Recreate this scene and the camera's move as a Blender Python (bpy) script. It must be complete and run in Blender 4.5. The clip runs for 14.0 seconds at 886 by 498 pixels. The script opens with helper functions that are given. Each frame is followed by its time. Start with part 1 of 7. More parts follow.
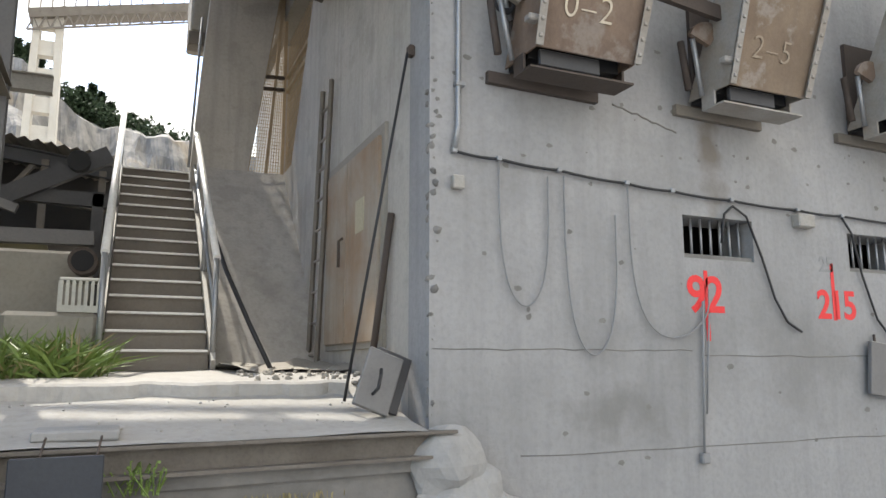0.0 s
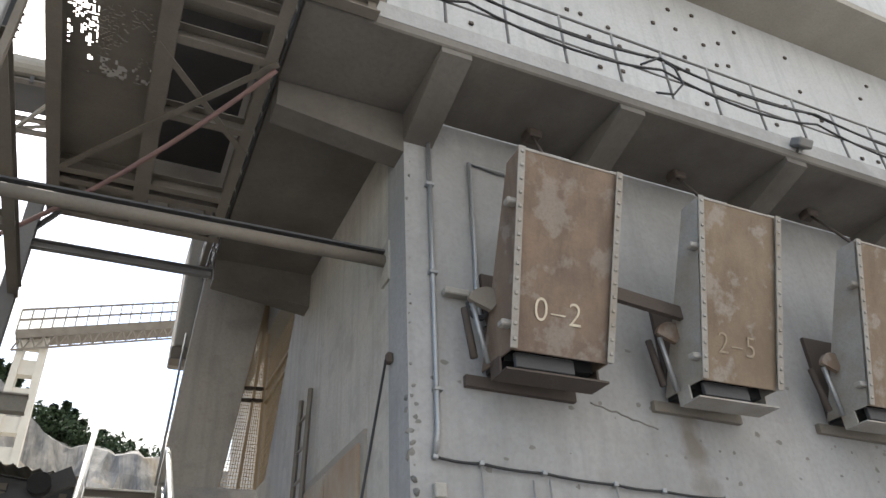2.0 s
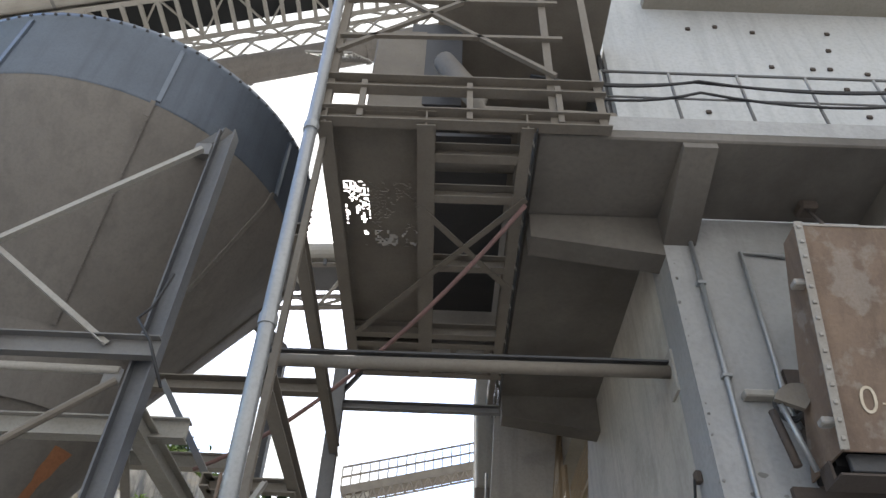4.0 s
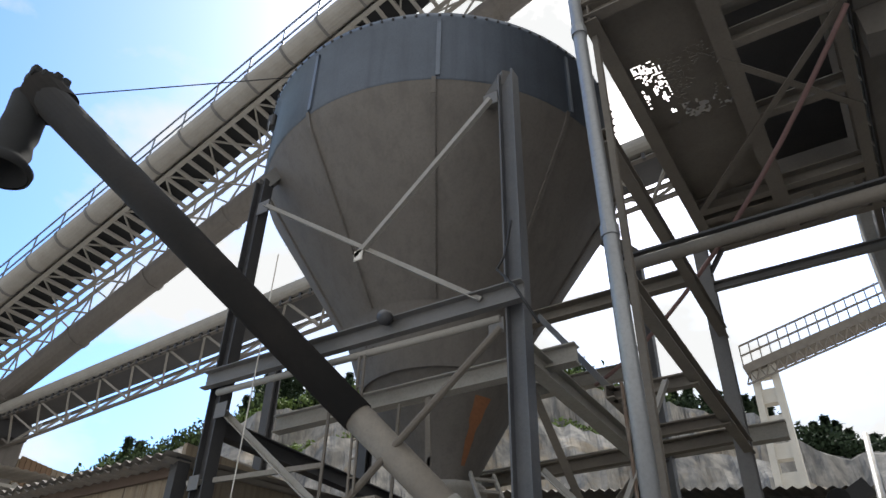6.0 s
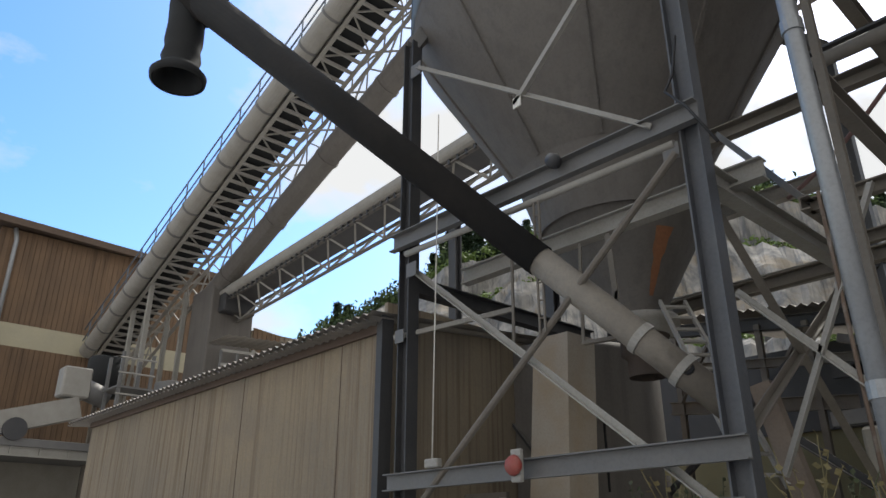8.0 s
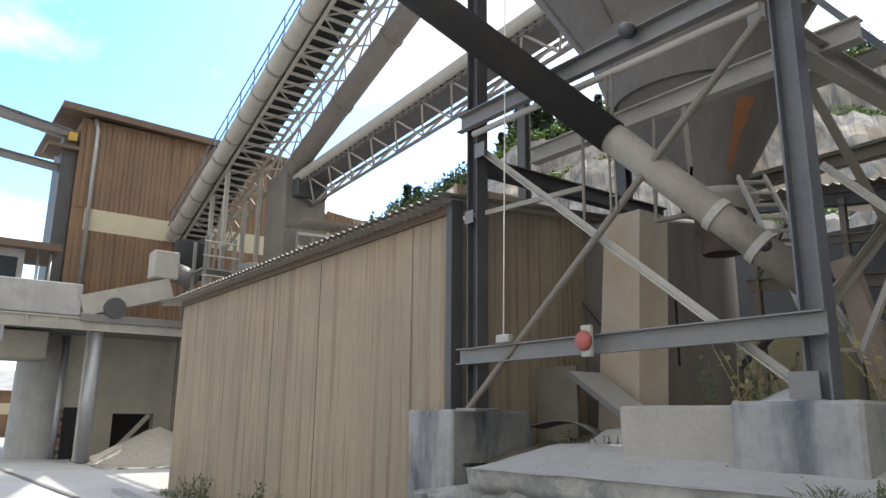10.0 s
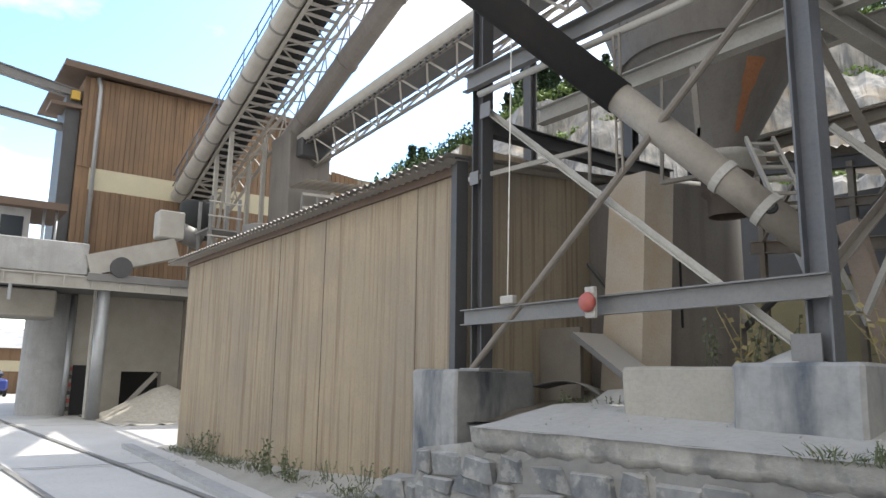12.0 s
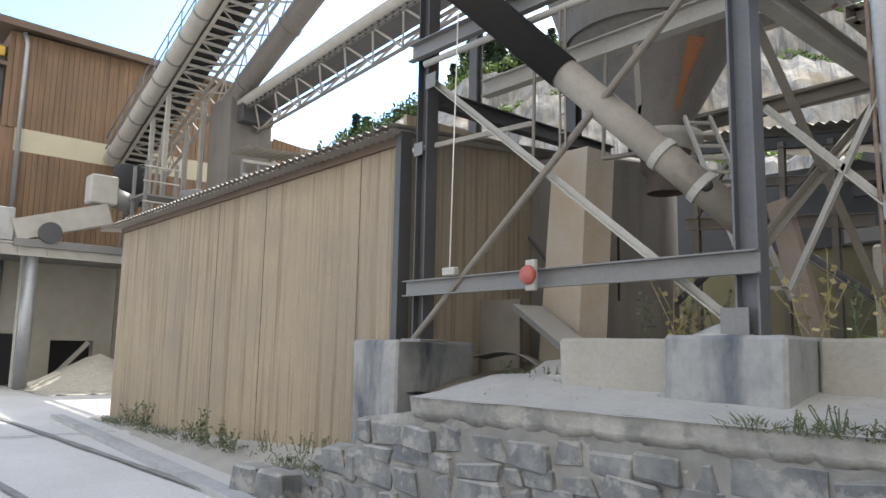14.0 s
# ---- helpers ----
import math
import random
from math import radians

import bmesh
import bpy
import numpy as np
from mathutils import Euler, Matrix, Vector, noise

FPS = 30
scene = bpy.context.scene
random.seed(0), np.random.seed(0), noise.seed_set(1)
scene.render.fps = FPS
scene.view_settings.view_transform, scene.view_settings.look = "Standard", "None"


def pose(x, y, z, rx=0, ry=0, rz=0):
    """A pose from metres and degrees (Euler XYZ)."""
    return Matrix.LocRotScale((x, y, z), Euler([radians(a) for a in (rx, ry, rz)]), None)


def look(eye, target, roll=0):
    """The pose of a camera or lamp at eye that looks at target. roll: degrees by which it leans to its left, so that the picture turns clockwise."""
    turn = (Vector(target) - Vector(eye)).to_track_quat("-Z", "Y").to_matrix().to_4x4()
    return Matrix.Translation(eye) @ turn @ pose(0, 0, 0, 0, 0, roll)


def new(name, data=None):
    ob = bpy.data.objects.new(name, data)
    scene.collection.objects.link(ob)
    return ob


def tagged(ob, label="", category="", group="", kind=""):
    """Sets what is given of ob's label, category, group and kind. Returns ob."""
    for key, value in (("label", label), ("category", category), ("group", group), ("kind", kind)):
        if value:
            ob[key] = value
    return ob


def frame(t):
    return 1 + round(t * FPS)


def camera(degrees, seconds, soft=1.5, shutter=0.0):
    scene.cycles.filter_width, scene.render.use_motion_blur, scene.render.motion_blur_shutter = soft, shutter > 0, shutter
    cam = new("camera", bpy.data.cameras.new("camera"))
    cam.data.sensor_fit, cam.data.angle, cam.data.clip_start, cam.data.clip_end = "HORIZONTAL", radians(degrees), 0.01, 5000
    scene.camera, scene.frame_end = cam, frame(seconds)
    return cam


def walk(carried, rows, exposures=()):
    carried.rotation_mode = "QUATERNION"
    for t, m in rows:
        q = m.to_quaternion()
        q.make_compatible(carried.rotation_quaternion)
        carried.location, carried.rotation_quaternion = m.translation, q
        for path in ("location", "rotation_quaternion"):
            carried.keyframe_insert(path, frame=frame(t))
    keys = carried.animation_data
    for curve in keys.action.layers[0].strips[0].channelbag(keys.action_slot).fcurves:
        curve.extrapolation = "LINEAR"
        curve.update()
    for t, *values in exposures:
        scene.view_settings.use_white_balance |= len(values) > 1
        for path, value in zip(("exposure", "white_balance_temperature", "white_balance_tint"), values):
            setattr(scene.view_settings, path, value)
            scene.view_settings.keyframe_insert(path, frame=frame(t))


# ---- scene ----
cam = camera(63.0, 14.0)
PATH = [
    (0, (0.0, 0.0, 1.6), (3.945, 9.055, 3.163), -0.05),
    (0.5, (0.0, 0.0, 1.6), (4.100, 8.712, 4.300), -0.73),
    (1, (0.0, 0.0, 1.6), (4.206, 8.347, 5.154), -1.51),
    (1.5, (0.0, 0.0, 1.6), (4.188, 7.901, 6.075), -2.70),
    (2, (0.0, 0.0, 1.6), (3.683, 7.564, 7.006), -3.01),
    (2.2, (0.0, 0.0, 1.6), (3.421, 7.408, 7.381), -3.11),
    (4.3, (0.0, 0.0, 1.6), (-0.782, 7.333, 8.354), 3.19),
    (4.5, (0.0, 0.0, 1.6), (-1.276, 7.308, 8.305), 3.51),
    (5, (0.0, 0.0, 1.6), (-2.435, 7.166, 8.136), 3.19),
    (5.5, (0.0, 0.0, 1.6), (-3.511, 7.053, 7.758), 2.94),
    (6, (0.0, 0.0, 1.6), (-4.445, 6.924, 7.283), 1.34),
    (6.5, (0.0, 0.0, 1.6), (-5.403, 6.508, 6.934), -0.26),
    (7, (0.0, 0.0, 1.6), (-6.162, 6.088, 6.597), -0.91),
    (7.5, (0.0, 0.0, 1.6), (-6.666, 6.004, 6.018), 0.36),
    (8, (0.0, 0.0, 1.6), (-6.829, 6.232, 5.413), -0.01),
    (8.5, (0.0, 0.0, 1.6), (-7.153, 6.206, 4.811), 0.28),
    (9, (0.0, 0.0, 1.6), (-7.404, 6.098, 4.427), 0.73),
    (9.2, (0.0, 0.0, 1.6), (-7.531, 5.981, 4.339), 0.23),
    (11.5, (0.0, 0.0, 1.6), (-8.043, 5.698, 3.287), 1.01),
    (12, (0.0, 0.0, 1.6), (-7.933, 5.842, 3.315), 0.86),
    (12.5, (0.0, 0.0, 1.6), (-7.860, 5.945, 3.294), 0.89),
    (13, (0.0, 0.0, 1.6), (-7.778, 6.079, 3.195), 0.86),
    (13.5, (0.0, 0.0, 1.6), (-7.681, 6.233, 3.070), 0.95),
    (14, (0.0, 0.0, 1.6), (-7.481, 6.500, 2.936), 1.13),
]
EXPOSURES = [(t, e, 6800 if t < 4 else 6500, 8) for t, e in ((0.0, 0.5), (1.5, 0.45), (2.2, 0.3), (4.3, 0.2), (5.0, 0.1), (5.6, -0.25), (6.5, -0.65), (7.5, -0.7), (8.5, -0.35), (9.2, -0.02), (11.5, 0.4), (14.0, 0.6))]
walk(cam, [(t, look(eye, target, roll)) for t, eye, target, roll in PATH], EXPOSURES)

# ---- light ----
SUN_AZ, SUN_EL = radians(105.7), radians(52.4)
SUN_DIR = Vector((math.cos(SUN_AZ) * math.cos(SUN_EL), math.sin(SUN_AZ) * math.cos(SUN_EL), math.sin(SUN_EL)))
sun = new("sun", bpy.data.lights.new("sun", "SUN"))
sun.data.energy, sun.data.angle, sun.data.color = 5.0, radians(0.55), (1.0, 0.95, 0.88)
sun.matrix_world = look(SUN_DIR * 50, (0, 0, 0))

world = bpy.data.worlds.new("sky")
scene.world = world
world.use_nodes = True
wn, wl = world.node_tree.nodes, world.node_tree.links
wn.clear()
w_out, w_bg = wn.new("ShaderNodeOutputWorld"), wn.new("ShaderNodeBackground")
w_sky = wn.new("ShaderNodeTexSky")
w_sky.sky_type, w_sky.sun_disc = "NISHITA", False
w_sky.sun_elevation, w_sky.sun_rotation = SUN_EL, radians(90) - SUN_AZ
w_sky.air_density, w_sky.dust_density, w_sky.ozone_density = 1.0, 1.2, 1.0
w_co = wn.new("ShaderNodeTexCoord")
w_map = wn.new("ShaderNodeMapping")
w_map.inputs["Scale"].default_value = (1.0, 1.0, 1.9)
w_noise, w_ramp, w_mix = wn.new("ShaderNodeTexNoise"), wn.new("ShaderNodeValToRGB"), wn.new("ShaderNodeMix")
w_noise.inputs["Scale"].default_value, w_noise.inputs["Detail"].default_value = 3.0, 9.0
w_noise.inputs["Roughness"].default_value = 0.55
w_ramp.color_ramp.elements[0].position, w_ramp.color_ramp.elements[1].position = 0.27, 0.42
w_mix.data_type = "RGBA"
w_mix.inputs["B"].default_value = (11.5, 11.5, 11.6, 1)
wl.new(w_co.outputs["Generated"], w_map.inputs["Vector"])
wl.new(w_map.outputs["Vector"], w_noise.inputs["Vector"])
# a clear blue quarter, cloud elsewhere
w_dot, w_add, w_sat = wn.new("ShaderNodeVectorMath"), wn.new("ShaderNodeMath"), wn.new("ShaderNodeHueSaturation")
w_dot.operation, w_add.operation = "DOT_PRODUCT", "MULTIPLY_ADD"
w_dot.inputs[1].default_value = (math.cos(radians(166)) * 0.88, math.sin(radians(166)) * 0.88, 0.47)
w_add.inputs[1].default_value = -0.212
w_sat.inputs["Saturation"].default_value = 1.35
w_sat.inputs["Value"].default_value = 3.8
wl.new(w_co.outputs["Generated"], w_dot.inputs[0])
wl.new(w_dot.outputs["Value"], w_add.inputs[0])
wl.new(w_noise.outputs["Fac"], w_add.inputs[2])
wl.new(w_add.outputs["Value"], w_ramp.inputs["Fac"])
wl.new(w_sky.outputs["Color"], w_sat.inputs["Color"])
wl.new(w_ramp.outputs["Color"], w_mix.inputs["Factor"])
wl.new(w_sat.outputs["Color"], w_mix.inputs["A"])
wl.new(w_mix.outputs["Result"], w_bg.inputs["Color"])
wl.new(w_bg.outputs["Background"], w_out.inputs["Surface"])
w_bg.inputs["Strength"].default_value = 0.115


# ---- materials ----
def surface(name, colour, second=None, rough=0.85, metal=0.0, grain=40.0, stain=1.6, amount=0.5, bump=0.15, streak=0.0,
            dust=0.0, spots=None, spot_amount=0.0, piece=0.0, streak_colour=None, streak_size=(7.0, 7.0, 0.35), spot_size=3.3):
    """Two-scale procedural surface: broad stains, fine grain, optional vertical streaks, dust on upward faces, patches."""
    m = bpy.data.materials.new(name)
    m.use_nodes = True
    n, l = m.node_tree.nodes, m.node_tree.links
    b = n["Principled BSDF"]
    b.inputs["Roughness"].default_value, b.inputs["Metallic"].default_value = rough, metal
    co = n.new("ShaderNodeNewGeometry")

    def noise_at(scale, detail=5.0, stretch=None):
        t = n.new("ShaderNodeTexNoise")
        t.inputs["Scale"].default_value, t.inputs["Detail"].default_value = scale, detail
        t.inputs["Roughness"].default_value = 0.62
        if stretch:
            mp = n.new("ShaderNodeMapping")
            mp.inputs["Scale"].default_value = stretch
            l.new(co.outputs["Position"], mp.inputs["Vector"])
            l.new(mp.outputs["Vector"], t.inputs["Vector"])
        else:
            l.new(co.outputs["Position"], t.inputs["Vector"])
        return t.outputs["Fac"]

    def mixed(a, c, fac, low=0.4, high=0.6, top=1.0):
        r = n.new("ShaderNodeMapRange")
        r.inputs["From Min"].default_value, r.inputs["From Max"].default_value = low, high
        r.inputs["To Max"].default_value = top
        l.new(fac, r.inputs["Value"])
        x = n.new("ShaderNodeMix")
        x.data_type = "RGBA"
        l.new(r.outputs["Result"], x.inputs["Factor"])
        for slot, v in (("A", a), ("B", c)):
            if isinstance(v, tuple):
                x.inputs[slot].default_value = (*v, 1)
            else:
                l.new(v, x.inputs[slot])
        return x.outputs["Result"]

    second = second or tuple(0.6 * v for v in colour)
    col = mixed(colour, second, noise_at(stain, 6.0), 0.35, 0.7, amount)
    if streak:
        col = mixed(col, streak_colour or tuple(0.45 * v for v in colour), noise_at(1.0, 5.0, streak_size), 0.48, 0.66, streak)
    if spots:
        col = mixed(col, spots, noise_at(spot_size, 8.0), 0.53, 0.6, spot_amount)
    fine = noise_at(grain, 6.0)
    col = mixed(col, tuple(0.55 * v for v in colour), fine, 0.45, 0.8, 0.45)
    if dust:
        sep = n.new("ShaderNodeSeparateXYZ")
        l.new(co.outputs["Normal"], sep.inputs["Vector"])
        col = mixed(col, (0.5, 0.47, 0.42), sep.outputs["Z"], 0.2, 0.9, dust)
    if piece:
        info = n.new("ShaderNodeObjectInfo")
        col = mixed(col, tuple(0.5 * v for v in colour), info.outputs["Random"], 0.0, 1.0, piece)
    l.new(col, b.inputs["Base Color"])
    if bump:
        bp = n.new("ShaderNodeBump")
        bp.inputs["Strength"].default_value, bp.inputs["Distance"].default_value = bump, 0.02
        l.new(fine, bp.inputs["Height"])
        l.new(bp.outputs["Normal"], b.inputs["Normal"])
    return m


def plain(name, colour, rough=0.6, metal=0.0):
    m = bpy.data.materials.new(name)
    m.use_nodes = True
    b = m.node_tree.nodes["Principled BSDF"]
    b.inputs["Base Color"].default_value = (*colour, 1)
    b.inputs["Roughness"].default_value, b.inputs["Metallic"].default_value = rough, metal
    return m


CONCRETE = surface("wall_concrete", (0.357, 0.353, 0.346), (0.236, 0.232, 0.224), stain=0.8, amount=0.75, bump=0.3, grain=22, streak=0.22, spots=(0.2, 0.196, 0.19), spot_amount=0.4, spot_size=0.9)
CONCRETE_WARM = surface("dusty_concrete", (0.304, 0.281, 0.243), (0.205, 0.19, 0.16), stain=1.4, amount=0.6, bump=0.3, grain=25)

def stained(m, centre, size, colour, amount):
    """Lays one soft-edged, ragged damp stain over a material."""
    n, l = m.node_tree.nodes, m.node_tree.links
    b = n["Principled BSDF"]
    under = b.inputs["Base Color"].links[0].from_socket
    geo, mp, ln, ns, sm, rg, mx = (n.new("ShaderNode" + k) for k in ("NewGeometry", "Mapping", "VectorMath", "TexNoise", "Math", "MapRange", "Mix"))
    mp.vector_type = "TEXTURE"
    mp.inputs["Location"].default_value, mp.inputs["Scale"].default_value = centre, size
    ln.operation, sm.operation, mx.data_type = "LENGTH", "MULTIPLY_ADD", "RGBA"
    ns.inputs["Scale"].default_value, ns.inputs["Detail"].default_value = 3.5, 8.0
    l.new(geo.outputs["Position"], mp.inputs["Vector"])
    l.new(geo.outputs["Position"], ns.inputs["Vector"])
    l.new(mp.outputs["Vector"], ln.inputs[0])
    sm.inputs[1].default_value = 1.9
    l.new(ns.outputs["Fac"], sm.inputs[0])
    l.new(ln.outputs["Value"], sm.inputs[2])
    rg.inputs["From Min"].default_value, rg.inputs["From Max"].default_value = 1.15, 1.75
    rg.inputs["To Min"].default_value, rg.inputs["To Max"].default_value = amount, 0.0
    l.new(sm.outputs["Value"], rg.inputs["Value"])
    l.new(rg.outputs["Result"], mx.inputs["Factor"])
    l.new(under, mx.inputs["A"])
    mx.inputs["B"].default_value = (*colour, 1)
    l.new(mx.outputs["Result"], b.inputs["Base Color"])


WALL = surface("front_wall_concrete", (0.32, 0.315, 0.312), (0.215, 0.212, 0.208), stain=0.8, amount=0.75, bump=0.35, grain=22, streak=0.2, spots=(0.21, 0.206, 0.2), spot_amount=0.35, spot_size=0.9)
stained(WALL, (4.50, 4.6, 3.45), (0.22, 1.0, 0.78), (0.15, 0.125, 0.10), 0.8)
stained(WALL, (3.40, 4.6, 1.22), (0.55, 1.0, 0.3), (0.17, 0.165, 0.155), 0.75)
stained(WALL, (5.42, 4.6, 1.61), (0.8, 1.0, 0.7), (0.2, 0.195, 0.188), 0.6)
# concrete lightened to make up for bounced light in the alley
ALLEY = surface("alley_brightened_concrete", (0.46, 0.43, 0.385), (0.33, 0.305, 0.27), stain=1.1, amount=0.6, bump=0.35, grain=22, streak=0.3, spots=(0.27, 0.25, 0.22), spot_amount=0.4, spot_size=1.6)
UPPER_WHITE = surface("white_render", (0.47, 0.475, 0.475), (0.37, 0.372, 0.37), stain=0.6, amount=0.6, bump=0.2, grain=22, streak=0.25, spots=(0.42, 0.42, 0.41), spot_amount=0.3, spot_size=1.1)
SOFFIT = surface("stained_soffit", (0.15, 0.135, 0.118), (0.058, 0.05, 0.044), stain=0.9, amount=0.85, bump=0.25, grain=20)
STEEL_DUST = surface("brown_dusty_steel", (0.18, 0.158, 0.13), (0.112, 0.094, 0.078), rough=0.8, stain=2.0, amount=0.6, bump=0.1)
CONCRETE_BLUE = surface("stained_concrete", (0.28, 0.275, 0.265), (0.15, 0.155, 0.16), stain=1.9, amount=0.8, bump=0.35, grain=18, streak=0.9, streak_colour=(0.045, 0.055, 0.07), streak_size=(2.2, 2.2, 0.6))
CONCRETE_DARK = surface("ledge_concrete", (0.21, 0.2, 0.185), (0.09, 0.088, 0.086), stain=2.2, amount=0.7, bump=0.5, grain=14)
STONE = surface("wall_stone", (0.2, 0.198, 0.192), (0.06, 0.068, 0.08), stain=4.0, amount=1.0, bump=1.0, grain=14, piece=0.35, dust=0.35, spots=(0.33, 0.315, 0.285), spot_amount=0.6, spot_size=5.5)
MORTAR = surface("mortar", (0.27, 0.258, 0.235), (0.11, 0.11, 0.108), stain=3, amount=0.9, bump=0.9, grain=18)
ROAD = surface("dusty_road", (0.471, 0.456, 0.433), (0.35, 0.334, 0.312), stain=0.5, amount=0.6, bump=0.12, grain=20)
DUST = surface("pale_dust", (0.37, 0.355, 0.33), (0.25, 0.24, 0.22), stain=1.2, amount=0.7, bump=0.4, grain=18)
GRAVEL = surface("gravel", (0.426, 0.395, 0.342), (0.289, 0.266, 0.228), stain=9, amount=0.8, bump=0.9, grain=30)
EARTH = surface("earth", (0.122, 0.0988, 0.076), (0.228, 0.205, 0.175), stain=3, amount=0.8, bump=0.7, grain=20)
STEEL_PALE = surface("dusty_pale_steel", (0.334, 0.319, 0.289), (0.228, 0.205, 0.175), rough=0.7, stain=2.5, amount=0.5, bump=0.1, dust=0.4)
STEEL_GREY = surface("grey_painted_steel", (0.155, 0.15, 0.145), (0.095, 0.093, 0.092), rough=0.55, stain=2.0, amount=0.5, bump=0.08, dust=0.6)
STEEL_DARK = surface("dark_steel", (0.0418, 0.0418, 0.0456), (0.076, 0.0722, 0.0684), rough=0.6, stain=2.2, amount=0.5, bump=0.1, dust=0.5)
STEEL_BLUE = surface("bluish_steel", (0.129, 0.152, 0.19), (0.0836, 0.0988, 0.122), rough=0.4, metal=0.4, stain=1.5, amount=0.5, bump=0.05, streak=0.3)
SILO_PAINT = surface("dusty_silo_paint", (0.158, 0.143, 0.128), (0.112, 0.1, 0.09), rough=0.75, stain=1.0, amount=0.6, bump=0.12, streak=0.3, grain=30)
RUST = surface("rusty_feeder_steel", (0.205, 0.144, 0.103), (0.0988, 0.0684, 0.0532), rough=0.8, stain=2.4, amount=0.75, bump=0.2, streak=0.5, spots=(0.274, 0.243, 0.213), spot_amount=0.5)
RUST_DARK = surface("dark_rust", (0.076, 0.057, 0.0456), (0.038, 0.0304, 0.0266), rough=0.8, bump=0.3)
RUST_RED = surface("red_rust", (0.30, 0.13, 0.06), (0.16, 0.07, 0.04), rough=0.85, bump=0.3, stain=5)
FEEDER_PALE = surface("pale_feeder_steel", (0.304, 0.289, 0.266), (0.213, 0.167, 0.122), rough=0.75, stain=2.5, amount=0.7, bump=0.2)
PIPE_BLACK = surface("black_pipe", (0.009, 0.008, 0.007), (0.034, 0.028, 0.024), rough=0.95, stain=1.4, amount=0.5, bump=0.3, grain=15)
RUBBER = surface("black_rubber", (0.014, 0.015, 0.016), (0.03, 0.03, 0.03), rough=0.85, bump=0.2)
SHEET_BEIGE = surface("beige_corrugated_sheet", (0.31, 0.25, 0.172), (0.225, 0.193, 0.15), rough=0.75, stain=0.7, amount=0.9, bump=0.1, streak=0.8, streak_colour=(0.15, 0.105, 0.068), streak_size=(16.0, 16.0, 0.3), piece=0.08, spots=(0.22, 0.185, 0.145), spot_amount=0.35, spot_size=1.3)
SHEET_ROOF = surface("fibre_cement_roof", (0.319, 0.289, 0.251), (0.213, 0.198, 0.182), rough=0.85, bump=0.2, stain=2)
WOOD_BROWN = surface("brown_cladding", (0.2, 0.122, 0.068), (0.13, 0.084, 0.052), rough=0.75, stain=0.6, amount=0.8, bump=0.15, streak=0.8, streak_size=(3.5, 3.5, 0.2), piece=0.2)
CREAM = surface("cream_panel", (0.441, 0.395, 0.274), (0.365, 0.334, 0.251), rough=0.6, bump=0.05)
ZINC = surface("galvanised_pipe", (0.304, 0.312, 0.319), (0.213, 0.213, 0.213), rough=0.4, metal=0.5, bump=0.05, stain=3)
DOOR_PAINT = surface("door_paint", (0.342, 0.304, 0.251), (0.251, 0.144, 0.0684), rough=0.6, stain=1.5, amount=0.9, bump=0.1, streak=0.3)
RED_PAINT = surface("red_paint", (0.75, 0.03, 0.03), (0.6, 0.02, 0.03), rough=0.6, bump=0.0, stain=8)
RED_FADED = surface("red_marker", (0.32, 0.06, 0.045), (0.25, 0.13, 0.11), rough=0.6, stain=12, bump=0)
WHITE_PAINT = surface("chalk_white", (0.75, 0.72, 0.66), (0.5, 0.46, 0.4), stain=14, amount=0.6, bump=0)
BLACK_CABLE = plain("black_cable", (0.02, 0.02, 0.022), 0.6)
GREY_CABLE = plain("grey_cable", (0.22, 0.22, 0.22), 0.6)
# near-black that paints in the shade of holes and interiors
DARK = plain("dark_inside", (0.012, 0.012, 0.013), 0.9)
LEAF = surface("leaf_green", (0.16, 0.23, 0.05), (0.08, 0.13, 0.03), rough=0.6, stain=8, amount=0.8, bump=0)
LEAF_DUSTY = surface("dusty_leaf", (0.075, 0.095, 0.04), (0.12, 0.12, 0.08), rough=0.7, stain=8, amount=0.8, bump=0)
POST_STEEL = surface("dark_post_steel", (0.085, 0.089, 0.1), (0.14, 0.138, 0.135), rough=0.55, stain=2.0, amount=0.6, bump=0.1, streak=0.3)
CHALK = surface("chalk", (0.58, 0.51, 0.40), (0.4, 0.33, 0.24), stain=16, amount=0.8, bump=0)
CHALK_FAINT = surface("faint_chalk", (0.33, 0.27, 0.2), (0.22, 0.17, 0.12), stain=14, amount=0.9, bump=0)
LEAF_DRY = surface("dry_grass", (0.30, 0.25, 0.12), (0.18, 0.15, 0.07), rough=0.8, stain=8, bump=0)
CONIFER = surface("conifer_green", (0.030, 0.055, 0.022), (0.015, 0.03, 0.012), rough=0.8, stain=0.4, bump=0.3, grain=3)
WOODS = surface("broadleaf_green", (0.075, 0.115, 0.03), (0.03, 0.055, 0.015), rough=0.8, stain=0.3, amount=0.9, bump=0.3, grain=2)
BARK = surface("bark", (0.10, 0.08, 0.06), rough=0.9, bump=0.5)
CLIFF = surface("quarry_rock", (0.32, 0.30, 0.27), (0.15, 0.148, 0.145), rough=0.9, stain=0.45, amount=1.0, bump=1.0, grain=0.5, streak=0.9, streak_colour=(0.085, 0.087, 0.09), streak_size=(0.55, 0.55, 0.12), spots=(0.30, 0.22, 0.12), spot_amount=0.4, spot_size=0.12)
TILE_ROOF = surface("brown_roof", (0.122, 0.0836, 0.0608), rough=0.8, bump=0.2)
BLUE_PAINT = plain("blue_car_paint", (0.03, 0.05, 0.22), 0.3)
GLASS = plain("dark_glass", (0.02, 0.025, 0.03), 0.1)


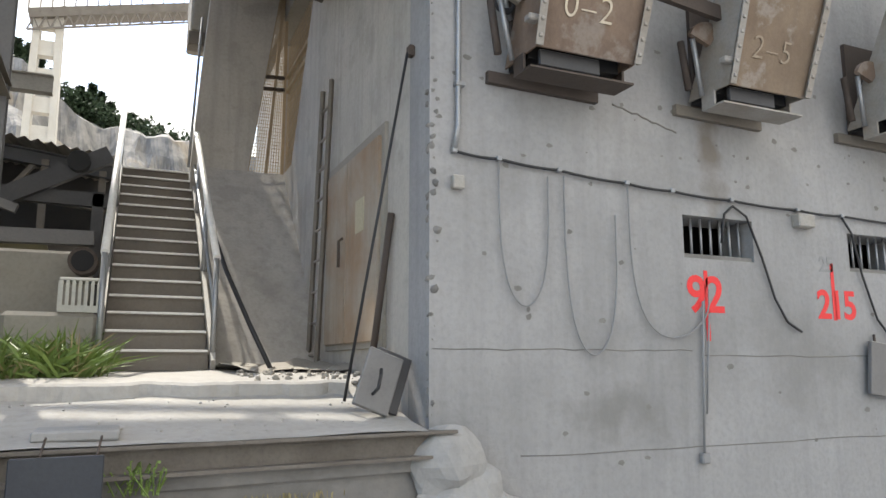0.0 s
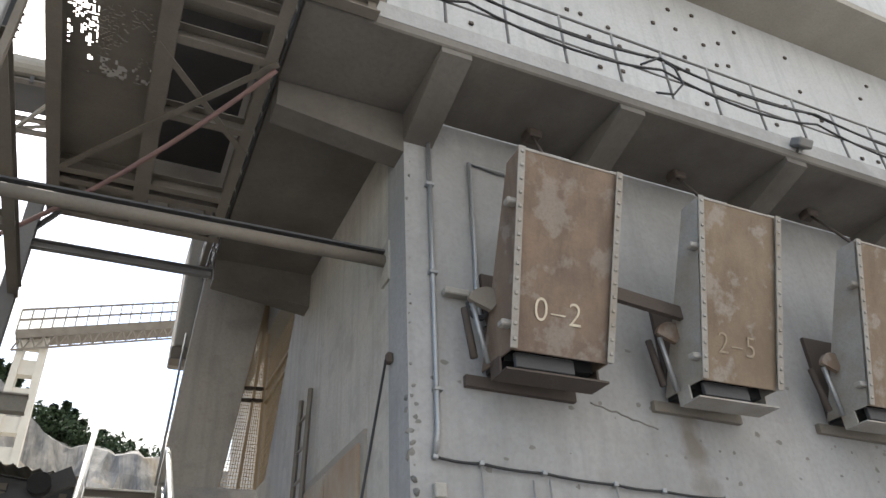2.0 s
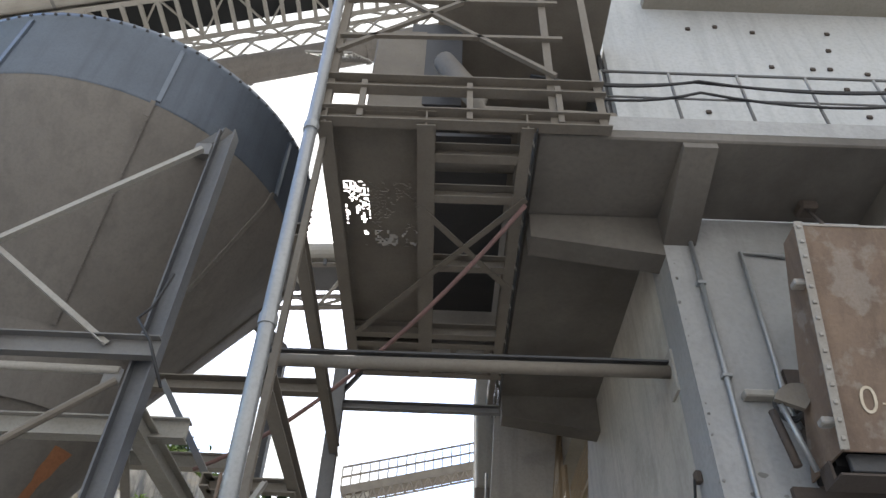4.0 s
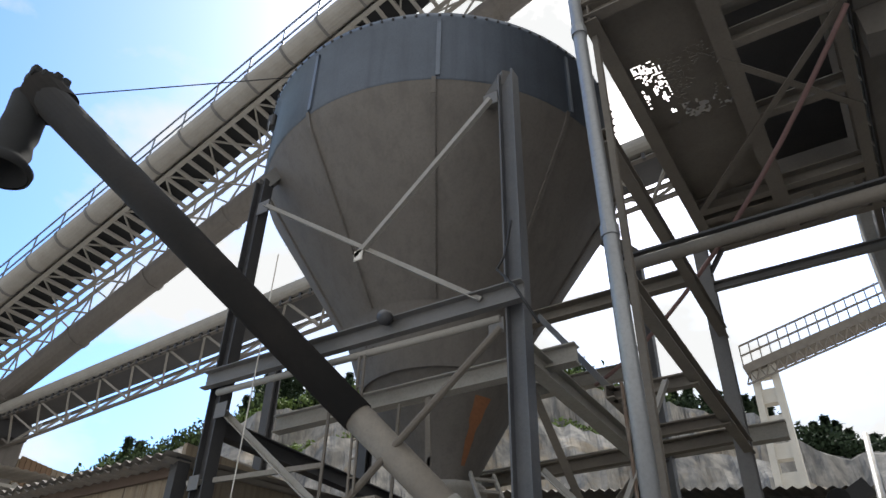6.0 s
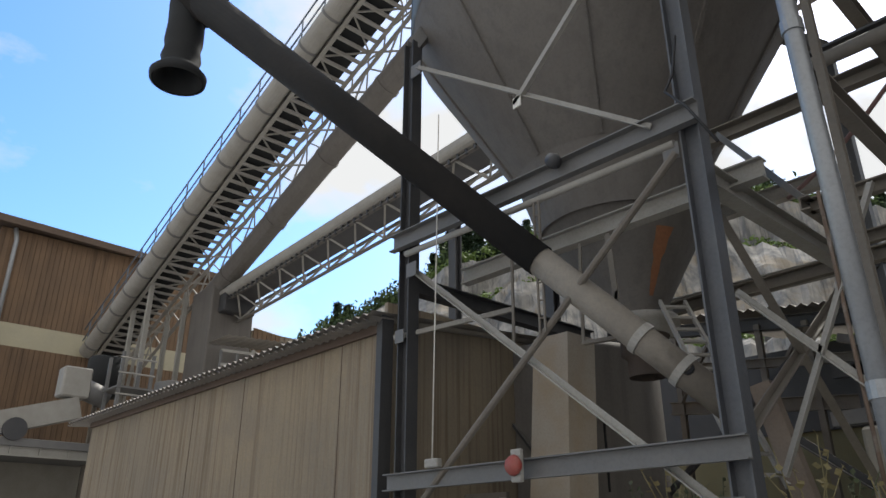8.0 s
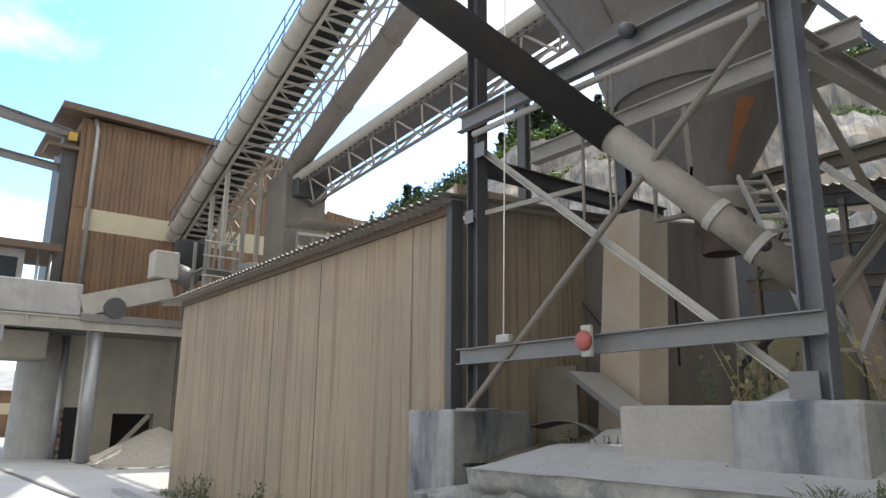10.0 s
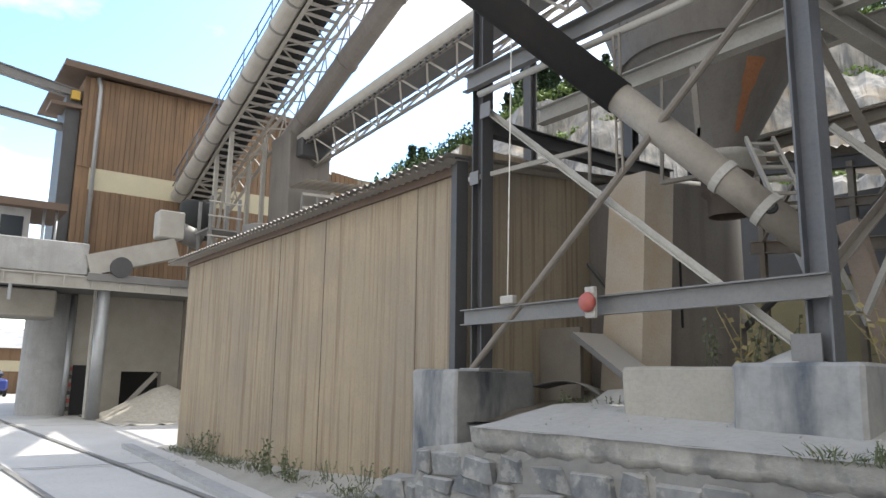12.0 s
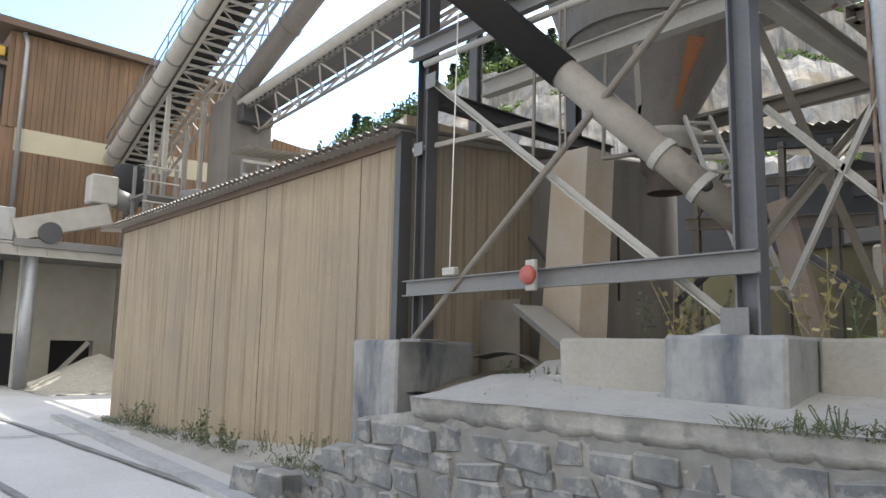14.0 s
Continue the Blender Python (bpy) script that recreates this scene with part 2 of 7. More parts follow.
# ---- building tools ----
def part(name, bm, material, parent=None, label=""):
    me = bpy.data.meshes.new(name)
    bm.normal_update()
    bm.to_mesh(me)
    bm.free()
    me.materials.append(material)
    ob = new(name, me)
    if parent is not None:
        ob.parent = parent
    if label:
        ob["label"] = label
    return ob


def thing(name, label, category, group="", kind=""):
    return tagged(new(name), label, category, group, kind)


def add_box(bm, lo, hi, m=None, bevel=0.0):
    lo, hi = Vector(lo), Vector(hi)
    if not bevel:
        vs = [bm.verts.new((x, y, z)) for x in (lo.x, hi.x) for y in (lo.y, hi.y) for z in (lo.z, hi.z)]
        for q in ((0, 1, 3, 2), (4, 6, 7, 5), (0, 4, 5, 1), (2, 3, 7, 6), (0, 2, 6, 4), (1, 5, 7, 3)):
            bm.faces.new([vs[i] for i in q])
        if m is not None:
            bmesh.ops.transform(bm, matrix=m, verts=vs)
        return vs
    r = bmesh.ops.create_cube(bm, size=1.0, matrix=Matrix.Translation((lo + hi) / 2) @ Matrix.Diagonal((*(hi - lo), 1)))
    if bevel:
        es = list({e for v in r["verts"] for e in v.link_edges})
        r2 = bmesh.ops.bevel(bm, geom=es, offset=bevel, segments=1, affect="EDGES")
        vs = list({v for f in r2["faces"] for v in f.verts} | {v for v in r["verts"] if v.is_valid})
    else:
        vs = r["verts"]
    if m is not None:
        bmesh.ops.transform(bm, matrix=m, verts=vs)
    return vs


def box(lo, hi, bevel=0.0):
    bm = bmesh.new()
    add_box(bm, lo, hi, None, bevel)
    return bm


def add_prism(bm, profile, a, b, up=(0, 0, 1), cap=True):
    """Sweeps a closed 2D profile (side, up) from a to b."""
    a, b = Vector(a), Vector(b)
    d = (b - a).normalized()
    side = d.cross(Vector(up))
    if side.length < 1e-4:
        side = d.cross(Vector((1, 0, 0)))
    side.normalize()
    top = side.cross(d)
    rings = [[bm.verts.new(p + side * u + top * v) for u, v in profile] for p in (a, b)]
    k = len(profile)
    for i in range(k):
        bm.faces.new((rings[0][i], rings[0][(i + 1) % k], rings[1][(i + 1) % k], rings[1][i]))
    if cap:
        bm.faces.new(rings[0][::-1])
        bm.faces.new(rings[1])


def rect(w, h):
    return [(-w / 2, -h / 2), (w / 2, -h / 2), (w / 2, h / 2), (-w / 2, h / 2)]


def ring(r, k=10):
    return [(r * math.cos(2 * math.pi * i / k), r * math.sin(2 * math.pi * i / k)) for i in range(k)]


def i_section(w, h, t=0.014):
    a, b, s = w / 2, h / 2, t / 2
    return [(-a, -b), (a, -b), (a, -b + t), (s, -b + t), (s, b - t), (a, b - t), (a, b), (-a, b), (-a, b - t), (-s, b - t), (-s, -b + t), (-a, -b + t)]


def u_section(w, h, t=0.012):
    a, b = w / 2, h / 2
    return [(-a, -b), (a, -b), (a, -b + t), (-a + t, -b + t), (-a + t, b - t), (a, b - t), (a, b), (-a, b)]


def l_section(w, t=0.008):
    a = w / 2
    return [(-a, -a), (a, -a), (a, -a + t), (-a + t, -a + t), (-a + t, a), (-a, a)]


def beam(a, b, profile, up=(0, 0, 1)):
    bm = bmesh.new()
    add_prism(bm, profile, a, b, up)
    return bm


def tube(points, r, k=8):
    """A round tube through points."""
    bm = bmesh.new()
    add_tube(bm, points, r, k)
    return bm


def add_tube(bm, points, r, k=8):
    pts = [Vector(p) for p in points]
    prev, side = None, None
    for i, p in enumerate(pts):
        d = (pts[min(i + 1, len(pts) - 1)] - pts[max(i - 1, 0)]).normalized()
        if side is None:
            side = d.cross(Vector((0, 0, 1)))
            if side.length < 1e-3:
                side = d.cross(Vector((1, 0, 0)))
        side = (side - d * side.dot(d)).normalized()
        top = side.cross(d)
        now = [bm.verts.new(p + r * (side * math.cos(2 * math.pi * j / k) + top * math.sin(2 * math.pi * j / k))) for j in range(k)]
        if prev:
            for j in range(k):
                f = bm.faces.new((prev[j], prev[(j + 1) % k], now[(j + 1) % k], now[j]))
                f.smooth = True
        else:
            bm.faces.new(now[::-1])
        prev = now
    bm.faces.new(prev)


def lathe(rows, centre, k=48, a0=0.0, a1=2 * math.pi, closed=True):
    """A shell turned round a vertical axis: rows of (radius, z)."""
    bm = bmesh.new()
    n = k if closed else k + 1
    rings_ = [[bm.verts.new((centre[0] + r * math.cos(a0 + (a1 - a0) * i / k), centre[1] + r * math.sin(a0 + (a1 - a0) * i / k), z)) for i in range(n)] for r, z in rows]
    for lo, hi in zip(rings_, rings_[1:]):
        for i in range(k):
            f = bm.faces.new((lo[i], lo[(i + 1) % n], hi[(i + 1) % n], hi[i]))
            f.smooth = True
    return bm


def sag(a, b, drop, n=12):
    a, b = Vector(a), Vector(b)
    return [a.lerp(b, i / n) - Vector((0, 0, drop * 4 * (i / n) * (1 - i / n))) for i in range(n + 1)]


def grooved(p, along, up, length, height, pitch=0.12, depth=0.02):
    """Flat cladding with narrow vertical grooves."""
    bm = bmesh.new()
    along, up = Vector(along).normalized(), Vector(up).normalized()
    out = along.cross(up)
    marks, x = [], 0.0
    while x < length - 0.03:
        marks += [(x, 0.0), (x + pitch * 0.72, 0.0), (x + pitch * 0.76, -depth), (x + pitch * 0.96, -depth)]
        x += pitch
    marks.append((length, 0.0))
    prev = None
    for s, o in marks:
        s = min(s, length)
        now = [bm.verts.new(Vector(p) + along * s + out * o), bm.verts.new(Vector(p) + along * s + up * height + out * o)]
        if prev:
            bm.faces.new((prev[0], now[0], now[1], prev[1]))
        prev = now
    return bm


def corrugated(p, along, up, length, height, pitch=0.18, depth=0.03, steps=4, slope_top=None):
    """A corrugated sheet from corner p; waves run across 'along'."""
    bm = bmesh.new()
    along, up = Vector(along).normalized(), Vector(up).normalized()
    out = along.cross(up)
    n = max(2, int(length / pitch * steps))
    prev = None
    for i in range(n + 1):
        s = length * i / n
        o = out * depth / 2 * math.sin(2 * math.pi * i / steps)
        hgt = height if slope_top is None else height + (slope_top - height) * i / n
        now = [bm.verts.new(Vector(p) + along * s + o), bm.verts.new(Vector(p) + along * s + up * hgt + o)]
        if prev:
            f = bm.faces.new((prev[0], now[0], now[1], prev[1]))
            f.smooth = True
        prev = now
    return bm

# ---- ground, road, ledge ----
def add_grid(bm, xs, ys, fn):
    vs = [[bm.verts.new((x, y, fn(x, y))) for x in xs] for y in ys]
    for j in range(len(ys) - 1):
        for i in range(len(xs) - 1):
            bm.faces.new((vs[j][i], vs[j][i + 1], vs[j + 1][i + 1], vs[j + 1][i])).smooth = True


def spread(near, far, n):
    half = [near * ((far / near) ** (i / n)) for i in range(n + 1)]
    return [-v for v in half[::-1]] + [0.0] + half


bm = bmesh.new()
add_grid(bm, spread(2.0, 1500.0, 24), spread(2.0, 1500.0, 24), lambda x, y: -0.02)
tagged(part("ground", bm, ROAD), "pale dusty quarry ground reaching far out", "ground", kind="structure")

bm = bmesh.new()
xs = [-60 + i * 1.0 for i in range(90)]
ys = [-8 + i * 0.5 for i in range(26)]
add_grid(bm, xs, ys, lambda x, y: 0.012 * noise.noise((x * 0.7, y * 0.7, 0)) + 0.004)
road = tagged(part("road", bm, ROAD), "pale dust-covered concrete road with dirty joints", "road", kind="structure")


LEDGE_TOP = 1.18


def ledge_y(x):
    return 4.22 + 0.078 * x if x < 2.2 else 4.4


# platform behind the ledge, rising to the foot of the stairs
def platform_z(x, y):
    t = min(1.0, max(0.0, (y - 5.3) / 0.25))
    base = LEDGE_TOP + 0.18 * min(1.0, max(0.0, (y - ledge_y(x) - 0.1) / 0.9))
    return base + t * 0.12 + max(0, min(y, 7.2) - 5.55) * 0.05 + 0.015 * noise.noise((x * 2, y * 2, 3))


bm = bmesh.new()
xs = [-4.8 + 0.2 * i for i in range(34)]
ys = [0.0, 0.3] + [0.5 + 0.15 * i for i in range(48)]
vs = [[bm.verts.new((x, ledge_y(x) + y, platform_z(x, ledge_y(x) + y))) for x in xs] for y in ys]
for j in range(len(ys) - 1):
    for i in range(len(xs) - 1):
        bm.faces.new((vs[j][i], vs[j][i + 1], vs[j + 1][i + 1], vs[j + 1][i])).smooth = True
tagged(part("platform", bm, DUST), "dusty concrete platform with a broken step", "platform", kind="structure")

# ---- concrete building ----
YW, XW, SLAB_Z, YS, XS = 4.6, 1.9, 6.3, 3.7, 0.72
WIN = [(4.17, 4.94, 2.46, 2.82), (6.13, 6.95, 2.44, 2.80)]
bm = bmesh.new()
edges_x = [XW, WIN[0][0], WIN[0][1], WIN[1][0], WIN[1][1], 18.0]
for i in range(5):
    if i in (1, 3):
        w = WIN[i // 2]
        add_box(bm, (w[0], YW, 0), (w[1], YW + 0.4, w[2]))
        add_box(bm, (w[0], YW, w[3]), (w[1], YW + 0.4, SLAB_Z))
    else:
        add_box(bm, (edges_x[i], YW, 0), (edges_x[i + 1], YW + 0.4, SLAB_Z))
wall_front = tagged(part("wall_front", bm, WALL), "pale grey stained concrete wall of the plant building", "wall", kind="structure")
# side wall, cut away at its far end where the wire screen turns the corner
bm = bmesh.new()
for outline in ([(YW + 0.4, 0), (9.5, 0), (9.5, 4.25), (8.35, SLAB_Z), (YW + 0.4, SLAB_Z)], [(9.5, 0), (10.3, 0), (10.3, 4.25), (9.5, 4.25)], [(10.3, 0), (12.6, 0), (12.6, SLAB_Z), (10.3, SLAB_Z)]):
    f = bm.faces.new([bm.verts.new((XW + 0.002, y, z)) for y, z in outline])
    r = bmesh.ops.extrude_face_region(bm, geom=[f])
    bmesh.ops.translate(bm, vec=(0.398, 0, 0), verts=[v for v in r["geom"] if isinstance(v, bmesh.types.BMVert)])
bmesh.ops.recalc_face_normals(bm, faces=bm.faces)
wall_side = tagged(part("wall_side", bm, ALLEY), "dusty concrete side wall along the alley", "wall", kind="structure")
tagged(part("wall_back", box((XW + 0.4, 12.2, 0), (18, 12.6, SLAB_Z)), CONCRETE_WARM), "plain back wall of the building", "wall", kind="structure")
tagged(part("wall_east", box((17.6, YW + 0.4, 0), (18, 12.2, SLAB_Z)), CONCRETE_WARM), "plain end wall of the building", "wall", kind="structure")
# alley end wall with the slanted barred opening
alley_wall = thing("wall_alley", "dusty concrete wall closing the alley", "wall", kind="structure")
YA = 10.0
for outline in ([(0.65, 4.21), (1.40, 4.21), (1.84, 7.47), (0.85, 7.47)],
                [(0.8, 1.3), (XW, 1.3), (XW, 4.21), (0.65, 4.21)]):
    bm = bmesh.new()
    f = bm.faces.new([bm.verts.new((x, YA, z)) for x, z in outline])
    r = bmesh.ops.extrude_face_region(bm, geom=[f])
    bmesh.ops.translate(bm, vec=(0, 0.25, 0), verts=[v for v in r["geom"] if isinstance(v, bmesh.types.BMVert)])
    bmesh.ops.recalc_face_normals(bm, faces=bm.faces)
    part("wall", bm, ALLEY, alley_wall)

# dusty ramp rising to the barred opening
bm = bmesh.new()
add_grid(bm, [0.72 + 0.0845 * i for i in range(15)], [7.1 + 0.1 * i for i in range(30)], lambda x, y: 1.40 + 1.068 * max(0.0, y - 7.35) + 0.02 * noise.noise((x * 4, y * 4, 1)) + 0.06 * max(0, noise.noise((x * 3, y * 2, 5))) * (1 if y < 8.6 else 0.2))
tagged(part("alley_ramp", bm, ALLEY), "dusty concrete ramp rising to the barred opening", "ramp", kind="structure")

# cantilever slab with its tapered brackets
slab = thing("cantilever_slab", "grey concrete cantilever slab on tapered brackets", "slab", kind="structure")
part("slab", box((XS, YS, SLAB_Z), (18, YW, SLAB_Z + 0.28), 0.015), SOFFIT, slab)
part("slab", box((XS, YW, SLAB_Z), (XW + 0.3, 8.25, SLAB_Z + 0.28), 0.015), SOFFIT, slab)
# raised slab and riser, unseen, added to keep sky light out of the alley
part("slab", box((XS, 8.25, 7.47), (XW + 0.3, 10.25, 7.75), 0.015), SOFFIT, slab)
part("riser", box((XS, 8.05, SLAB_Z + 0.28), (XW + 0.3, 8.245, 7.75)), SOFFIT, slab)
part("edge_strip", box((XS - 0.004, YS - 0.004, SLAB_Z + 0.1), (18, YS + 0.02, SLAB_Z + 0.285)), CONCRETE, slab)


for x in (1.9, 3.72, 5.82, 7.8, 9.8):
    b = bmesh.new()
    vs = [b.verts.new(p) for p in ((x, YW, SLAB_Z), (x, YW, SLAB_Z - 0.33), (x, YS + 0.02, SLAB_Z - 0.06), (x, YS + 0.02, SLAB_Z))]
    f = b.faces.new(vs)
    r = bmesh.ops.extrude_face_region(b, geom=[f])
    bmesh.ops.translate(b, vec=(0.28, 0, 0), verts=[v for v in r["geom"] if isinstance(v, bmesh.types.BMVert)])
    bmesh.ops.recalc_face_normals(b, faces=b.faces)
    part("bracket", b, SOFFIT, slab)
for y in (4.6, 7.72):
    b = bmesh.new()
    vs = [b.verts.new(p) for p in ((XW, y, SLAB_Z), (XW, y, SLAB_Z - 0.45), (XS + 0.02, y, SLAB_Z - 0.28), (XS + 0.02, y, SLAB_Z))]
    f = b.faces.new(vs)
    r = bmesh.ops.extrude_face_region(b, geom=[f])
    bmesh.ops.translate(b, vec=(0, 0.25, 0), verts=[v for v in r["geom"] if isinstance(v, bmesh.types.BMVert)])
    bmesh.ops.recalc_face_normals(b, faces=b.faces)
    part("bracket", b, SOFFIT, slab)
tagged(part("wall_upper", box((1.86, 4.9, SLAB_Z + 0.28), (18, 5.3, 14.5)), UPPER_WHITE), "white rendered upper wall with bolt heads", "wall", kind="structure")
tagged(part("wall_upper_side", box((1.86, 5.3, SLAB_Z + 0.28), (2.3, 12.6, 14.5)), CONCRETE_WARM), "upper side wall of the building", "wall", kind="structure")
tagged(part("roof", box((1.8, 4.8, 14.5), (18, 12.6, 14.8)), CONCRETE_WARM), "flat concrete roof of the building", "roof", kind="structure")
tagged(part("soffit", box((2.5, 4.0, 10.6), (18, 4.9, 10.75)), CONCRETE_WARM), "shaded underside of an upper canopy", "canopy", kind="structure")

# ---- steel stairs ----
# pale colour holds the bright light along step edges and handrails
LIT_PALE = surface("lit_pale_steel", (0.72, 0.70, 0.66), (0.5, 0.48, 0.44), rough=0.4, stain=6, bump=0)
def stairs():
    t = thing("steel_stairs", "dusty steel stairs with pale handrails climbing the bank", "stairs")
    x0, x1, y0, z0, rise, run, n = -0.18, 0.68, 6.8, 1.54, 0.178, 0.252, 15
    for i in range(n):
        bm = bmesh.new()
        y, z = y0 + run * i, z0 + rise * (i + 1)
        add_box(bm, (x0, y - 0.02, z - 0.03), (x1, y + run, z))
        add_box(bm, (x0, y, z - rise), (x1, y + 0.012, z - 0.03))
        step = part("step", bm, STEEL_DUST, t)
        part("nosing", box((x0 + 0.005, y - 0.028, z - 0.018), (x1 - 0.005, y + 0.02, z + 0.004), 0.003), LIT_PALE, step, "step edge coloured pale for the light it catches")
    for x in (x0 - 0.03, x1 + 0.03):
        part("stringer", beam((x, y0 - 0.1, z0 - 0.02), (x, y0 + run * n, z0 + rise * n - 0.02), rect(0.04, 0.26)), STEEL_PALE, t)
        a, b = Vector((x, y0 - 0.05, z0 + 1.0)), Vector((x, y0 + run * n, z0 + rise * n + 0.85))
        part("handrail", tube([a, b], 0.036), LIT_PALE, t)
        part("midrail", tube([a - Vector((0, 0, 0.45)), b - Vector((0, 0, 0.45))], 0.02), ZINC, t)
        for f in (0.0, 0.33, 0.66, 1.0):
            p = a.lerp(b, f)
            part("post", tube([p, p - Vector((0, 0, 1.0 - 0.15 * f))], 0.025), ZINC, t)
    return t


stairs()

# ---- lettering ----
def lettering(text, size, m, material, parent, thick=0.0, name="lettering"):
    cu = bpy.data.curves.new(name, "FONT")
    cu.body, cu.size, cu.offset, cu.extrude = text, size, thick, 0.001
    cu.space_character = 1.15 if thick < 0 else 0.92
    cu.materials.append(material)
    ob = new(name, cu)
    ob.parent = parent
    ob.matrix_basis = m
    return ob


RUST_OCHRE = surface("ochre_feeder_steel", (0.22, 0.165, 0.115), (0.13, 0.085, 0.055), rough=0.8, stain=2.0, amount=0.8, bump=0.2, streak=0.3, spots=(0.30, 0.27, 0.24), spot_amount=0.6)


# ---- feeders hanging on the front wall ----
def feeder(x, w_top, w_bot, face, text):
    t = thing("chute_feeder", "rusty steel chute feeder hung before the concrete wall", "feeder", "feeders on the wall")
    zb, zt, yb, yt = 3.79, 5.27, 4.1, 3.6
    d = 0.34
    p = lambda sx, wz, out: Vector((x + sx * (w_bot + (w_top - w_bot) * wz) / 2, yb + (yt - yb) * wz + out, zb + (zt - zb) * wz))
    # front plate
    bm = bmesh.new()
    c = [p(-1, 0, 0), p(1, 0, 0), p(1, 1, 0), p(-1, 1, 0)]
    f = bm.faces.new([bm.verts.new(v) for v in c])
    r = bmesh.ops.extrude_face_region(bm, geom=[f])
    bmesh.ops.translate(bm, vec=(0, 0.015, 0), verts=[v for v in r["geom"] if isinstance(v, bmesh.types.BMVert)])
    bmesh.ops.recalc_face_normals(bm, faces=bm.faces)
    part("front_plate", bm, face, t)
    # side plates, deeper at the foot
    for s in (-1, 1):
        bm = bmesh.new()
        a = [p(s, 0, 0.005), p(s, 1, 0.005), p(s, 1, d * 0.6), p(s, 0, d * 1.35)]
        f = bm.faces.new([bm.verts.new(v) for v in a])
        r = bmesh.ops.extrude_face_region(bm, geom=[f])
        bmesh.ops.translate(bm, vec=(s * 0.015, 0, 0), verts=[v for v in r["geom"] if isinstance(v, bmesh.types.BMVert)])
        bmesh.ops.recalc_face_normals(bm, faces=bm.faces)
        part("side_plate", bm, FEEDER_PALE if face is not RUST else RUST, t)
        flange = [p(s, 0, -0.012) + Vector((s * 0.01, 0, 0)), p(s, 1, -0.012) + Vector((s * 0.01, 0, 0))]
        angle = part("edge_angle", beam(flange[0], flange[1], l_section(0.06), up=(0, 1, 0)), FEEDER_PALE, t)
        for k in range(14):
            q = flange[0].lerp(flange[1], (k + 0.5) / 14) + Vector((0, -0.03, 0))
            part("bolt", box(q - Vector((0.014, 0.012, 0.014)), q + Vector((0.014, 0.012, 0.014)), 0.004), FEEDER_PALE, angle)
    part("top_plate", beam(p(-1, 1, d * 0.3), p(1, 1, d * 0.3), rect(d * 0.62, 0.02)), FEEDER_PALE, t)
    # foot: mouth blacked in for its shade, with an inner flap and the trough under it
    fy = yb + 0.04
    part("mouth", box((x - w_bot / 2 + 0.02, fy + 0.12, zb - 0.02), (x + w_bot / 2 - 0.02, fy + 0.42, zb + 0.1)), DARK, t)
    part("flap", box((x - w_bot / 2 + 0.06, fy + 0.03, zb - 0.1), (x + w_bot / 2 - 0.25, fy + 0.07, zb + 0.02), 0.006), STEEL_DARK, t)
    bm = bmesh.new()
    add_box(bm, (x - w_bot / 2 - 0.04, fy - 0.0, zb - 0.14), (x + w_bot / 2 + 0.03, fy + 0.24, zb - 0.125))
    add_box(bm, (x - w_bot / 2 - 0.04, fy + 0.1, zb - 0.125), (x - w_bot / 2 - 0.02, fy + 0.24, zb + 0.0))
    add_box(bm, (x + w_bot / 2 - 0.0, fy + 0.1, zb - 0.125), (x + w_bot / 2 + 0.02, fy + 0.24, zb + 0.0))
    part("trough", bm, RUST_DARK if face is RUST else FEEDER_PALE, t)
    part("rear_chute", box((x - w_bot / 2 + 0.05, fy + 0.42, zb - 0.04), (x + w_bot / 2 - 0.05, YW, zb + 0.9)), RUST_DARK, t)
    part("support_angle", beam((x - w_bot / 2 - 0.16, YW - 0.03, zb - 0.08), (x + w_bot / 2 - 0.0, YW - 0.03, zb - 0.1), rect(0.05, 0.09)), RUST_DARK if face is RUST else STEEL_DUST, t)
    # hanging chain and its eye, the swing arm, and lugs
    top = p(-0.35, 1, 0.12)
    hook = Vector((x + 0.23, 4.38, SLAB_Z - 0.04))
    part("chain", tube([hook, hook.lerp(top, 0.5) + Vector((0.03, 0, 0)), top], 0.016, 6), RUST_DARK, t)
    part("eye", box(hook - Vector((0.08, 0.08, 0.05)), hook + Vector((0.08, 0.08, 0.045)), 0.02), RUST_DARK, t)
    for k in (0.12, 0.72):
        q = p(-1, k, 0.02)
        part("lug", box(q - Vector((0.1, 0.03, 0.025)), q + Vector((0.0, 0.05, 0.025)), 0.01), FEEDER_PALE, t)
    arm = p(-1, 0.38, 0.35)
    b = bmesh.new()
    fan = [(0.0, 0.0)] + [(0.2 * math.cos(radians(a)), 0.2 * math.sin(radians(a))) for a in range(20, 131, 10)]
    add_prism(b, fan, arm - Vector((0.06, 0, 0.2)), arm - Vector((0.06, 0.04, 0.2)))
    part("counterweight", b, STEEL_DUST if face is RUST else RUST, t)
    part("drive_rod", tube([arm - Vector((0.2, 0.0, 0.15)), p(-1, -0.02, 0.22) - Vector((0.08, 0, 0.0))], 0.022, 6), ZINC, t)
    part("drive_rod", tube([p(-1, 0.02, 0.3) - Vector((0.16, 0, 0)), p(-1, 0.3, 0.45) - Vector((0.2, 0, 0))], 0.03, 6), RUST_DARK, t)
    if text:
        base = p(-0.62, 0.15, -0.008)
        tilt = math.degrees(math.atan2(yb - yt, zt - zb))
        lettering(text, 0.26, pose(base.x, base.y, base.z, 90 + tilt, 0, 0), CHALK if text == "0–2" else CHALK_FAINT, t, -0.003)
    return t


feeder(2.92, 0.90, 0.82, RUST, "0–2")
feeder(4.68, 0.88, 0.80, RUST_OCHRE, "2–5")
feeder(6.62, 0.88, 0.80, RUST_OCHRE, "")
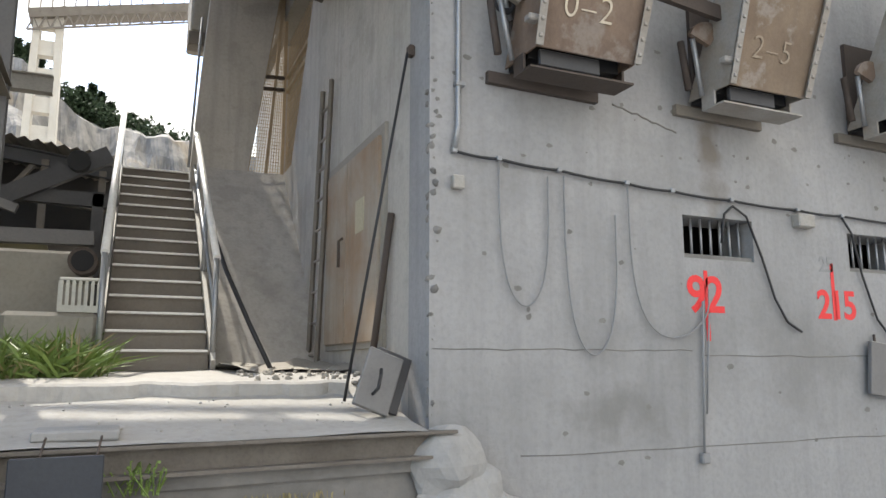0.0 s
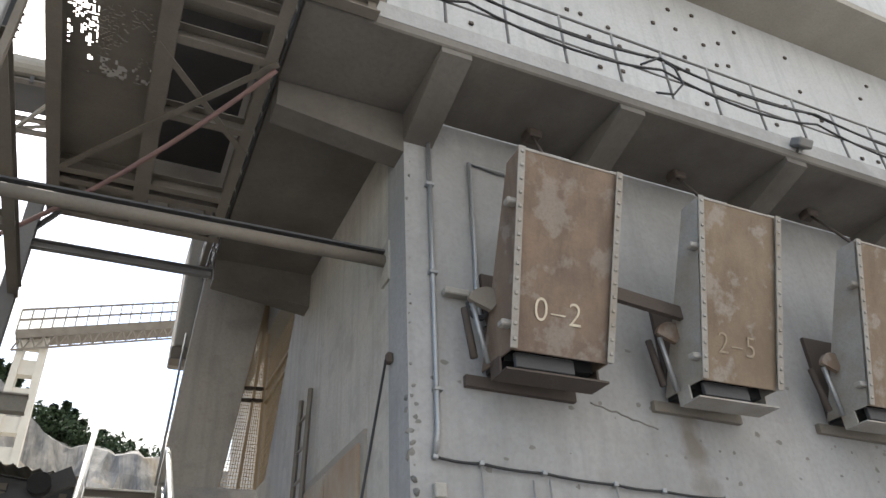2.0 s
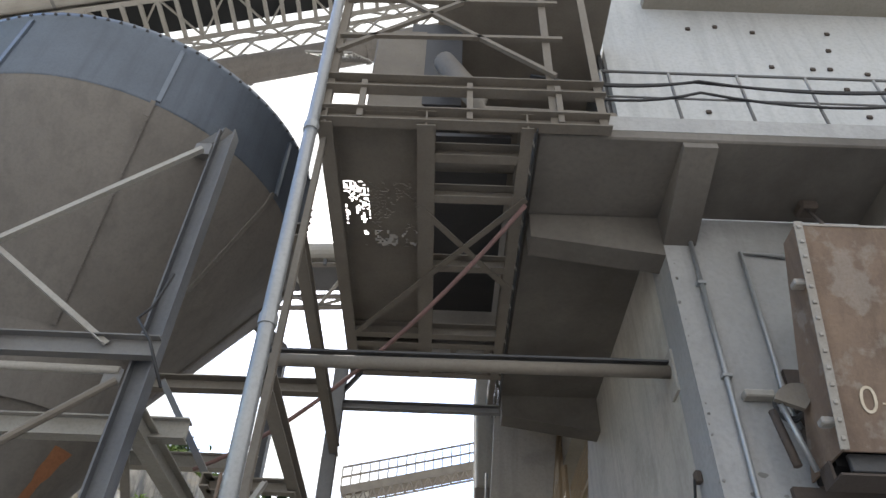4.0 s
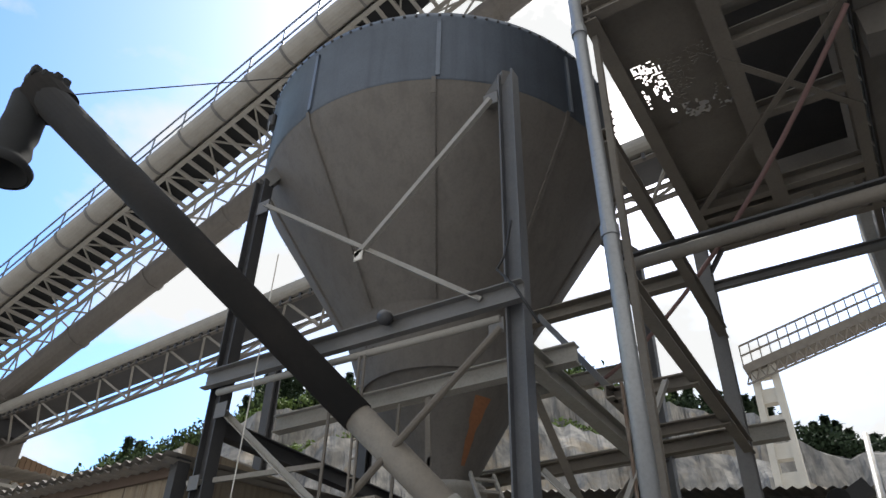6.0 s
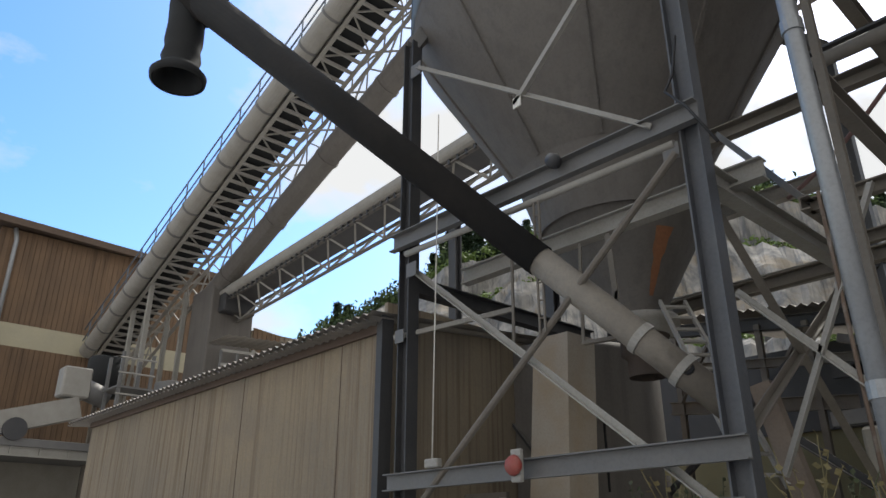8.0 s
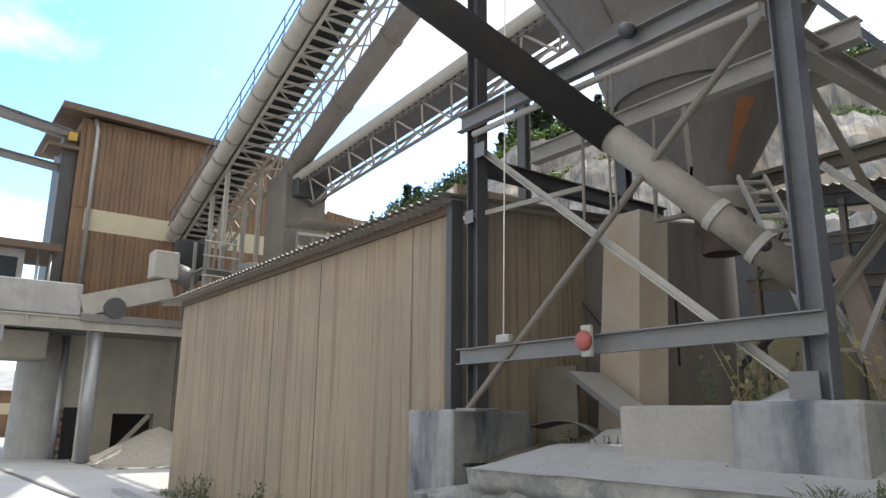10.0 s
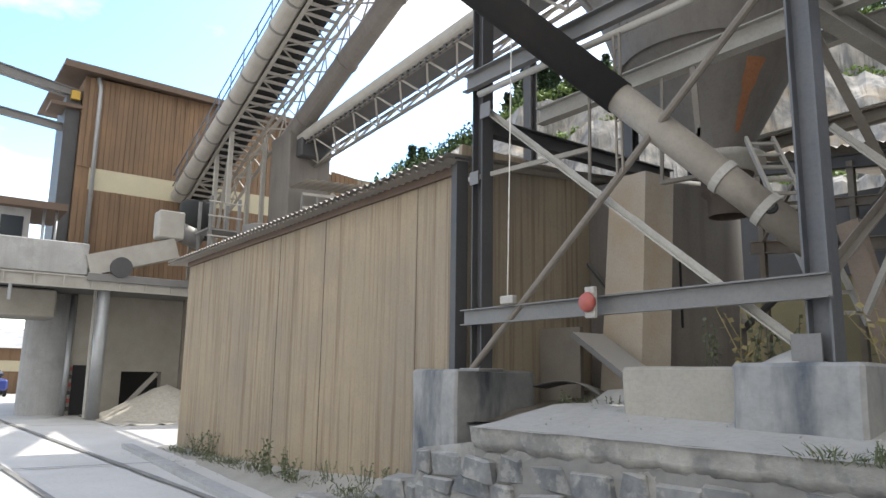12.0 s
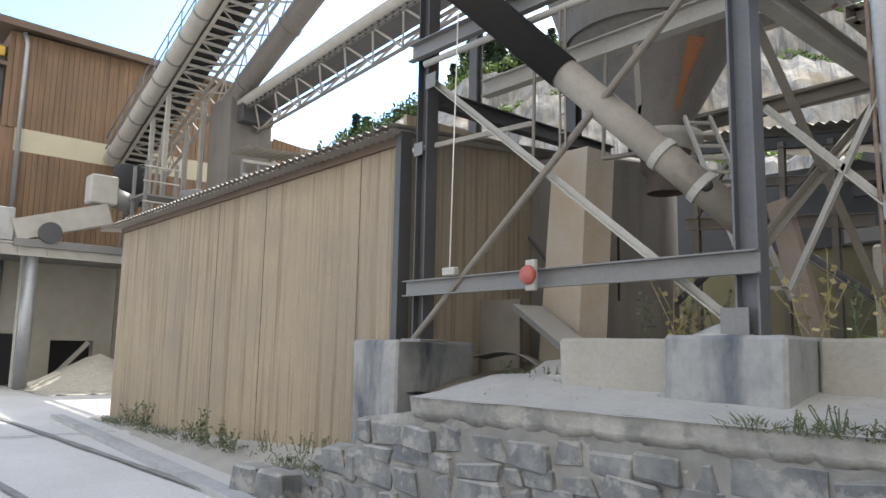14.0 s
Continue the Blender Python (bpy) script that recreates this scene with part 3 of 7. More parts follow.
feeder(8.55, 0.88, 0.80, FEEDER_PALE, "")

link = thing("tie_bar", "dark flat steel bar tying two feeders together", "bar")
part("bar", beam((3.35, 4.05, 4.42), (4.3, 4.15, 4.4), rect(0.05, 0.12)), RUST_DARK, link)

# ---- vent openings with bars ----
for n, (a, b, lo, hi) in enumerate(WIN):
    v = thing("vent_bars", "rusty bars across a small vent opening in concrete", "grille", "vent openings")
    k = 7
    for i in range(k):
        x = a + (b - a) * (i + 0.6) / (k + 0.2)
        part("bar", tube([(x, YW + 0.1, lo - 0.005), (x, YW + 0.1, hi + 0.005)], 0.012, 6), ZINC, v)
    part("sill", box((a, YW + 0.02, lo - 0.01), (b, YW + 0.3, lo + 0.04), 0.01), CONCRETE_DARK, v)
# thin black sheet giving the vents their unlit depth
tagged(part("dark_room", box((2.4, 5.4, 0.5), (17.5, 5.5, 6.0)), DARK), "black panel painted as the unlit room behind the vents", "room", kind="structure")

# ---- conduits, cable and loops on the front wall ----
FY = YW - 0.03
con = thing("wall_conduit", "galvanised conduit running down the concrete corner", "conduit")
part("pipe", tube([(2.13, FY, SLAB_Z - 0.3), (2.12, FY, 4.4), (2.11, FY, 3.3), (2.08, FY, 3.12)], 0.022, 8), ZINC, con)
part("junction_box", box((2.06, FY - 0.03, 2.83), (2.15, YW, 2.93), 0.008), STEEL_PALE, con)
for z in (3.6, 4.6, 5.5):
    part("clip", box((2.085, FY - 0.03, z), (2.16, YW, z + 0.03), 0.004), ZINC, con)
con = thing("wall_conduit", "thin grey conduit beside the first feeder", "conduit")
part("pipe", tube([(2.95, FY, 5.85), (2.54, FY, 5.88), (2.52, FY, 4.7), (2.5, FY, 4.4), (2.56, FY, 4.2)], 0.02, 8), ZINC, con)
part("junction_box", box((2.2, FY - 0.06, 4.42), (2.42, YW, 4.48), 0.01), STEEL_PALE, con)
coil = thing("cable_coil", "coil of grey cable hung beside the feeder", "cable")
for r, z in ((0.09, 4.33), (0.08, 4.30), (0.095, 4.35)):
    part("loop", tube([(2.48 + r * math.cos(a * math.pi / 8), FY - 0.05, z + r * math.sin(a * math.pi / 8)) for a in range(17)], 0.01, 6), BLACK_CABLE, coil)
wire = thing("wall_cable", "dark cable strung along the wall on small hooks", "cable")
hooks = [(2.08, 3.11), (2.44, 3.09), (2.96, 3.06), (3.59, 3.02), (4.05, 3.0), (4.69, 2.98), (5.47, 2.96), (6.04, 2.95), (7.6, 2.93), (10, 2.9)]
pts = []
for (xa, za), (xb, zb) in zip(hooks, hooks[1:]):
    pts += sag((xa, FY, za), (xb, FY, zb), 0.012, 5)[:-1]
part("line", tube(pts, 0.011, 6), BLACK_CABLE, wire)
for x, z in hooks:
    part("hook", box((x - 0.02, FY - 0.02, z - 0.015), (x + 0.02, YW, z + 0.02), 0.005), ZINC, wire)


def loop(x0, z0, x1, z1, bottom, label="slack loop of grey cable hanging on the wall"):
    t = thing("hanging_cable", label, "cable", "hanging cable loops")
    n, pts = 18, []
    for i in range(n + 1):
        a = math.pi * i / n
        x = x0 + (x1 - x0) * (0.5 - 0.5 * math.cos(a))
        top = z0 + (z1 - z0) * i / n
        s = math.sin(a)
        pts.append((x, FY, top - (top - bottom) * (s ** 0.55)))
    part("cable", tube(pts, 0.007, 6), GREY_CABLE, t)
    return t


loop(2.44, 3.07, 2.86, 3.0, 2.01)
loop(3.0, 3.02, 3.47, 2.75, 1.66)
loop(3.6, 3.0, 4.38, 2.2, 1.8)
t = thing("hanging_cable", "black cable arching over the vent and down", "cable", "hanging cable loops")
part("cable", tube([(4.55, FY, 2.6), (4.6, FY, 2.85), (4.7, FY, 2.93), (4.85, FY, 2.85), (5.0, FY, 2.5), (5.12, FY, 2.15), (5.25, FY, 1.95), (5.41, FY, 1.87)], 0.011, 6), BLACK_CABLE, t)
t = thing("hanging_cable", "black cable hanging past the second vent", "cable", "hanging cable loops")
part("cable", tube([(6.04, FY, 2.93), (6.15, FY, 2.8), (6.25, FY, 2.4), (6.4, FY, 2.0), (6.7, FY, 1.7)], 0.011, 6), BLACK_CABLE, t)
pipe = thing("wall_drain", "thin grey pipe running down below the vent", "pipe")
part("pipe", tube([(4.31, FY, 2.1), (4.24, FY, 0.9)], 0.010, 8), GREY_CABLE, pipe)
part("pipe", tube([(4.37, FY, 2.0), (4.29, FY, 1.2)], 0.008, 8), GREY_CABLE, pipe)
part("foot", box((4.2, FY - 0.03, 0.82), (4.28, YW, 0.9), 0.01), GREY_CABLE, pipe)
bx = thing("wall_box", "small grey junction box under the cable", "junction box")
part("body", box((5.42, FY - 0.06, 2.8), (5.62, YW, 2.92), 0.01), STEEL_PALE, bx)
plate = thing("hung_plate", "dark steel plate hung slanting on the wall", "plate")
b = box((-0.17, -0.02, -0.24), (0.17, 0.02, 0.24), 0.006)
bmesh.ops.transform(b, matrix=pose(6.36, FY - 0.03, 1.54, 0, 8, 0), verts=b.verts)
part("plate", b, STEEL_GREY, plate)
part("hook", tube([(6.33, FY, 1.76), (6.33, FY, 1.86)], 0.012), RUST_DARK, plate)

# red sprayed numbers
mark = thing("sprayed_number", "red sprayed number under the vent opening", "marking", "sprayed numbers")
lettering("92", 0.42, pose(4.17, YW - 0.003, 2.02, 90, 0, 0), RED_PAINT, mark, 0.008)
part("stroke", box((4.36, YW - 0.004, 1.78), (4.4, YW - 0.001, 2.36), 0.0), RED_PAINT, mark)
mark = thing("sprayed_number", "red sprayed number beside the second vent", "marking", "sprayed numbers")
lettering("215", 0.36, pose(5.66, YW - 0.003, 2.0, 90, 0, 0), RED_PAINT, mark, 0.008)
part("stroke", box((5.86, YW - 0.004, 1.98), (5.9, YW - 0.001, 2.5), 0.0), RED_PAINT, mark)
mark = thing("stencilled_number", "faded grey number above the red one", "marking")
lettering("25", 0.2, pose(5.72, YW - 0.003, 2.42, 90, 0, 0), GREY_CABLE, mark, 0.003)

# anchor heads on the upper wall and chips in the lower one
bolts = thing("anchor_heads", "rows of small dark anchor heads on the upper wall", "bolts", kind="stuff")
bm = bmesh.new()
rr = random.Random(4)
for i in range(26):
    for j in range(6):
        if rr.random() < 0.45:
            x, z = 3.0 + i * 0.42 + rr.uniform(-0.12, 0.12), 7.9 + j * 0.45 + rr.uniform(-0.1, 0.1)
            add_box(bm, (x - 0.03, 4.87, z - 0.025), (x + 0.03, 4.9, z + 0.025), None, 0.006)
part("heads", bm, RUST_DARK, bolts)
chips = thing("wall_chips", "chipped and pitted spots in the concrete wall", "chips", kind="stuff")
bm = bmesh.new()
for i in range(90):
    x, z = rr.uniform(1.95, 7.5), rr.choice([rr.uniform(3.2, 3.75), rr.uniform(2.9, 4.5), rr.uniform(0.8, 2.6)])
    if any(a - 0.1 < x < b + 0.1 and lo - 0.1 < z < hi + 0.1 for a, b, lo, hi in WIN):
        continue
    k, s = rr.randint(5, 8), rr.uniform(0.008, 0.035)
    vs = [bm.verts.new((x + s * rr.uniform(0.6, 1.4) * math.cos(2 * math.pi * q / k), YW - 0.003, z + 0.8 * s * rr.uniform(0.5, 1.3) * math.sin(2 * math.pi * q / k))) for q in range(k)]
    bm.faces.new(vs)
part("chips", bm, CONCRETE_DARK, chips)

# corner roughness: broken arris of the wall
arris = thing("broken_arris", "worn and broken concrete corner edge", "wall edge", kind="structure")
bm = bmesh.new()
for i in range(60):
    z = 1.25 + i * 0.085
    s = rr.uniform(0.01, 0.026) * (1.4 if z < 3.6 else 0.8)
    r = bmesh.ops.create_icosphere(bm, subdivisions=1, radius=s, matrix=pose(XW + rr.uniform(0.005, 0.05), YW + rr.uniform(-0.004, 0.03), z, rr.uniform(0, 90), rr.uniform(0, 90), 0) @ Matrix.Diagonal((1, 0.6, 1.6, 1)))
part("rubble", bm, CONCRETE_DARK, arris)
# broken concrete at the foot of the wall beside the ledge
foot = thing("broken_plinth", "broken pale concrete lumps at the wall foot", "plinth")
for x, y, z, s in ((1.95, 4.45, 0.95, 0.26), (2.15, 4.5, 0.75, 0.24), (2.35, 4.52, 0.5, 0.26), (2.6, 4.53, 0.42, 0.2), (2.0, 4.42, 0.5, 0.36), (2.3, 4.45, 0.15, 0.4)):
    bm = bmesh.new()
    bmesh.ops.create_icosphere(bm, subdivisions=3, radius=s)
    for v in bm.verts:
        v.co *= 1 + 0.35 * noise.noise(v.co * 5 + Vector((x * 7, y, z * 5)))
    bmesh.ops.transform(bm, matrix=pose(x, y, z) @ Matrix.Diagonal((1, 0.45, 1, 1)), verts=bm.verts)
    part("lump", bm, CONCRETE, foot)

# ---- railing on the slab ----
def railing(name, label, a, b, height, gap, mat, mid=1, r=0.018):
    t = thing(name, label, "railing")
    a, b = Vector(a), Vector(b)
    n = max(1, round((b - a).length / gap))
    up = Vector((0, 0, height))
    part("top_rail", tube([a + up, b + up], r, 8), mat, t)
    for k in range(mid):
        o = up * (k + 1) / (mid + 1)
        part("mid_rail", tube([a + o, b + o], r * 0.8, 6), mat, t)
    for i in range(n + 1):
        p = a.lerp(b, i / n)
        part("post", tube([p, p + up], r, 6), mat, t)
    return t


railing("slab_railing", "thin rusty railing along the edge of the slab", (1.35, YS + 0.06, SLAB_Z + 0.27), (12.0, YS + 0.06, SLAB_Z + 0.27), 0.78, 0.62, STEEL_GREY, 1, 0.014)
cab = thing("slung_cable", "black cables slung along the slab railing", "cable")
for k, (dz, dr) in enumerate(((0.55, 0.12), (0.42, 0.16), (0.62, 0.08))):
    pts = []
    xs = [0.7, 2.2, 4.4, 6.6, 9.0, 12.0]
    for xa, xb in zip(xs, xs[1:]):
        pts += sag((xa, YS - 0.0 + 0.03 * k, SLAB_Z + 0.3 + dz), (xb, YS + 0.03 * k, SLAB_Z + 0.3 + dz), dr, 8)[:-1]
    part("cable", tube(pts, 0.014, 6), BLACK_CABLE, cab)
part("cable_bow", tube([(4.1, YS, 6.95), (4.35, YS - 0.03, 7.12), (4.5, YS - 0.05, 7.0), (4.55, YS - 0.05, 6.8), (4.4, YS - 0.03, 6.62), (4.2, YS, 6.6)], 0.013, 6), BLACK_CABLE, cab)
lamp = thing("flood_lamp", "small dark floodlight on the slab edge", "lamp")
b = box((-0.1, -0.07, -0.05), (0.1, 0.07, 0.05), 0.015)
bmesh.ops.transform(b, matrix=pose(6.0, YS - 0.08, 6.46, 35, 0, 0), verts=b.verts)
part("head", b, STEEL_GREY, lamp)
part("stem", tube([(6.0, YS + 0.01, 6.4), (6.0, YS - 0.06, 6.45)], 0.015), STEEL_GREY, lamp)

# ---- alley: door, ladder, rods, pipe, mesh ----
door = thing("door_1", "worn rusty double steel door in the side wall", "door", kind="structure")
part("frame", box((XW - 0.03, 5.5, 1.72), (XW + 0.01, 7.3, 3.6), 0.005), CONCRETE_WARM, door)
for ya, yb2 in ((5.58, 6.5), (6.52, 7.25)):
    leaf = part("leaf", box((XW - 0.06, ya, 1.78), (XW - 0.025, yb2, 3.5), 0.006), DOOR_PAINT, door)
part("sign", box((XW - 0.066, 5.95, 2.75), (XW - 0.058, 6.2, 3.05)), CREAM, leaf)
part("handle", tube([(XW - 0.1, 6.62, 2.5), (XW - 0.1, 6.62, 2.75), (XW - 0.06, 6.62, 2.78)], 0.014), RUST_DARK, leaf)
lad = thing("wall_ladder", "old rusty ladder leaning on the side wall", "ladder")
for dy in (0.0, 0.42):
    part("rail", beam((XW - 0.12, 7.3 + dy * 0.9, 1.45), (XW - 0.05, 7.22 + dy * 0.9, 4.6), rect(0.04, 0.04)), STEEL_DUST, lad)
for i in range(9):
    f = (i + 0.7) / 9.5
    p = Vector((XW - 0.12, 7.3, 1.45)).lerp(Vector((XW - 0.05, 7.22, 4.6)), f)
    part("rung", tube([p, p + Vector((0, 0.38, 0))], 0.014), FEEDER_PALE, lad)
rod = thing("long_rod", "long thin dark rod leaning from ground to wall", "rod")
part("rod", tube([(1.41, 4.95, 1.34), (XW - 0.05, 4.93, 3.96)], 0.011), BLACK_CABLE, rod)
part("head", box((XW - 0.05, 4.89, 3.93), (XW, 4.96, 4.02), 0.01), RUST_DARK, rod)
rod = thing("short_bar", "short rusty bar leaning on the side wall", "bar")
part("bar", tube([(XW - 0.14, 5.5, 1.42), (XW - 0.03, 5.32, 2.78)], 0.028), RUST_DARK, rod)
hose = thing("leaning_hose", "black hose leaning down from the stair landing", "hose")
part("hose", tube([(0.72, 7.8, 3.1), (0.86, 7.3, 2.5), (1.05, 6.9, 1.95), (1.2, 6.6, 1.55)], 0.022), BLACK_CABLE, hose)
hatch = thing("loose_hatch", "loose grey sheet metal hatch leaning by the corner", "hatch")
for k, (dx, mat) in enumerate(((0.0, STEEL_GREY), (0.09, STEEL_DARK))):
    b = box((-0.13, -0.02, 0), (0.13, 0.02, 0.42), 0.006)
    bmesh.ops.transform(b, matrix=pose(1.52 + dx, 4.72 + dx * 0.8, 1.29, -14, 22, 0), verts=b.verts)
    part("plate", b, mat, hatch)
part("handle", tube([(1.52, 4.66, 1.4), (1.54, 4.6, 1.44), (1.57, 4.64, 1.52), (1.6, 4.72, 1.56)], 0.012), BLACK_CABLE, hatch)
rub = thing("rubble_heap", "heap of dust and rubble in the alley corner", "rubble", kind="stuff")
bm = bmesh.new()
for i in range(160):
    x = rr.uniform(0.85, 1.86)
    y = rr.uniform(5.4, 7.6)
    s = rr.uniform(0.008, 0.035)
    bmesh.ops.create_icosphere(bm, subdivisions=1, radius=s, matrix=pose(x, y, platform_z(x, y) + s * 0.3, rr.uniform(0, 180), rr.uniform(0, 180), 0) @ Matrix.Diagonal((1, rr.uniform(0.5, 1), rr.uniform(0.4, 0.8), 1)))
add_grid(bm, [0.75 + 0.115 * i for i in range(11)], [6.4 + 0.15 * i for i in range(8)], lambda x, y: platform_z(x, y) + 0.02 + 0.05 * noise.noise((x * 5, y * 5, 1)) + 0.1 * max(0, noise.noise((x * 2.4, y * 2.4, 6))))
part("rubble", bm, CONCRETE_WARM, rub)

cross = thing("cross_pipe", "dusty steel pipe spanning to the side wall", "pipe")
part("pipe", tube([(-1.45, 5.05, 4.93), (XW, 5.05, 4.95)], 0.055, 14), STEEL_DUST, cross)
part("flange", box((XW - 0.02, 4.95, 4.72), (XW + 0.005, 5.14, 5.12), 0.005), STEEL_PALE, cross)
part("shelf_angle", beam((-1.45, 5.05, 5.02), (XW, 5.05, 5.04), rect(0.07, 0.02)), STEEL_DARK, cross)

MESH_TAN = surface("rusty_wire", (0.42, 0.33, 0.22), (0.25, 0.17, 0.1), rough=0.8, bump=0)
mesh = thing("mesh_screen", "rusty wire mesh screen across the alley opening", "screen")
ym = 10.1


def lean_x(z, f):
    """Across the slanted opening: f from its left edge to its right."""
    k = (z - 4.21) / 3.26
    return (1.40 + 0.44 * k) * (1 - f) + 1.89 * f


for f in (0.0, 0.55, 1.0):
    part("frame", beam((lean_x(4.21, f), ym, 4.21), (lean_x(7.47, f), ym, 7.47), rect(0.04, 0.04), up=(0, 1, 0)), MESH_TAN, mesh)
for z in (5.5, 5.68):
    part("frame", beam((lean_x(z, 0), ym, z), (lean_x(z, 1), ym, z + 0.02), rect(0.04, 0.05)), RUST_DARK, mesh)
bm = bmesh.new()
for i in range(13):
    f = (i + 0.5) / 13
    add_prism(bm, rect(0.010, 0.010), (lean_x(4.21, f), ym, 4.21), (lean_x(7.47, f), ym, 7.47), up=(0, 1, 0))
for i in range(65):
    z = 4.23 + i * 0.05
    add_prism(bm, rect(0.008, 0.008), (lean_x(z, 0), ym + 0.012, z), (lean_x(z, 1), ym + 0.012, z))
# the screen's return along the side wall


def side_y(z):
    return 9.5 - (z - 4.25) * 1.15 / (SLAB_Z - 4.25)


for i in range(20):
    y = 8.4 + i * 0.09
    z0 = max(4.25, 4.25 + (9.5 - y) / 1.15 * (SLAB_Z - 4.25))
    add_prism(bm, rect(0.010, 0.010), (XW + 0.05, y, z0), (XW + 0.05, y, SLAB_Z), up=(0, 1, 0))
for i in range(23):
    z = 4.27 + i * 0.09
    add_prism(bm, rect(0.010, 0.010), (XW + 0.062, max(8.35, side_y(z)), z), (XW + 0.062, 10.1, z))
tagged(part("wire_mesh", bm, MESH_TAN, mesh), kind="stuff")
for z in (5.5, 5.72):
    part("frame", beam((XW + 0.03, side_y(z), z), (XW + 0.03, 10.1, z), rect(0.04, 0.05)), MESH_TAN, mesh)
part("frame", beam((XW + 0.03, 9.5, 4.25), (XW + 0.03, 8.35, SLAB_Z), rect(0.04, 0.04)), MESH_TAN, mesh)

# hanging concrete box behind the slab end
cb = thing("concrete_box", "dusty concrete box hanging at the slab end", "concrete box")
part("body", box((0.575, 10.33, 6.3), (1.075, 11.25, 8.3), 0.03), CONCRETE_WARM, cb)
part("bracket", box((0.55, 10.33, 6.1), (0.94, 10.6, 6.3), 0.01), STEEL_DUST, cb)
dp = thing("down_cable", "thin dark cable down the slab end", "cable")
part("cable", tube([(0.70, 9.97, 6.35), (0.67, 9.95, 5.4), (0.64, 9.97, 4.6), (0.625, 9.97, 4.2)], 0.018), GREY_CABLE, dp)
# formwork joints and cracks in the front wall
for x0, x1, z in ((1.92, 4.2, 1.70), (4.3, 9.0, 1.66), (2.6, 9.0, 0.95)):
    crack = thing("formwork_joint", "thin dark formwork joint across the concrete wall", "joint", "formwork joints", "structure")
    pts = [(x0 + (x1 - x0) * i / 24, YW - 0.001, z + 0.012 * noise.noise((i * 0.9, x0, z))) for i in range(25)]
    part("joint", tube(pts, 0.004, 4), CONCRETE_DARK, crack)
crack = thing("wall_crack", "ragged crack below the first feeder", "crack", kind="structure")
pts = [(3.5 + 0.05 * i, YW - 0.001, 3.68 - 0.012 * i + 0.03 * noise.noise((i * 0.7, 1, 1))) for i in range(14)]
part("crack", tube(pts, 0.008, 4), CONCRETE_DARK, crack)

# ---- silo ----
SX, SY, SR, SZ = -4.42, 6.82, 2.45, 7.9
K = 1.1


def far_z(z):
    return 1.6 + (z - 1.6) * K


PROFILE = [(0.26, 3.93), (0.28, 4.02), (0.95, 5.03), (1.12, 5.70), (2.4, 7.72), (SR, SZ)]


def silo_shift(z):
    return 0.16 * max(0.0, (5.7 - z) / 1.65)


def shell(rows, k=64):
    bm = bmesh.new()
    rings_ = []
    for r, z in rows:
        s = silo_shift(z)
        rings_.append([bm.verts.new((SX + s + r * math.cos(2 * math.pi * i / k), SY + 0.4 * s + r * math.sin(2 * math.pi * i / k), z)) for i in range(k)])
    for lo, hi in zip(rings_, rings_[1:]):
        for i in range(k):
            bm.faces.new((lo[i], lo[(i + 1) % k], hi[(i + 1) % k], hi[i])).smooth = True
    return bm


def silo_point(angle, z, out=0.0):
    a = radians(angle)
    r = np.interp(z, [p[1] for p in PROFILE], [p[0] for p in PROFILE]) + out
    s = silo_shift(z)
    return Vector((SX + s + r * math.cos(a), SY + 0.4 * s + r * math.sin(a), z))


silo = thing("silo", "dusty beige conical steel silo with a bluish top band", "silo")
part("hopper", shell([(r, z) for r, z in PROFILE if z < 5.2]), SILO_PAINT, silo)
part("neck", shell([(0.97, 5.0), (0.98, 5.05), (1.13, 5.70), (1.15, 5.74)]), SILO_PAINT, silo)
cone = part("cone", shell([(1.12, 5.70), (1.76, 6.71), (2.4, 7.72), (SR, SZ)]), SILO_PAINT, silo)
band = part("band", shell([(SR - 0.03, SZ - 0.03), (SR + 0.02, SZ - 0.01), (SR + 0.02, SZ + 0.98), (SR + 0.07, SZ + 1.0), (SR + 0.07, SZ + 1.07), (SR - 0.05, SZ + 1.08)]), STEEL_BLUE, silo, "bluish steel band round the silo top")
part("lid", shell([(SR, SZ + 1.07), (0.3, SZ + 1.5), (0.01, SZ + 1.5)], 48), SILO_PAINT, silo)
for a in (-136, -99, -60, -20, 20, 70, 120, 170):
    bm = bmesh.new()
    zs = [5.75, 7.7, SZ]
    pts = [silo_point(a, z, 0.012) for z in zs]
    for p, q in zip(pts, pts[1:]):
        add_prism(bm, rect(0.05, 0.03), p, q, up=(math.cos(radians(a)), math.sin(radians(a)), 0))
    part("seam", bm, SILO_PAINT, cone)
    bm = bmesh.new()
    for k in range(44):
        p = silo_point(a, 5.8 + k * 0.043, 0.03)
        bmesh.ops.create_icosphere(bm, subdivisions=1, radius=0.011, matrix=Matrix.Translation(p + Vector((-math.sin(radians(a)), math.cos(radians(a)), 0)) * 0.014))
    tagged(part("rivets", bm, SILO_PAINT, cone), kind="stuff")
    p, q = silo_point(a + 1, SZ, 0.03), silo_point(a + 1, SZ, 0.03) + Vector((0, 0, 0.98))
    part("band_strap", beam(p, q, rect(0.05, 0.03), up=(math.cos(radians(a)), math.sin(radians(a)), 0)), STEEL_BLUE, band)
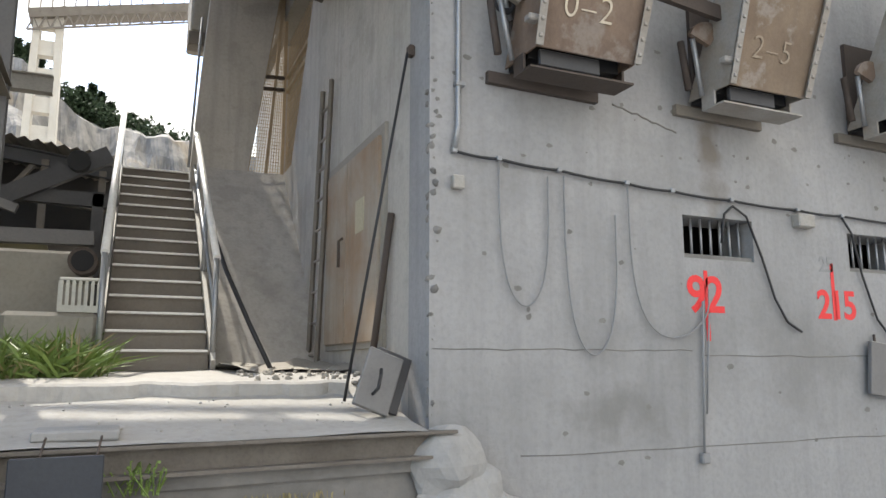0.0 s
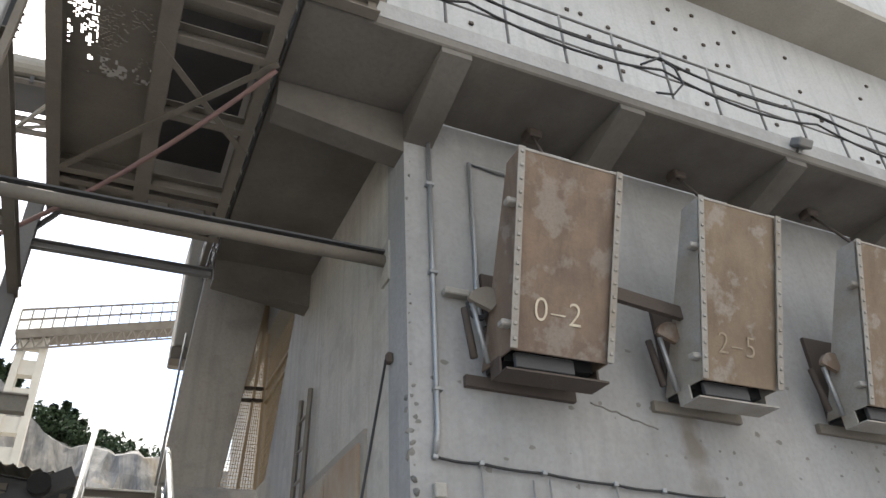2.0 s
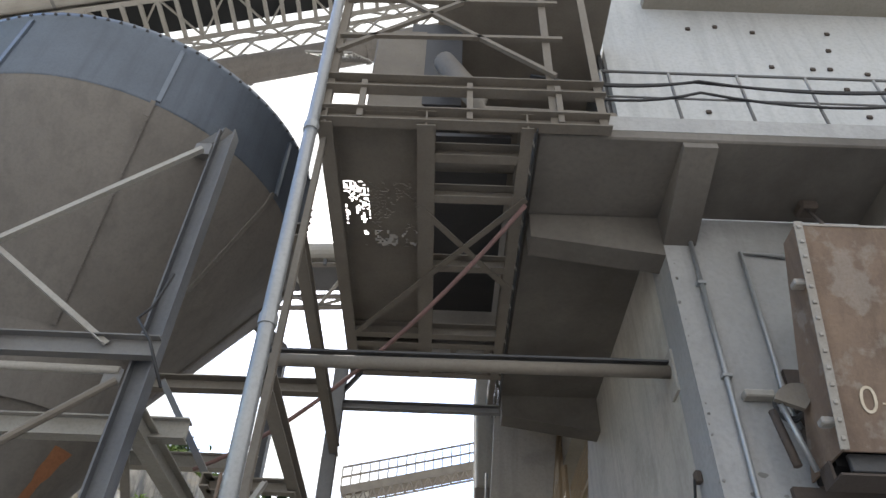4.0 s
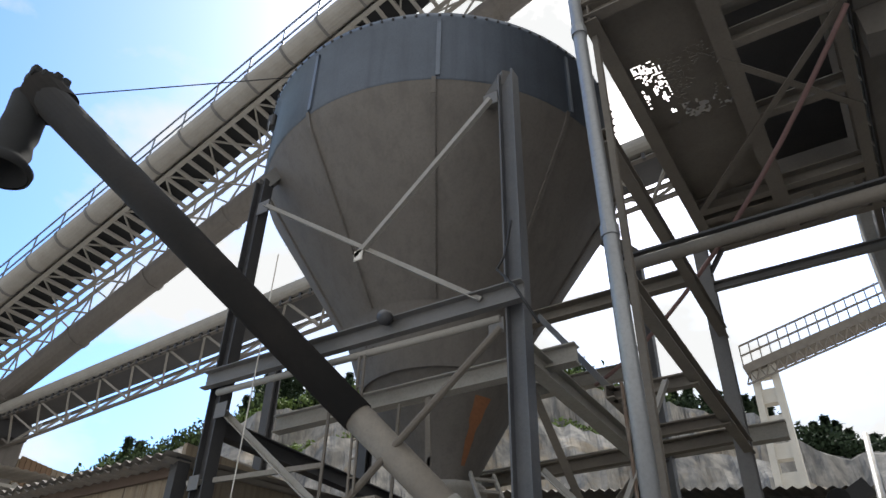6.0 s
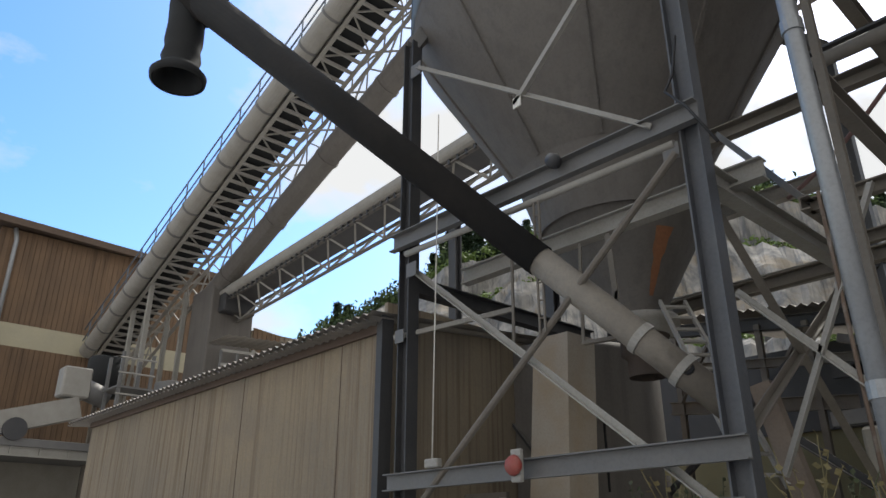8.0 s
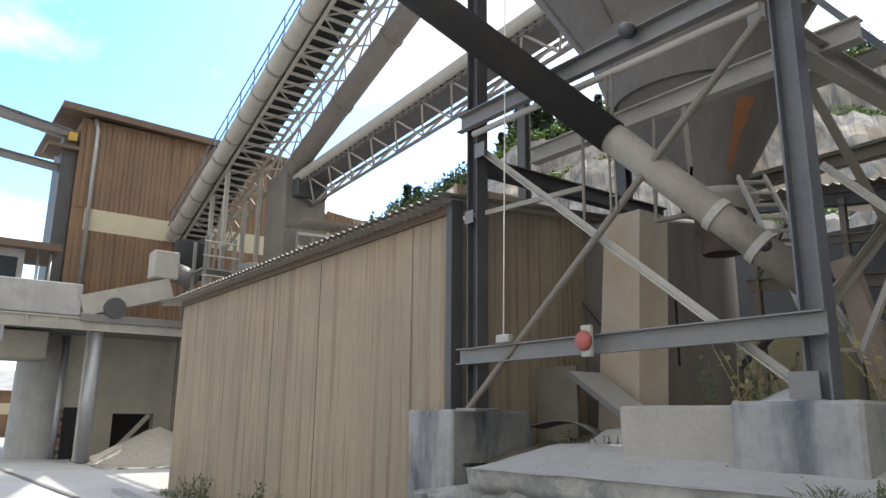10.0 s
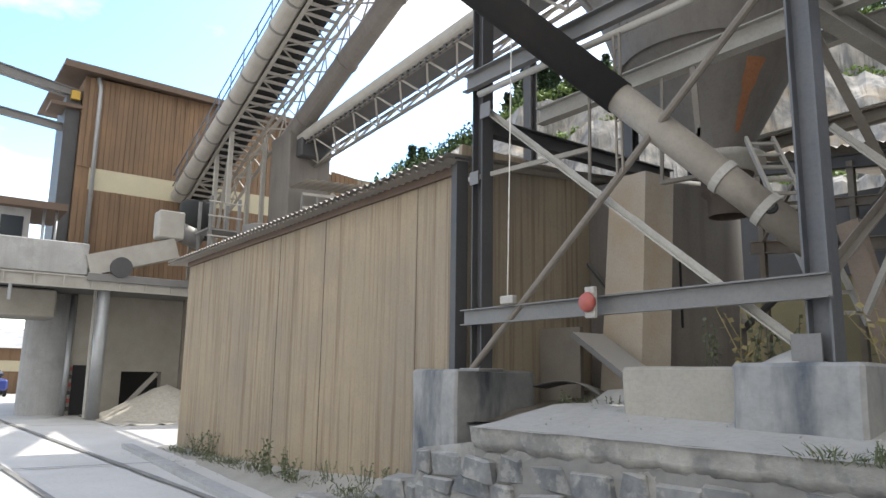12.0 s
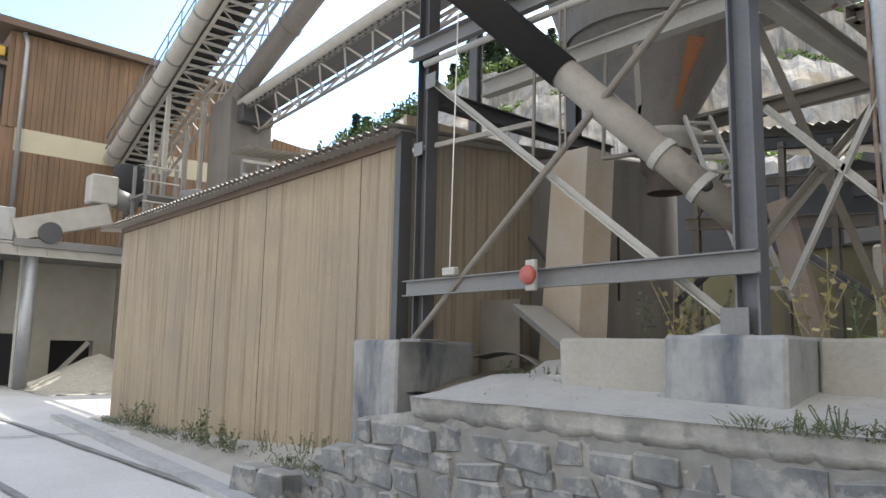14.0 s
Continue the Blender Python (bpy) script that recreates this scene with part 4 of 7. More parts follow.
# bolts on the rim flange
bm = bmesh.new()
for k in range(110):
    a = 2 * math.pi * k / 110
    bmesh.ops.create_icosphere(bm, subdivisions=1, radius=0.022, matrix=Matrix.Translation((SX + (SR + 0.075) * math.cos(a), SY + (SR + 0.075) * math.sin(a), SZ + 1.02)))
tagged(part("rim_bolts", bm, STEEL_DARK, band), kind="stuff")
part("rim_fitting", box((SX - 1.62, SY - 2.02, SZ + 0.72), (SX - 1.5, SY - 1.9, SZ + 0.95), 0.02), STEEL_DARK, silo)
part("rim_rope", tube([(SX - 1.56, SY - 2.02, SZ + 0.8), (SX - 1.58, SY - 2.0, SZ + 0.2)], 0.008), GREY_CABLE, silo)
part("outlet_flange", shell([(0.24, 3.95), (0.40, 3.95), (0.40, 3.86), (0.33, 3.84), (0.33, 3.76), (0.26, 3.75)], 28), STEEL_PALE, silo)
part("outlet_gate", lathe([(0.20, 3.3), (0.2, 3.5), (0.26, 3.55), (0.26, 3.7), (0.3, 3.78)], (SX + 0.17, SY + 0.07), 24), RUST_DARK, silo)
# rust scar on the hopper and scabs on the neck
bm = bmesh.new()
prev = None
for k in range(12):
    z = 4.12 + 0.06 * k
    w = 3.5 + 0.35 * k + 3.0 * noise.noise((k * 0.9, 2, 1))
    mid = -34 + 0.8 * k
    now = [bm.verts.new(silo_point(mid + w * (q - 2) / 2 + noise.noise((k * 1.3, q * 2.1, 0)), z, 0.012)) for q in range(5)]
    if prev:
        for q in range(4):
            bm.faces.new((prev[q], prev[q + 1], now[q + 1], now[q]))
    prev = now
part("rust_scar", bm, RUST_RED, silo, "rusty scar down the hopper")
bm = bmesh.new()
rs = random.Random(9)
for k in range(46):
    a, z = rs.gauss(-108, 5), rs.gauss(5.35, 0.11)
    if 5.1 < z < 5.65:
        bmesh.ops.create_icosphere(bm, subdivisions=1, radius=rs.uniform(0.006, 0.024), matrix=Matrix.Translation(silo_point(a, z, 0.004)))
tagged(part("rust_scabs", bm, RUST_DARK, silo), kind="stuff")

# ---- steel tower under and round the silo ----
PX = (-5.76, -2.29)
PY = (4.75, 8.6)
tower = thing("silo_tower", "grey painted steel tower of posts and braces under the silo", "steel tower")
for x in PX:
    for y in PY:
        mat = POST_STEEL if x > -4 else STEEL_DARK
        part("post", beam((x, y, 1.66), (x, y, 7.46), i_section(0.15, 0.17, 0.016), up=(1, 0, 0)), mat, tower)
        part("base_plate", box((x - 0.16, y - 0.16, 1.64), (x + 0.16, y + 0.16, 1.67), 0.004), STEEL_GREY, tower)
for x in PX:
    for y in PY:
        c = Vector((SX, SY, 7.7))
        p = Vector((x, y, 7.42))
        e = c + (Vector((x, y, 7.7)) - c).normalized() * 2.3
        part("corbel", beam(p, e, rect(0.14, 0.16)), STEEL_GREY, tower)
def tw(x, z, y):
    """A point of the tower's front plane, drawn forward or back along the line of sight."""
    return (x * y / 4.75, y, 1.6 + (z - 1.6) * y / 4.75)


part("upper_beam", beam(tw(-6.08, 4.82, 4.62), tw(-2.24, 4.80, 4.62), u_section(0.08, 0.19)), STEEL_GREY, tower)
part("upper_tube", tube([tw(-5.82, 4.63, 4.66), tw(-2.46, 4.58, 4.66)], 0.035, 10), STEEL_PALE, tower)
part("lower_beam", beam(tw(-6.08, 2.20, 4.62), tw(-2.24, 2.21, 4.62), u_section(0.07, 0.16)), STEEL_GREY, tower)
part("side_bracket", beam(tw(-6.0, 3.70, 4.66), tw(-4.27, 3.62, 5.4), rect(0.04, 0.05)), STEEL_PALE, tower)
part("brace", beam(tw(-2.46, 4.5, 4.64), tw(-5.92, 1.66, 4.64), ring(0.032, 8)), STEEL_DUST, tower)
part("brace", beam(tw(-5.68, 4.40, 4.72), tw(-2.42, 1.79, 4.72), l_section(0.06, 0.01)), STEEL_PALE, tower)
part("upper_brace", beam(tw(-5.68, 7.09, 4.6), tw(-2.66, 4.84, 4.6), l_section(0.052, 0.01)), STEEL_PALE, tower)
part("upper_brace", beam(tw(-2.50, 7.22, 4.58), tw(-4.12, 5.76, 4.58), l_section(0.052, 0.01)), STEEL_PALE, tower)
part("gusset", beam(tw(-4.09, 5.72, 4.56), tw(-4.09, 5.84, 4.56), rect(0.1, 0.012), up=(0, 1, 0)), WHITE_PAINT, tower)
for x, z, s in ((-5.7, 7.05, 0.09), (-2.5, 4.52, 0.07), (-5.72, 4.42, 0.08), (-2.42, 1.8, 0.1), (-2.5, 7.22, 0.08), (-5.9, 3.7, 0.07)):
    p = tw(x, z, 4.66)
    part("gusset", box((p[0] - s, p[1] - 0.006, p[2] - s), (p[0] + s, p[1] + 0.006, p[2] + s)), STEEL_GREY, tower)
knob = lathe([(0.001, -0.06), (0.06, -0.05), (0.075, 0.0), (0.06, 0.05), (0.001, 0.06)], (0, 0), 14)
bmesh.ops.transform(knob, matrix=pose(*tw(-3.68, 4.93, 4.55), 90, 0, 0), verts=knob.verts)
part("knob", knob, STEEL_DARK, tower)
part("cross_beam", beam((-5.4, 5.25, 4.36), (-2.0, 5.25, 4.36), i_section(0.12, 0.18)), STEEL_PALE, tower)
part("side_beam", beam((PX[1], 4.8, 4.25), (PX[1], 8.0, 4.25), i_section(0.14, 0.18)), STEEL_PALE, tower)
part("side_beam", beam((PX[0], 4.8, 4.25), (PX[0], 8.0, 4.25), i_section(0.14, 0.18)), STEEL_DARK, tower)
part("rear_beam", beam((PX[0], 8.6, 4.6), (-0.9, 8.6, 4.6), i_section(0.14, 0.2)), STEEL_PALE, tower)
part("rear_beam", beam((PX[0], 8.6, 5.7), (PX[1], 8.6, 5.7), i_section(0.14, 0.2)), STEEL_PALE, tower)
part("side_brace", beam((PX[1], 4.85, 2.3), (PX[1], 7.6, 4.1), l_section(0.07, 0.012)), STEEL_DUST, tower)
part("side_brace", beam((PX[1], 4.85, 4.1), (PX[1], 7.6, 1.8), l_section(0.07, 0.012)), STEEL_DUST, tower)
part("rear_brace", beam((PX[0], 8.6, 4.5), (PX[1], 8.6, 1.8), l_section(0.09, 0.012)), STEEL_DARK, tower)
part("rear_brace", beam((PX[0], 8.6, 1.8), (PX[1], 8.6, 4.5), l_section(0.09, 0.012)), STEEL_DARK, tower)
part("rear_brace", beam((-4.3, 7.65, 4.24), (-1.2, 7.65, 4.3), u_section(0.09, 0.15)), STEEL_DUST, tower)
part("front_brace", beam((-2.24, 5.2, 2.05), (-1.3, 5.2, 3.95), l_section(0.055, 0.01)), STEEL_PALE, tower)
part("front_brace", beam((-2.37, 5.2, 3.42), (-1.05, 5.2, 2.0), l_section(0.055, 0.01)), STEEL_PALE, tower)
part("back_post", beam((-6.3, 7.9, 1.2), (-6.3, 7.9, 6.4), i_section(0.15, 0.15), up=(0, 1, 0)), STEEL_DARK, tower)
for x0, x1, y0, z0, z1, w in ((-3.82, -3.82, 4.6, 4.5, 3.27, 0.018), (-3.76, -3.76, 4.6, 4.5, 3.27, 0.018), (-4.37, -4.39, 4.9, 4.6, 3.33, 0.03), (-3.71, -3.75, 5.1, 4.2, 3.28, 0.03), (-3.40, -3.37, 5.1, 4.2, 3.57, 0.055), (-3.36, -3.42, 5.1, 3.65, 3.25, 0.03)):
    part("hanger", beam((x0, y0, z0), (x1, y0, z1), rect(w, 0.015), up=(0, 1, 0)), STEEL_DUST, tower)
for i in range(7):
    part("hanger_rung", beam((-3.82, 4.6, 3.4 + i * 0.16), (-3.76, 4.6, 3.4 + i * 0.16), rect(0.012, 0.012)), STEEL_DUST, tower)
part("spout_cradle", beam((-3.75, 5.1, 3.26), (-3.38, 5.1, 3.24), rect(0.06, 0.03)), STEEL_DUST, tower)
rope = thing("pull_rope", "thin pale rope hanging from spout to beam", "rope")
part("rope", tube([tw(-5.28, 6.2, 4.5), tw(-5.31, 4.5, 4.52), tw(-5.36, 2.38, 4.55)], 0.007), WHITE_PAINT, rope)
part("hook", box((-5.23, 4.53, 2.27), (-5.05, 4.6, 2.35), 0.01), STEEL_PALE, rope)
rope = thing("dark_rope", "dark rope hanging beside the silo post", "rope")
part("rope", tube([(-2.2, 4.5, 5.35), (-2.26, 4.48, 5.0), (-2.35, 4.5, 4.9), (-2.2, 4.5, 4.7), (-2.0, 4.5, 4.3)], 0.012), BLACK_CABLE, rope)
# rounded disc drawn for a faded red plate, no lamp
marker = thing("red_marker_plate", "rounded red marker plate fixed on the lower beam", "marker lamp")
b = lathe([(0.001, -0.03), (0.07, -0.03), (0.085, 0.0), (0.07, 0.03), (0.001, 0.035)], (0, 0), 20)
bmesh.ops.transform(b, matrix=pose(-4.09, 4.50, 2.21, 90, 0, 0), verts=b.verts)
part("lens", b, RED_FADED, marker)
part("bracket", box((-4.14, 4.52, 2.08), (-4.03, 4.56, 2.34), 0.006), STEEL_PALE, marker)

# ---- loading spout ----
PIPE_DUSTY = surface("dusty_pipe", (0.26, 0.23, 0.19), (0.13, 0.112, 0.094), rough=0.85, stain=1.6, amount=0.7, bump=0.15, spots=(0.07, 0.06, 0.05), spot_amount=0.35, spot_size=2.2)
spout = thing("loading_spout", "black steel loading pipe hanging out over the road", "pipe")
A, B = Vector((-2.52, 5.18, 2.54)), Vector((-7.68, 2.68, 8.22))


def tapered(points, radii, k=20):
    bm = bmesh.new()
    add_tube(bm, points, 1.0, k)
    bm.verts.ensure_lookup_table()
    for i, (p, r) in enumerate(zip(points, radii)):
        for v in bm.verts[i * k:(i + 1) * k]:
            v.co = p + (v.co - p) * r
    return bm


bm = tapered([A.lerp(B, 0.24), A.lerp(B, 0.6), B], (0.145, 0.18, 0.22))
part("outer_pipe", bm, PIPE_BLACK, spout)
bm = tapered([A, A.lerp(B, 0.1), A.lerp(B, 0.26)], (0.12, 0.125, 0.135))
part("inner_pipe", bm, PIPE_DUSTY, spout, "dusty pale lower pipe")
for f in (0.05, 0.1):
    part("collar", beam(A.lerp(B, f), A.lerp(B, f + 0.008), ring(0.14, 20)), STEEL_PALE, spout)
hole = A.lerp(B, 0.04)
# black stub gives the worn hole its dark depth
part("worn_hole", beam(hole + Vector((0.0, -0.07, 0.04)), hole + Vector((0.01, -0.12, 0.07)), ring(0.05, 12), up=(1, 0, 0)), DARK, spout)
# bent head with its rubber sock
tip = B
part("head", beam(tip + Vector((0.15, 0.16, -0.19)), tip + Vector((-0.06, -0.06, 0.1)), ring(0.265, 16)), PIPE_BLACK, spout)
for k in range(9):
    a = 2 * math.pi * k / 9
    o = tip + Vector((-0.02, -0.02, -0.02)) + Vector((0.2 * math.cos(a), 0.2 * math.sin(a), 0.22 + 0.05 * math.sin(k * 2.1)))
    part("torn_lip", box(o - Vector((0.06, 0.05, 0.08)), o + Vector((0.06, 0.05, 0.05)), 0.02), RUBBER, spout)
c = (tip.x - 0.2, tip.y - 0.02)
part("rubber_sock", lathe([(0.31, 7.02), (0.34, 7.03), (0.35, 7.1), (0.28, 7.18), (0.22, 7.26), (0.25, 7.36), (0.22, 7.5), (0.24, 7.62), (0.23, 7.9), (0.25, 8.2)], c, 26), RUBBER, spout)
part("sock_lining", lathe([(0.30, 7.03), (0.2, 7.2), (0.18, 7.9), (0.01, 7.95)], c, 20), RUBBER, spout)
part("stay_wire", tube([tip + Vector((0.15, 0.2, 0.1)), tip + Vector((2.6, 2.4, 1.2)), tip + Vector((5.0, 5.2, 2.4))], 0.008), BLACK_CABLE, spout)

# ---- gallery between silo and building ----
GZ = SLAB_Z + 0.05
gallery = thing("bridge_gallery", "dusty steel bridge gallery with sheet floor beside the slab", "gallery")
for yy, z in ((3.62, GZ + 0.02), (3.62, GZ + 0.47)):
    part("front_beam", beam((-1.08, yy, z), (1.3, yy, z), u_section(0.1, 0.17)), STEEL_DUST, gallery)
for x in (-0.75, 0.15, 0.9):
    part("strut", beam((x, 3.62, GZ), (x, 3.62, GZ + 0.5), rect(0.05, 0.05), up=(0, 1, 0)), STEEL_DUST, gallery)
for x, w in ((-1.02, 0.12), (-0.2, 0.15), (0.62, 0.1)):
    part("girder", beam((x, 3.6, GZ), (x, 7.3, GZ), i_section(w, 0.2)), STEEL_DUST, gallery)
for yy, x0, x1 in ((3.95, -0.15, 0.6), (4.42, -0.15, 0.6), (5.36, -0.15, 0.6), (6.5, -1.0, 0.65), (6.68, -1.0, 0.65), (7.28, -1.08, 0.7)):
    part("cross_beam", beam((x0, yy, GZ - 0.01), (x1, yy, GZ - 0.01), u_section(0.09, 0.16)), STEEL_DUST, gallery)
for x in (-0.75, 0.12, 0.5):
    part("stub", beam((x, 6.68, GZ), (x, 7.28, GZ), rect(0.07, 0.14)), STEEL_DUST, gallery)
part("x_brace", beam((-0.27, 4.5, GZ - 0.1), (0.65, 5.64, GZ - 0.1), rect(0.06, 0.012)), STEEL_DUST, gallery)
part("x_brace", beam((0.68, 4.37, GZ - 0.11), (-0.94, 6.43, GZ - 0.11), rect(0.06, 0.012)), STEEL_DUST, gallery)
# floor sheets, one of them perforated
bm = bmesh.new()
add_box(bm, (-1.0, 3.62, GZ + 0.09), (-0.2, 4.4, GZ + 0.1))
add_box(bm, (-1.0, 5.25, GZ + 0.09), (-0.2, 7.3, GZ + 0.1))
part("floor_sheet", bm, STEEL_DUST, gallery)
bm = bmesh.new()
rg = random.Random(5)
for i in range(40):
    for j in range(43):
        x0, y0 = -1.0 + i * 0.02, 4.4 + j * 0.02
        open_here = noise.noise((x0 * 4.0, y0 * 3.0, 7.3)) + 0.8 * noise.noise((x0 * 14.0, y0 * 7.0, 2.0)) > 0.05
        if open_here and rg.random() < 0.55:
            continue
        add_box(bm, (x0, y0, GZ + 0.09), (x0 + 0.0202, y0 + 0.0202, GZ + 0.096))
tagged(part("perforated_sheet", bm, STEEL_DUST, gallery, "perforated floor sheet letting light through"), kind="stuff")
# housing over the open bay with machinery
part("housing_wall", box((-1.1, 7.4, GZ + 0.1), (1.79, 7.45, 10.5)), STEEL_DUST, gallery)
# roof sheet added to darken the bay below
part("housing_roof", box((-0.2, 3.6, 9.6), (1.84, 7.45, 9.65)), STEEL_DUST, gallery)
part("housing_floor", box((-0.18, 4.5, GZ + 0.9), (0.6, 7.3, GZ + 0.95)), STEEL_DARK, gallery)
part("housing_wall", box((1.8, 5.0, SLAB_Z + 0.3), (1.85, 7.45, 9.6)), STEEL_DARK, gallery)
part("duct", tube([(-0.18, 4.35, GZ + 0.35), (0.62, 4.35, GZ + 0.35)], 0.1, 14), STEEL_DUST, gallery)
part("chute", box((-0.9, 4.6, GZ + 1.2), (-0.3, 6.2, GZ + 3.0), 0.02), STEEL_DUST, gallery)
part("screw_pipe", tube([(-0.1, 4.4, 8.4), (0.25, 4.3, 7.6), (0.3, 4.3, 7.3), (1.1, 4.5, 7.55), (1.7, 4.7, 7.8)], 0.12, 14), STEEL_DUST, gallery)
part("panel", box((-0.5, 4.6, 7.9), (0.1, 5.2, 9.5)), STEEL_DARK, gallery)
for a, b in (((-1.05, 3.6, 7.3), (0.9, 3.6, 8.9)), ((0.9, 3.6, 7.0), (-1.05, 3.6, 8.7)), ((-1.05, 3.6, 7.55), (1.0, 3.6, 7.6)), ((-1.05, 3.6, 8.2), (1.0, 3.6, 8.25))):
    part("rail", beam(a, b, rect(0.04, 0.04)), STEEL_DUST, gallery)
for x in (-1.05, 0.85, 1.25):
    part("upright", beam((x, 3.66, GZ), (x, 3.66, 9.6), l_section(0.07, 0.01), up=(0, 1, 0)), STEEL_DUST, gallery)
rack = thing("cable_ladder", "thin steel cable ladder along the slab side", "cable ladder")
for x in (0.655, 0.70):
    part("rail", beam((x, 3.62, SLAB_Z - 0.02), (x, 8.2, SLAB_Z - 0.02), rect(0.012, 0.05)), STEEL_DARK, rack)
for i in range(14):
    yy = 3.7 + i * 0.31
    part("rung", beam((0.655, yy, SLAB_Z - 0.02), (0.70, yy + 0.12, SLAB_Z - 0.02), rect(0.012, 0.03)), STEEL_PALE, rack)
hang = thing("slung_hose", "reddish hose slung from the slab to the silo", "hose")
part("hose", tube(sag((0.68, 4.4, SLAB_Z - 0.1), (-1.05, 6.4, 5.55), 0.12, 10) + sag((-1.05, 6.4, 5.55), (-2.6, 7.3, 5.0), 0.1, 6)[1:], 0.022), surface("faded_red_hose", (0.22, 0.13, 0.12), rough=0.7, bump=0.0), hang)
frame_ = thing("gallery_frame", "dusty steel columns and beams carrying the gallery", "steel frame")
part("column", beam((-1.04, 3.78, 0), (-1.04, 3.78, GZ), i_section(0.045, 0.05, 0.008), up=(0, 1, 0)), STEEL_DUST, frame_)
part("column", beam((-1.17, 7.2, 1.3), (-1.17, 7.2, GZ), i_section(0.14, 0.14), up=(0, 1, 0)), STEEL_GREY, frame_)
for z in (4.0, 5.22):
    part("side_beam", beam((-1.08, 3.78, z), (-1.12, 7.2, z), u_section(0.09, 0.13)), STEEL_DUST, frame_)
part("tie_beam", beam((-1.17, 7.2, 5.78), (0.66, 7.2, 5.78), u_section(0.07, 0.1)), STEEL_GREY, frame_)
part("knee", beam((-1.17, 7.2, 5.9), (-0.95, 7.24, GZ - 0.1), l_section(0.06)), STEEL_DARK, frame_)
part("tie_beam", beam((-2.8, 5.97, 5.23), (-1.08, 5.97, 5.24), u_section(0.1, 0.15)), STEEL_DUST, frame_)
for yy, x0 in ((5.3, -1.75), (6.24, -1.75)):
    part("floor_beam", beam((x0, yy, 3.95), (-1.08, yy, 3.95), u_section(0.07, 0.11)), STEEL_DUST, frame_)
part("floor_beam", beam((-1.75, 5.2, 3.95), (-1.75, 6.4, 3.95), u_section(0.07, 0.11)), STEEL_DUST, frame_)
for a, b in (((-1.75, 5.3, 4.0), (-2.6, 5.9, 5.2)), ((-1.8, 6.2, 4.0), (-2.4, 7.6, 4.3))):
    part("brace", beam(a, b, l_section(0.06)), STEEL_GREY, frame_)
column = thing("steel_pipe_column", "galvanised round steel column before the gallery", "column")
part("pipe", tube([(-1.02, 3.58, 0), (-1.145, 3.58, 9.2)], 0.05, 16), ZINC, column)
for z in (2.2, 4.2, 6.1):
    part("clamp", beam((-1.02 - 0.0136 * z, 3.58, z), (-1.021 - 0.0136 * z, 3.58, z + 0.08), ring(0.06, 14)), ZINC, column)
grid = thing("steel_grating", "rusty lattice panel beside the silo rim", "grating")
bm = bmesh.new()
for i in range(14):
    add_prism(bm, rect(0.012, 0.03), (-1.55 + i * 0.035, 4.2, 8.2), (-1.55 + i * 0.035, 5.4, 9.9))
for i in range(9):
    add_prism(bm, rect(0.012, 0.03), (-1.55, 4.2 + i * 0.15, 8.2 + i * 0.21), (-1.06, 4.2 + i * 0.15, 8.2 + i * 0.21))
tagged(part("bars", bm, STEEL_PALE, grid), kind="stuff")

# ---- shed ----
shed = thing("corrugated_shed", "long beige corrugated shed with a fibre cement roof edge", "shed")
for i in range(12):
    x0 = -15.9 + i * 0.8
    bm = corrugated((x0, 4.85 - 0.006 * (i % 2), 0.02 + 0.02 * ((i * 7) % 3)), (1, 0, 0), (0, 0, 1), 0.802, 3.88, 0.1003, 0.034)
    part("wall_sheet", bm, SHEET_BEIGE, shed)
for x in (-13.5, -11.1, -9.5, -7.1):
    part("seam", box((x - 0.003, 4.834, 0.02), (x + 0.003, 4.842, 3.88)), TILE_ROOF, shed)
# brown strip puts the eave's shade and stain on the wall top
part("eave_board", box((-15.9, 4.79, 3.84), (-6.26, 4.83, 3.95)), TILE_ROOF, shed, "dark strip coloured for shade and stain under the eave")
part("roof", corrugated((-16.6, 4.55, 3.93), (1, 0, 0), (0, 1, 0.08), 10.45, 5.2, 0.16, 0.045), SHEET_ROOF, shed)
part("roof", corrugated((-16.6, 4.55, 3.99), (1, 0, 0), (0, 1, 0.08), 10.45, 5.2, 0.16, 0.045), SHEET_ROOF, shed)
part("end_wall", box((-6.32, 4.86, 0), (-6.26, 9.7, 4.2)), SHEET_BEIGE, shed)
part("end_wall", box((-15.95, 4.86, 0), (-15.88, 9.7, 4.2)), SHEET_BEIGE, shed)
part("back_wall", box((-15.9, 9.65, 0), (-6.3, 9.7, 4.3)), SHEET_BEIGE, shed)
part("corner_post", beam((-6.22, 4.8, 1.3), (-6.22, 4.8, 4.0), rect(0.1, 0.16), up=(0, 1, 0)), STEEL_DARK, shed)
bank = thing("earth_bank", "dusty earth bank at the foot of the shed", "earth bank", kind="structure")
bm = bmesh.new()
xs = [-16.2 + 0.25 * i for i in range(41)]
yo = [0.0, 0.12, 0.3, 0.5, 0.7]
vs = [[bm.verts.new((x, 4.86 - o * (0.5 + 0.9 * (x + 16.2) / 10), max(0.0, (0.06 + 0.42 * ((x + 16.2) / 10) ** 2) * (1 - o / 0.7)) + 0.03 * noise.noise((x * 3, o * 5, 2)) * (1 if o < 0.6 else 0))) for x in xs] for o in yo]
for j in range(len(yo) - 1):
    for i in range(len(xs) - 1):
        bm.faces.new((vs[j][i], vs[j][i + 1], vs[j + 1][i + 1], vs[j + 1][i])).smooth = True
bmesh.ops.recalc_face_normals(bm, faces=bm.faces)
part("soil", bm, CONCRETE_WARM, bank)

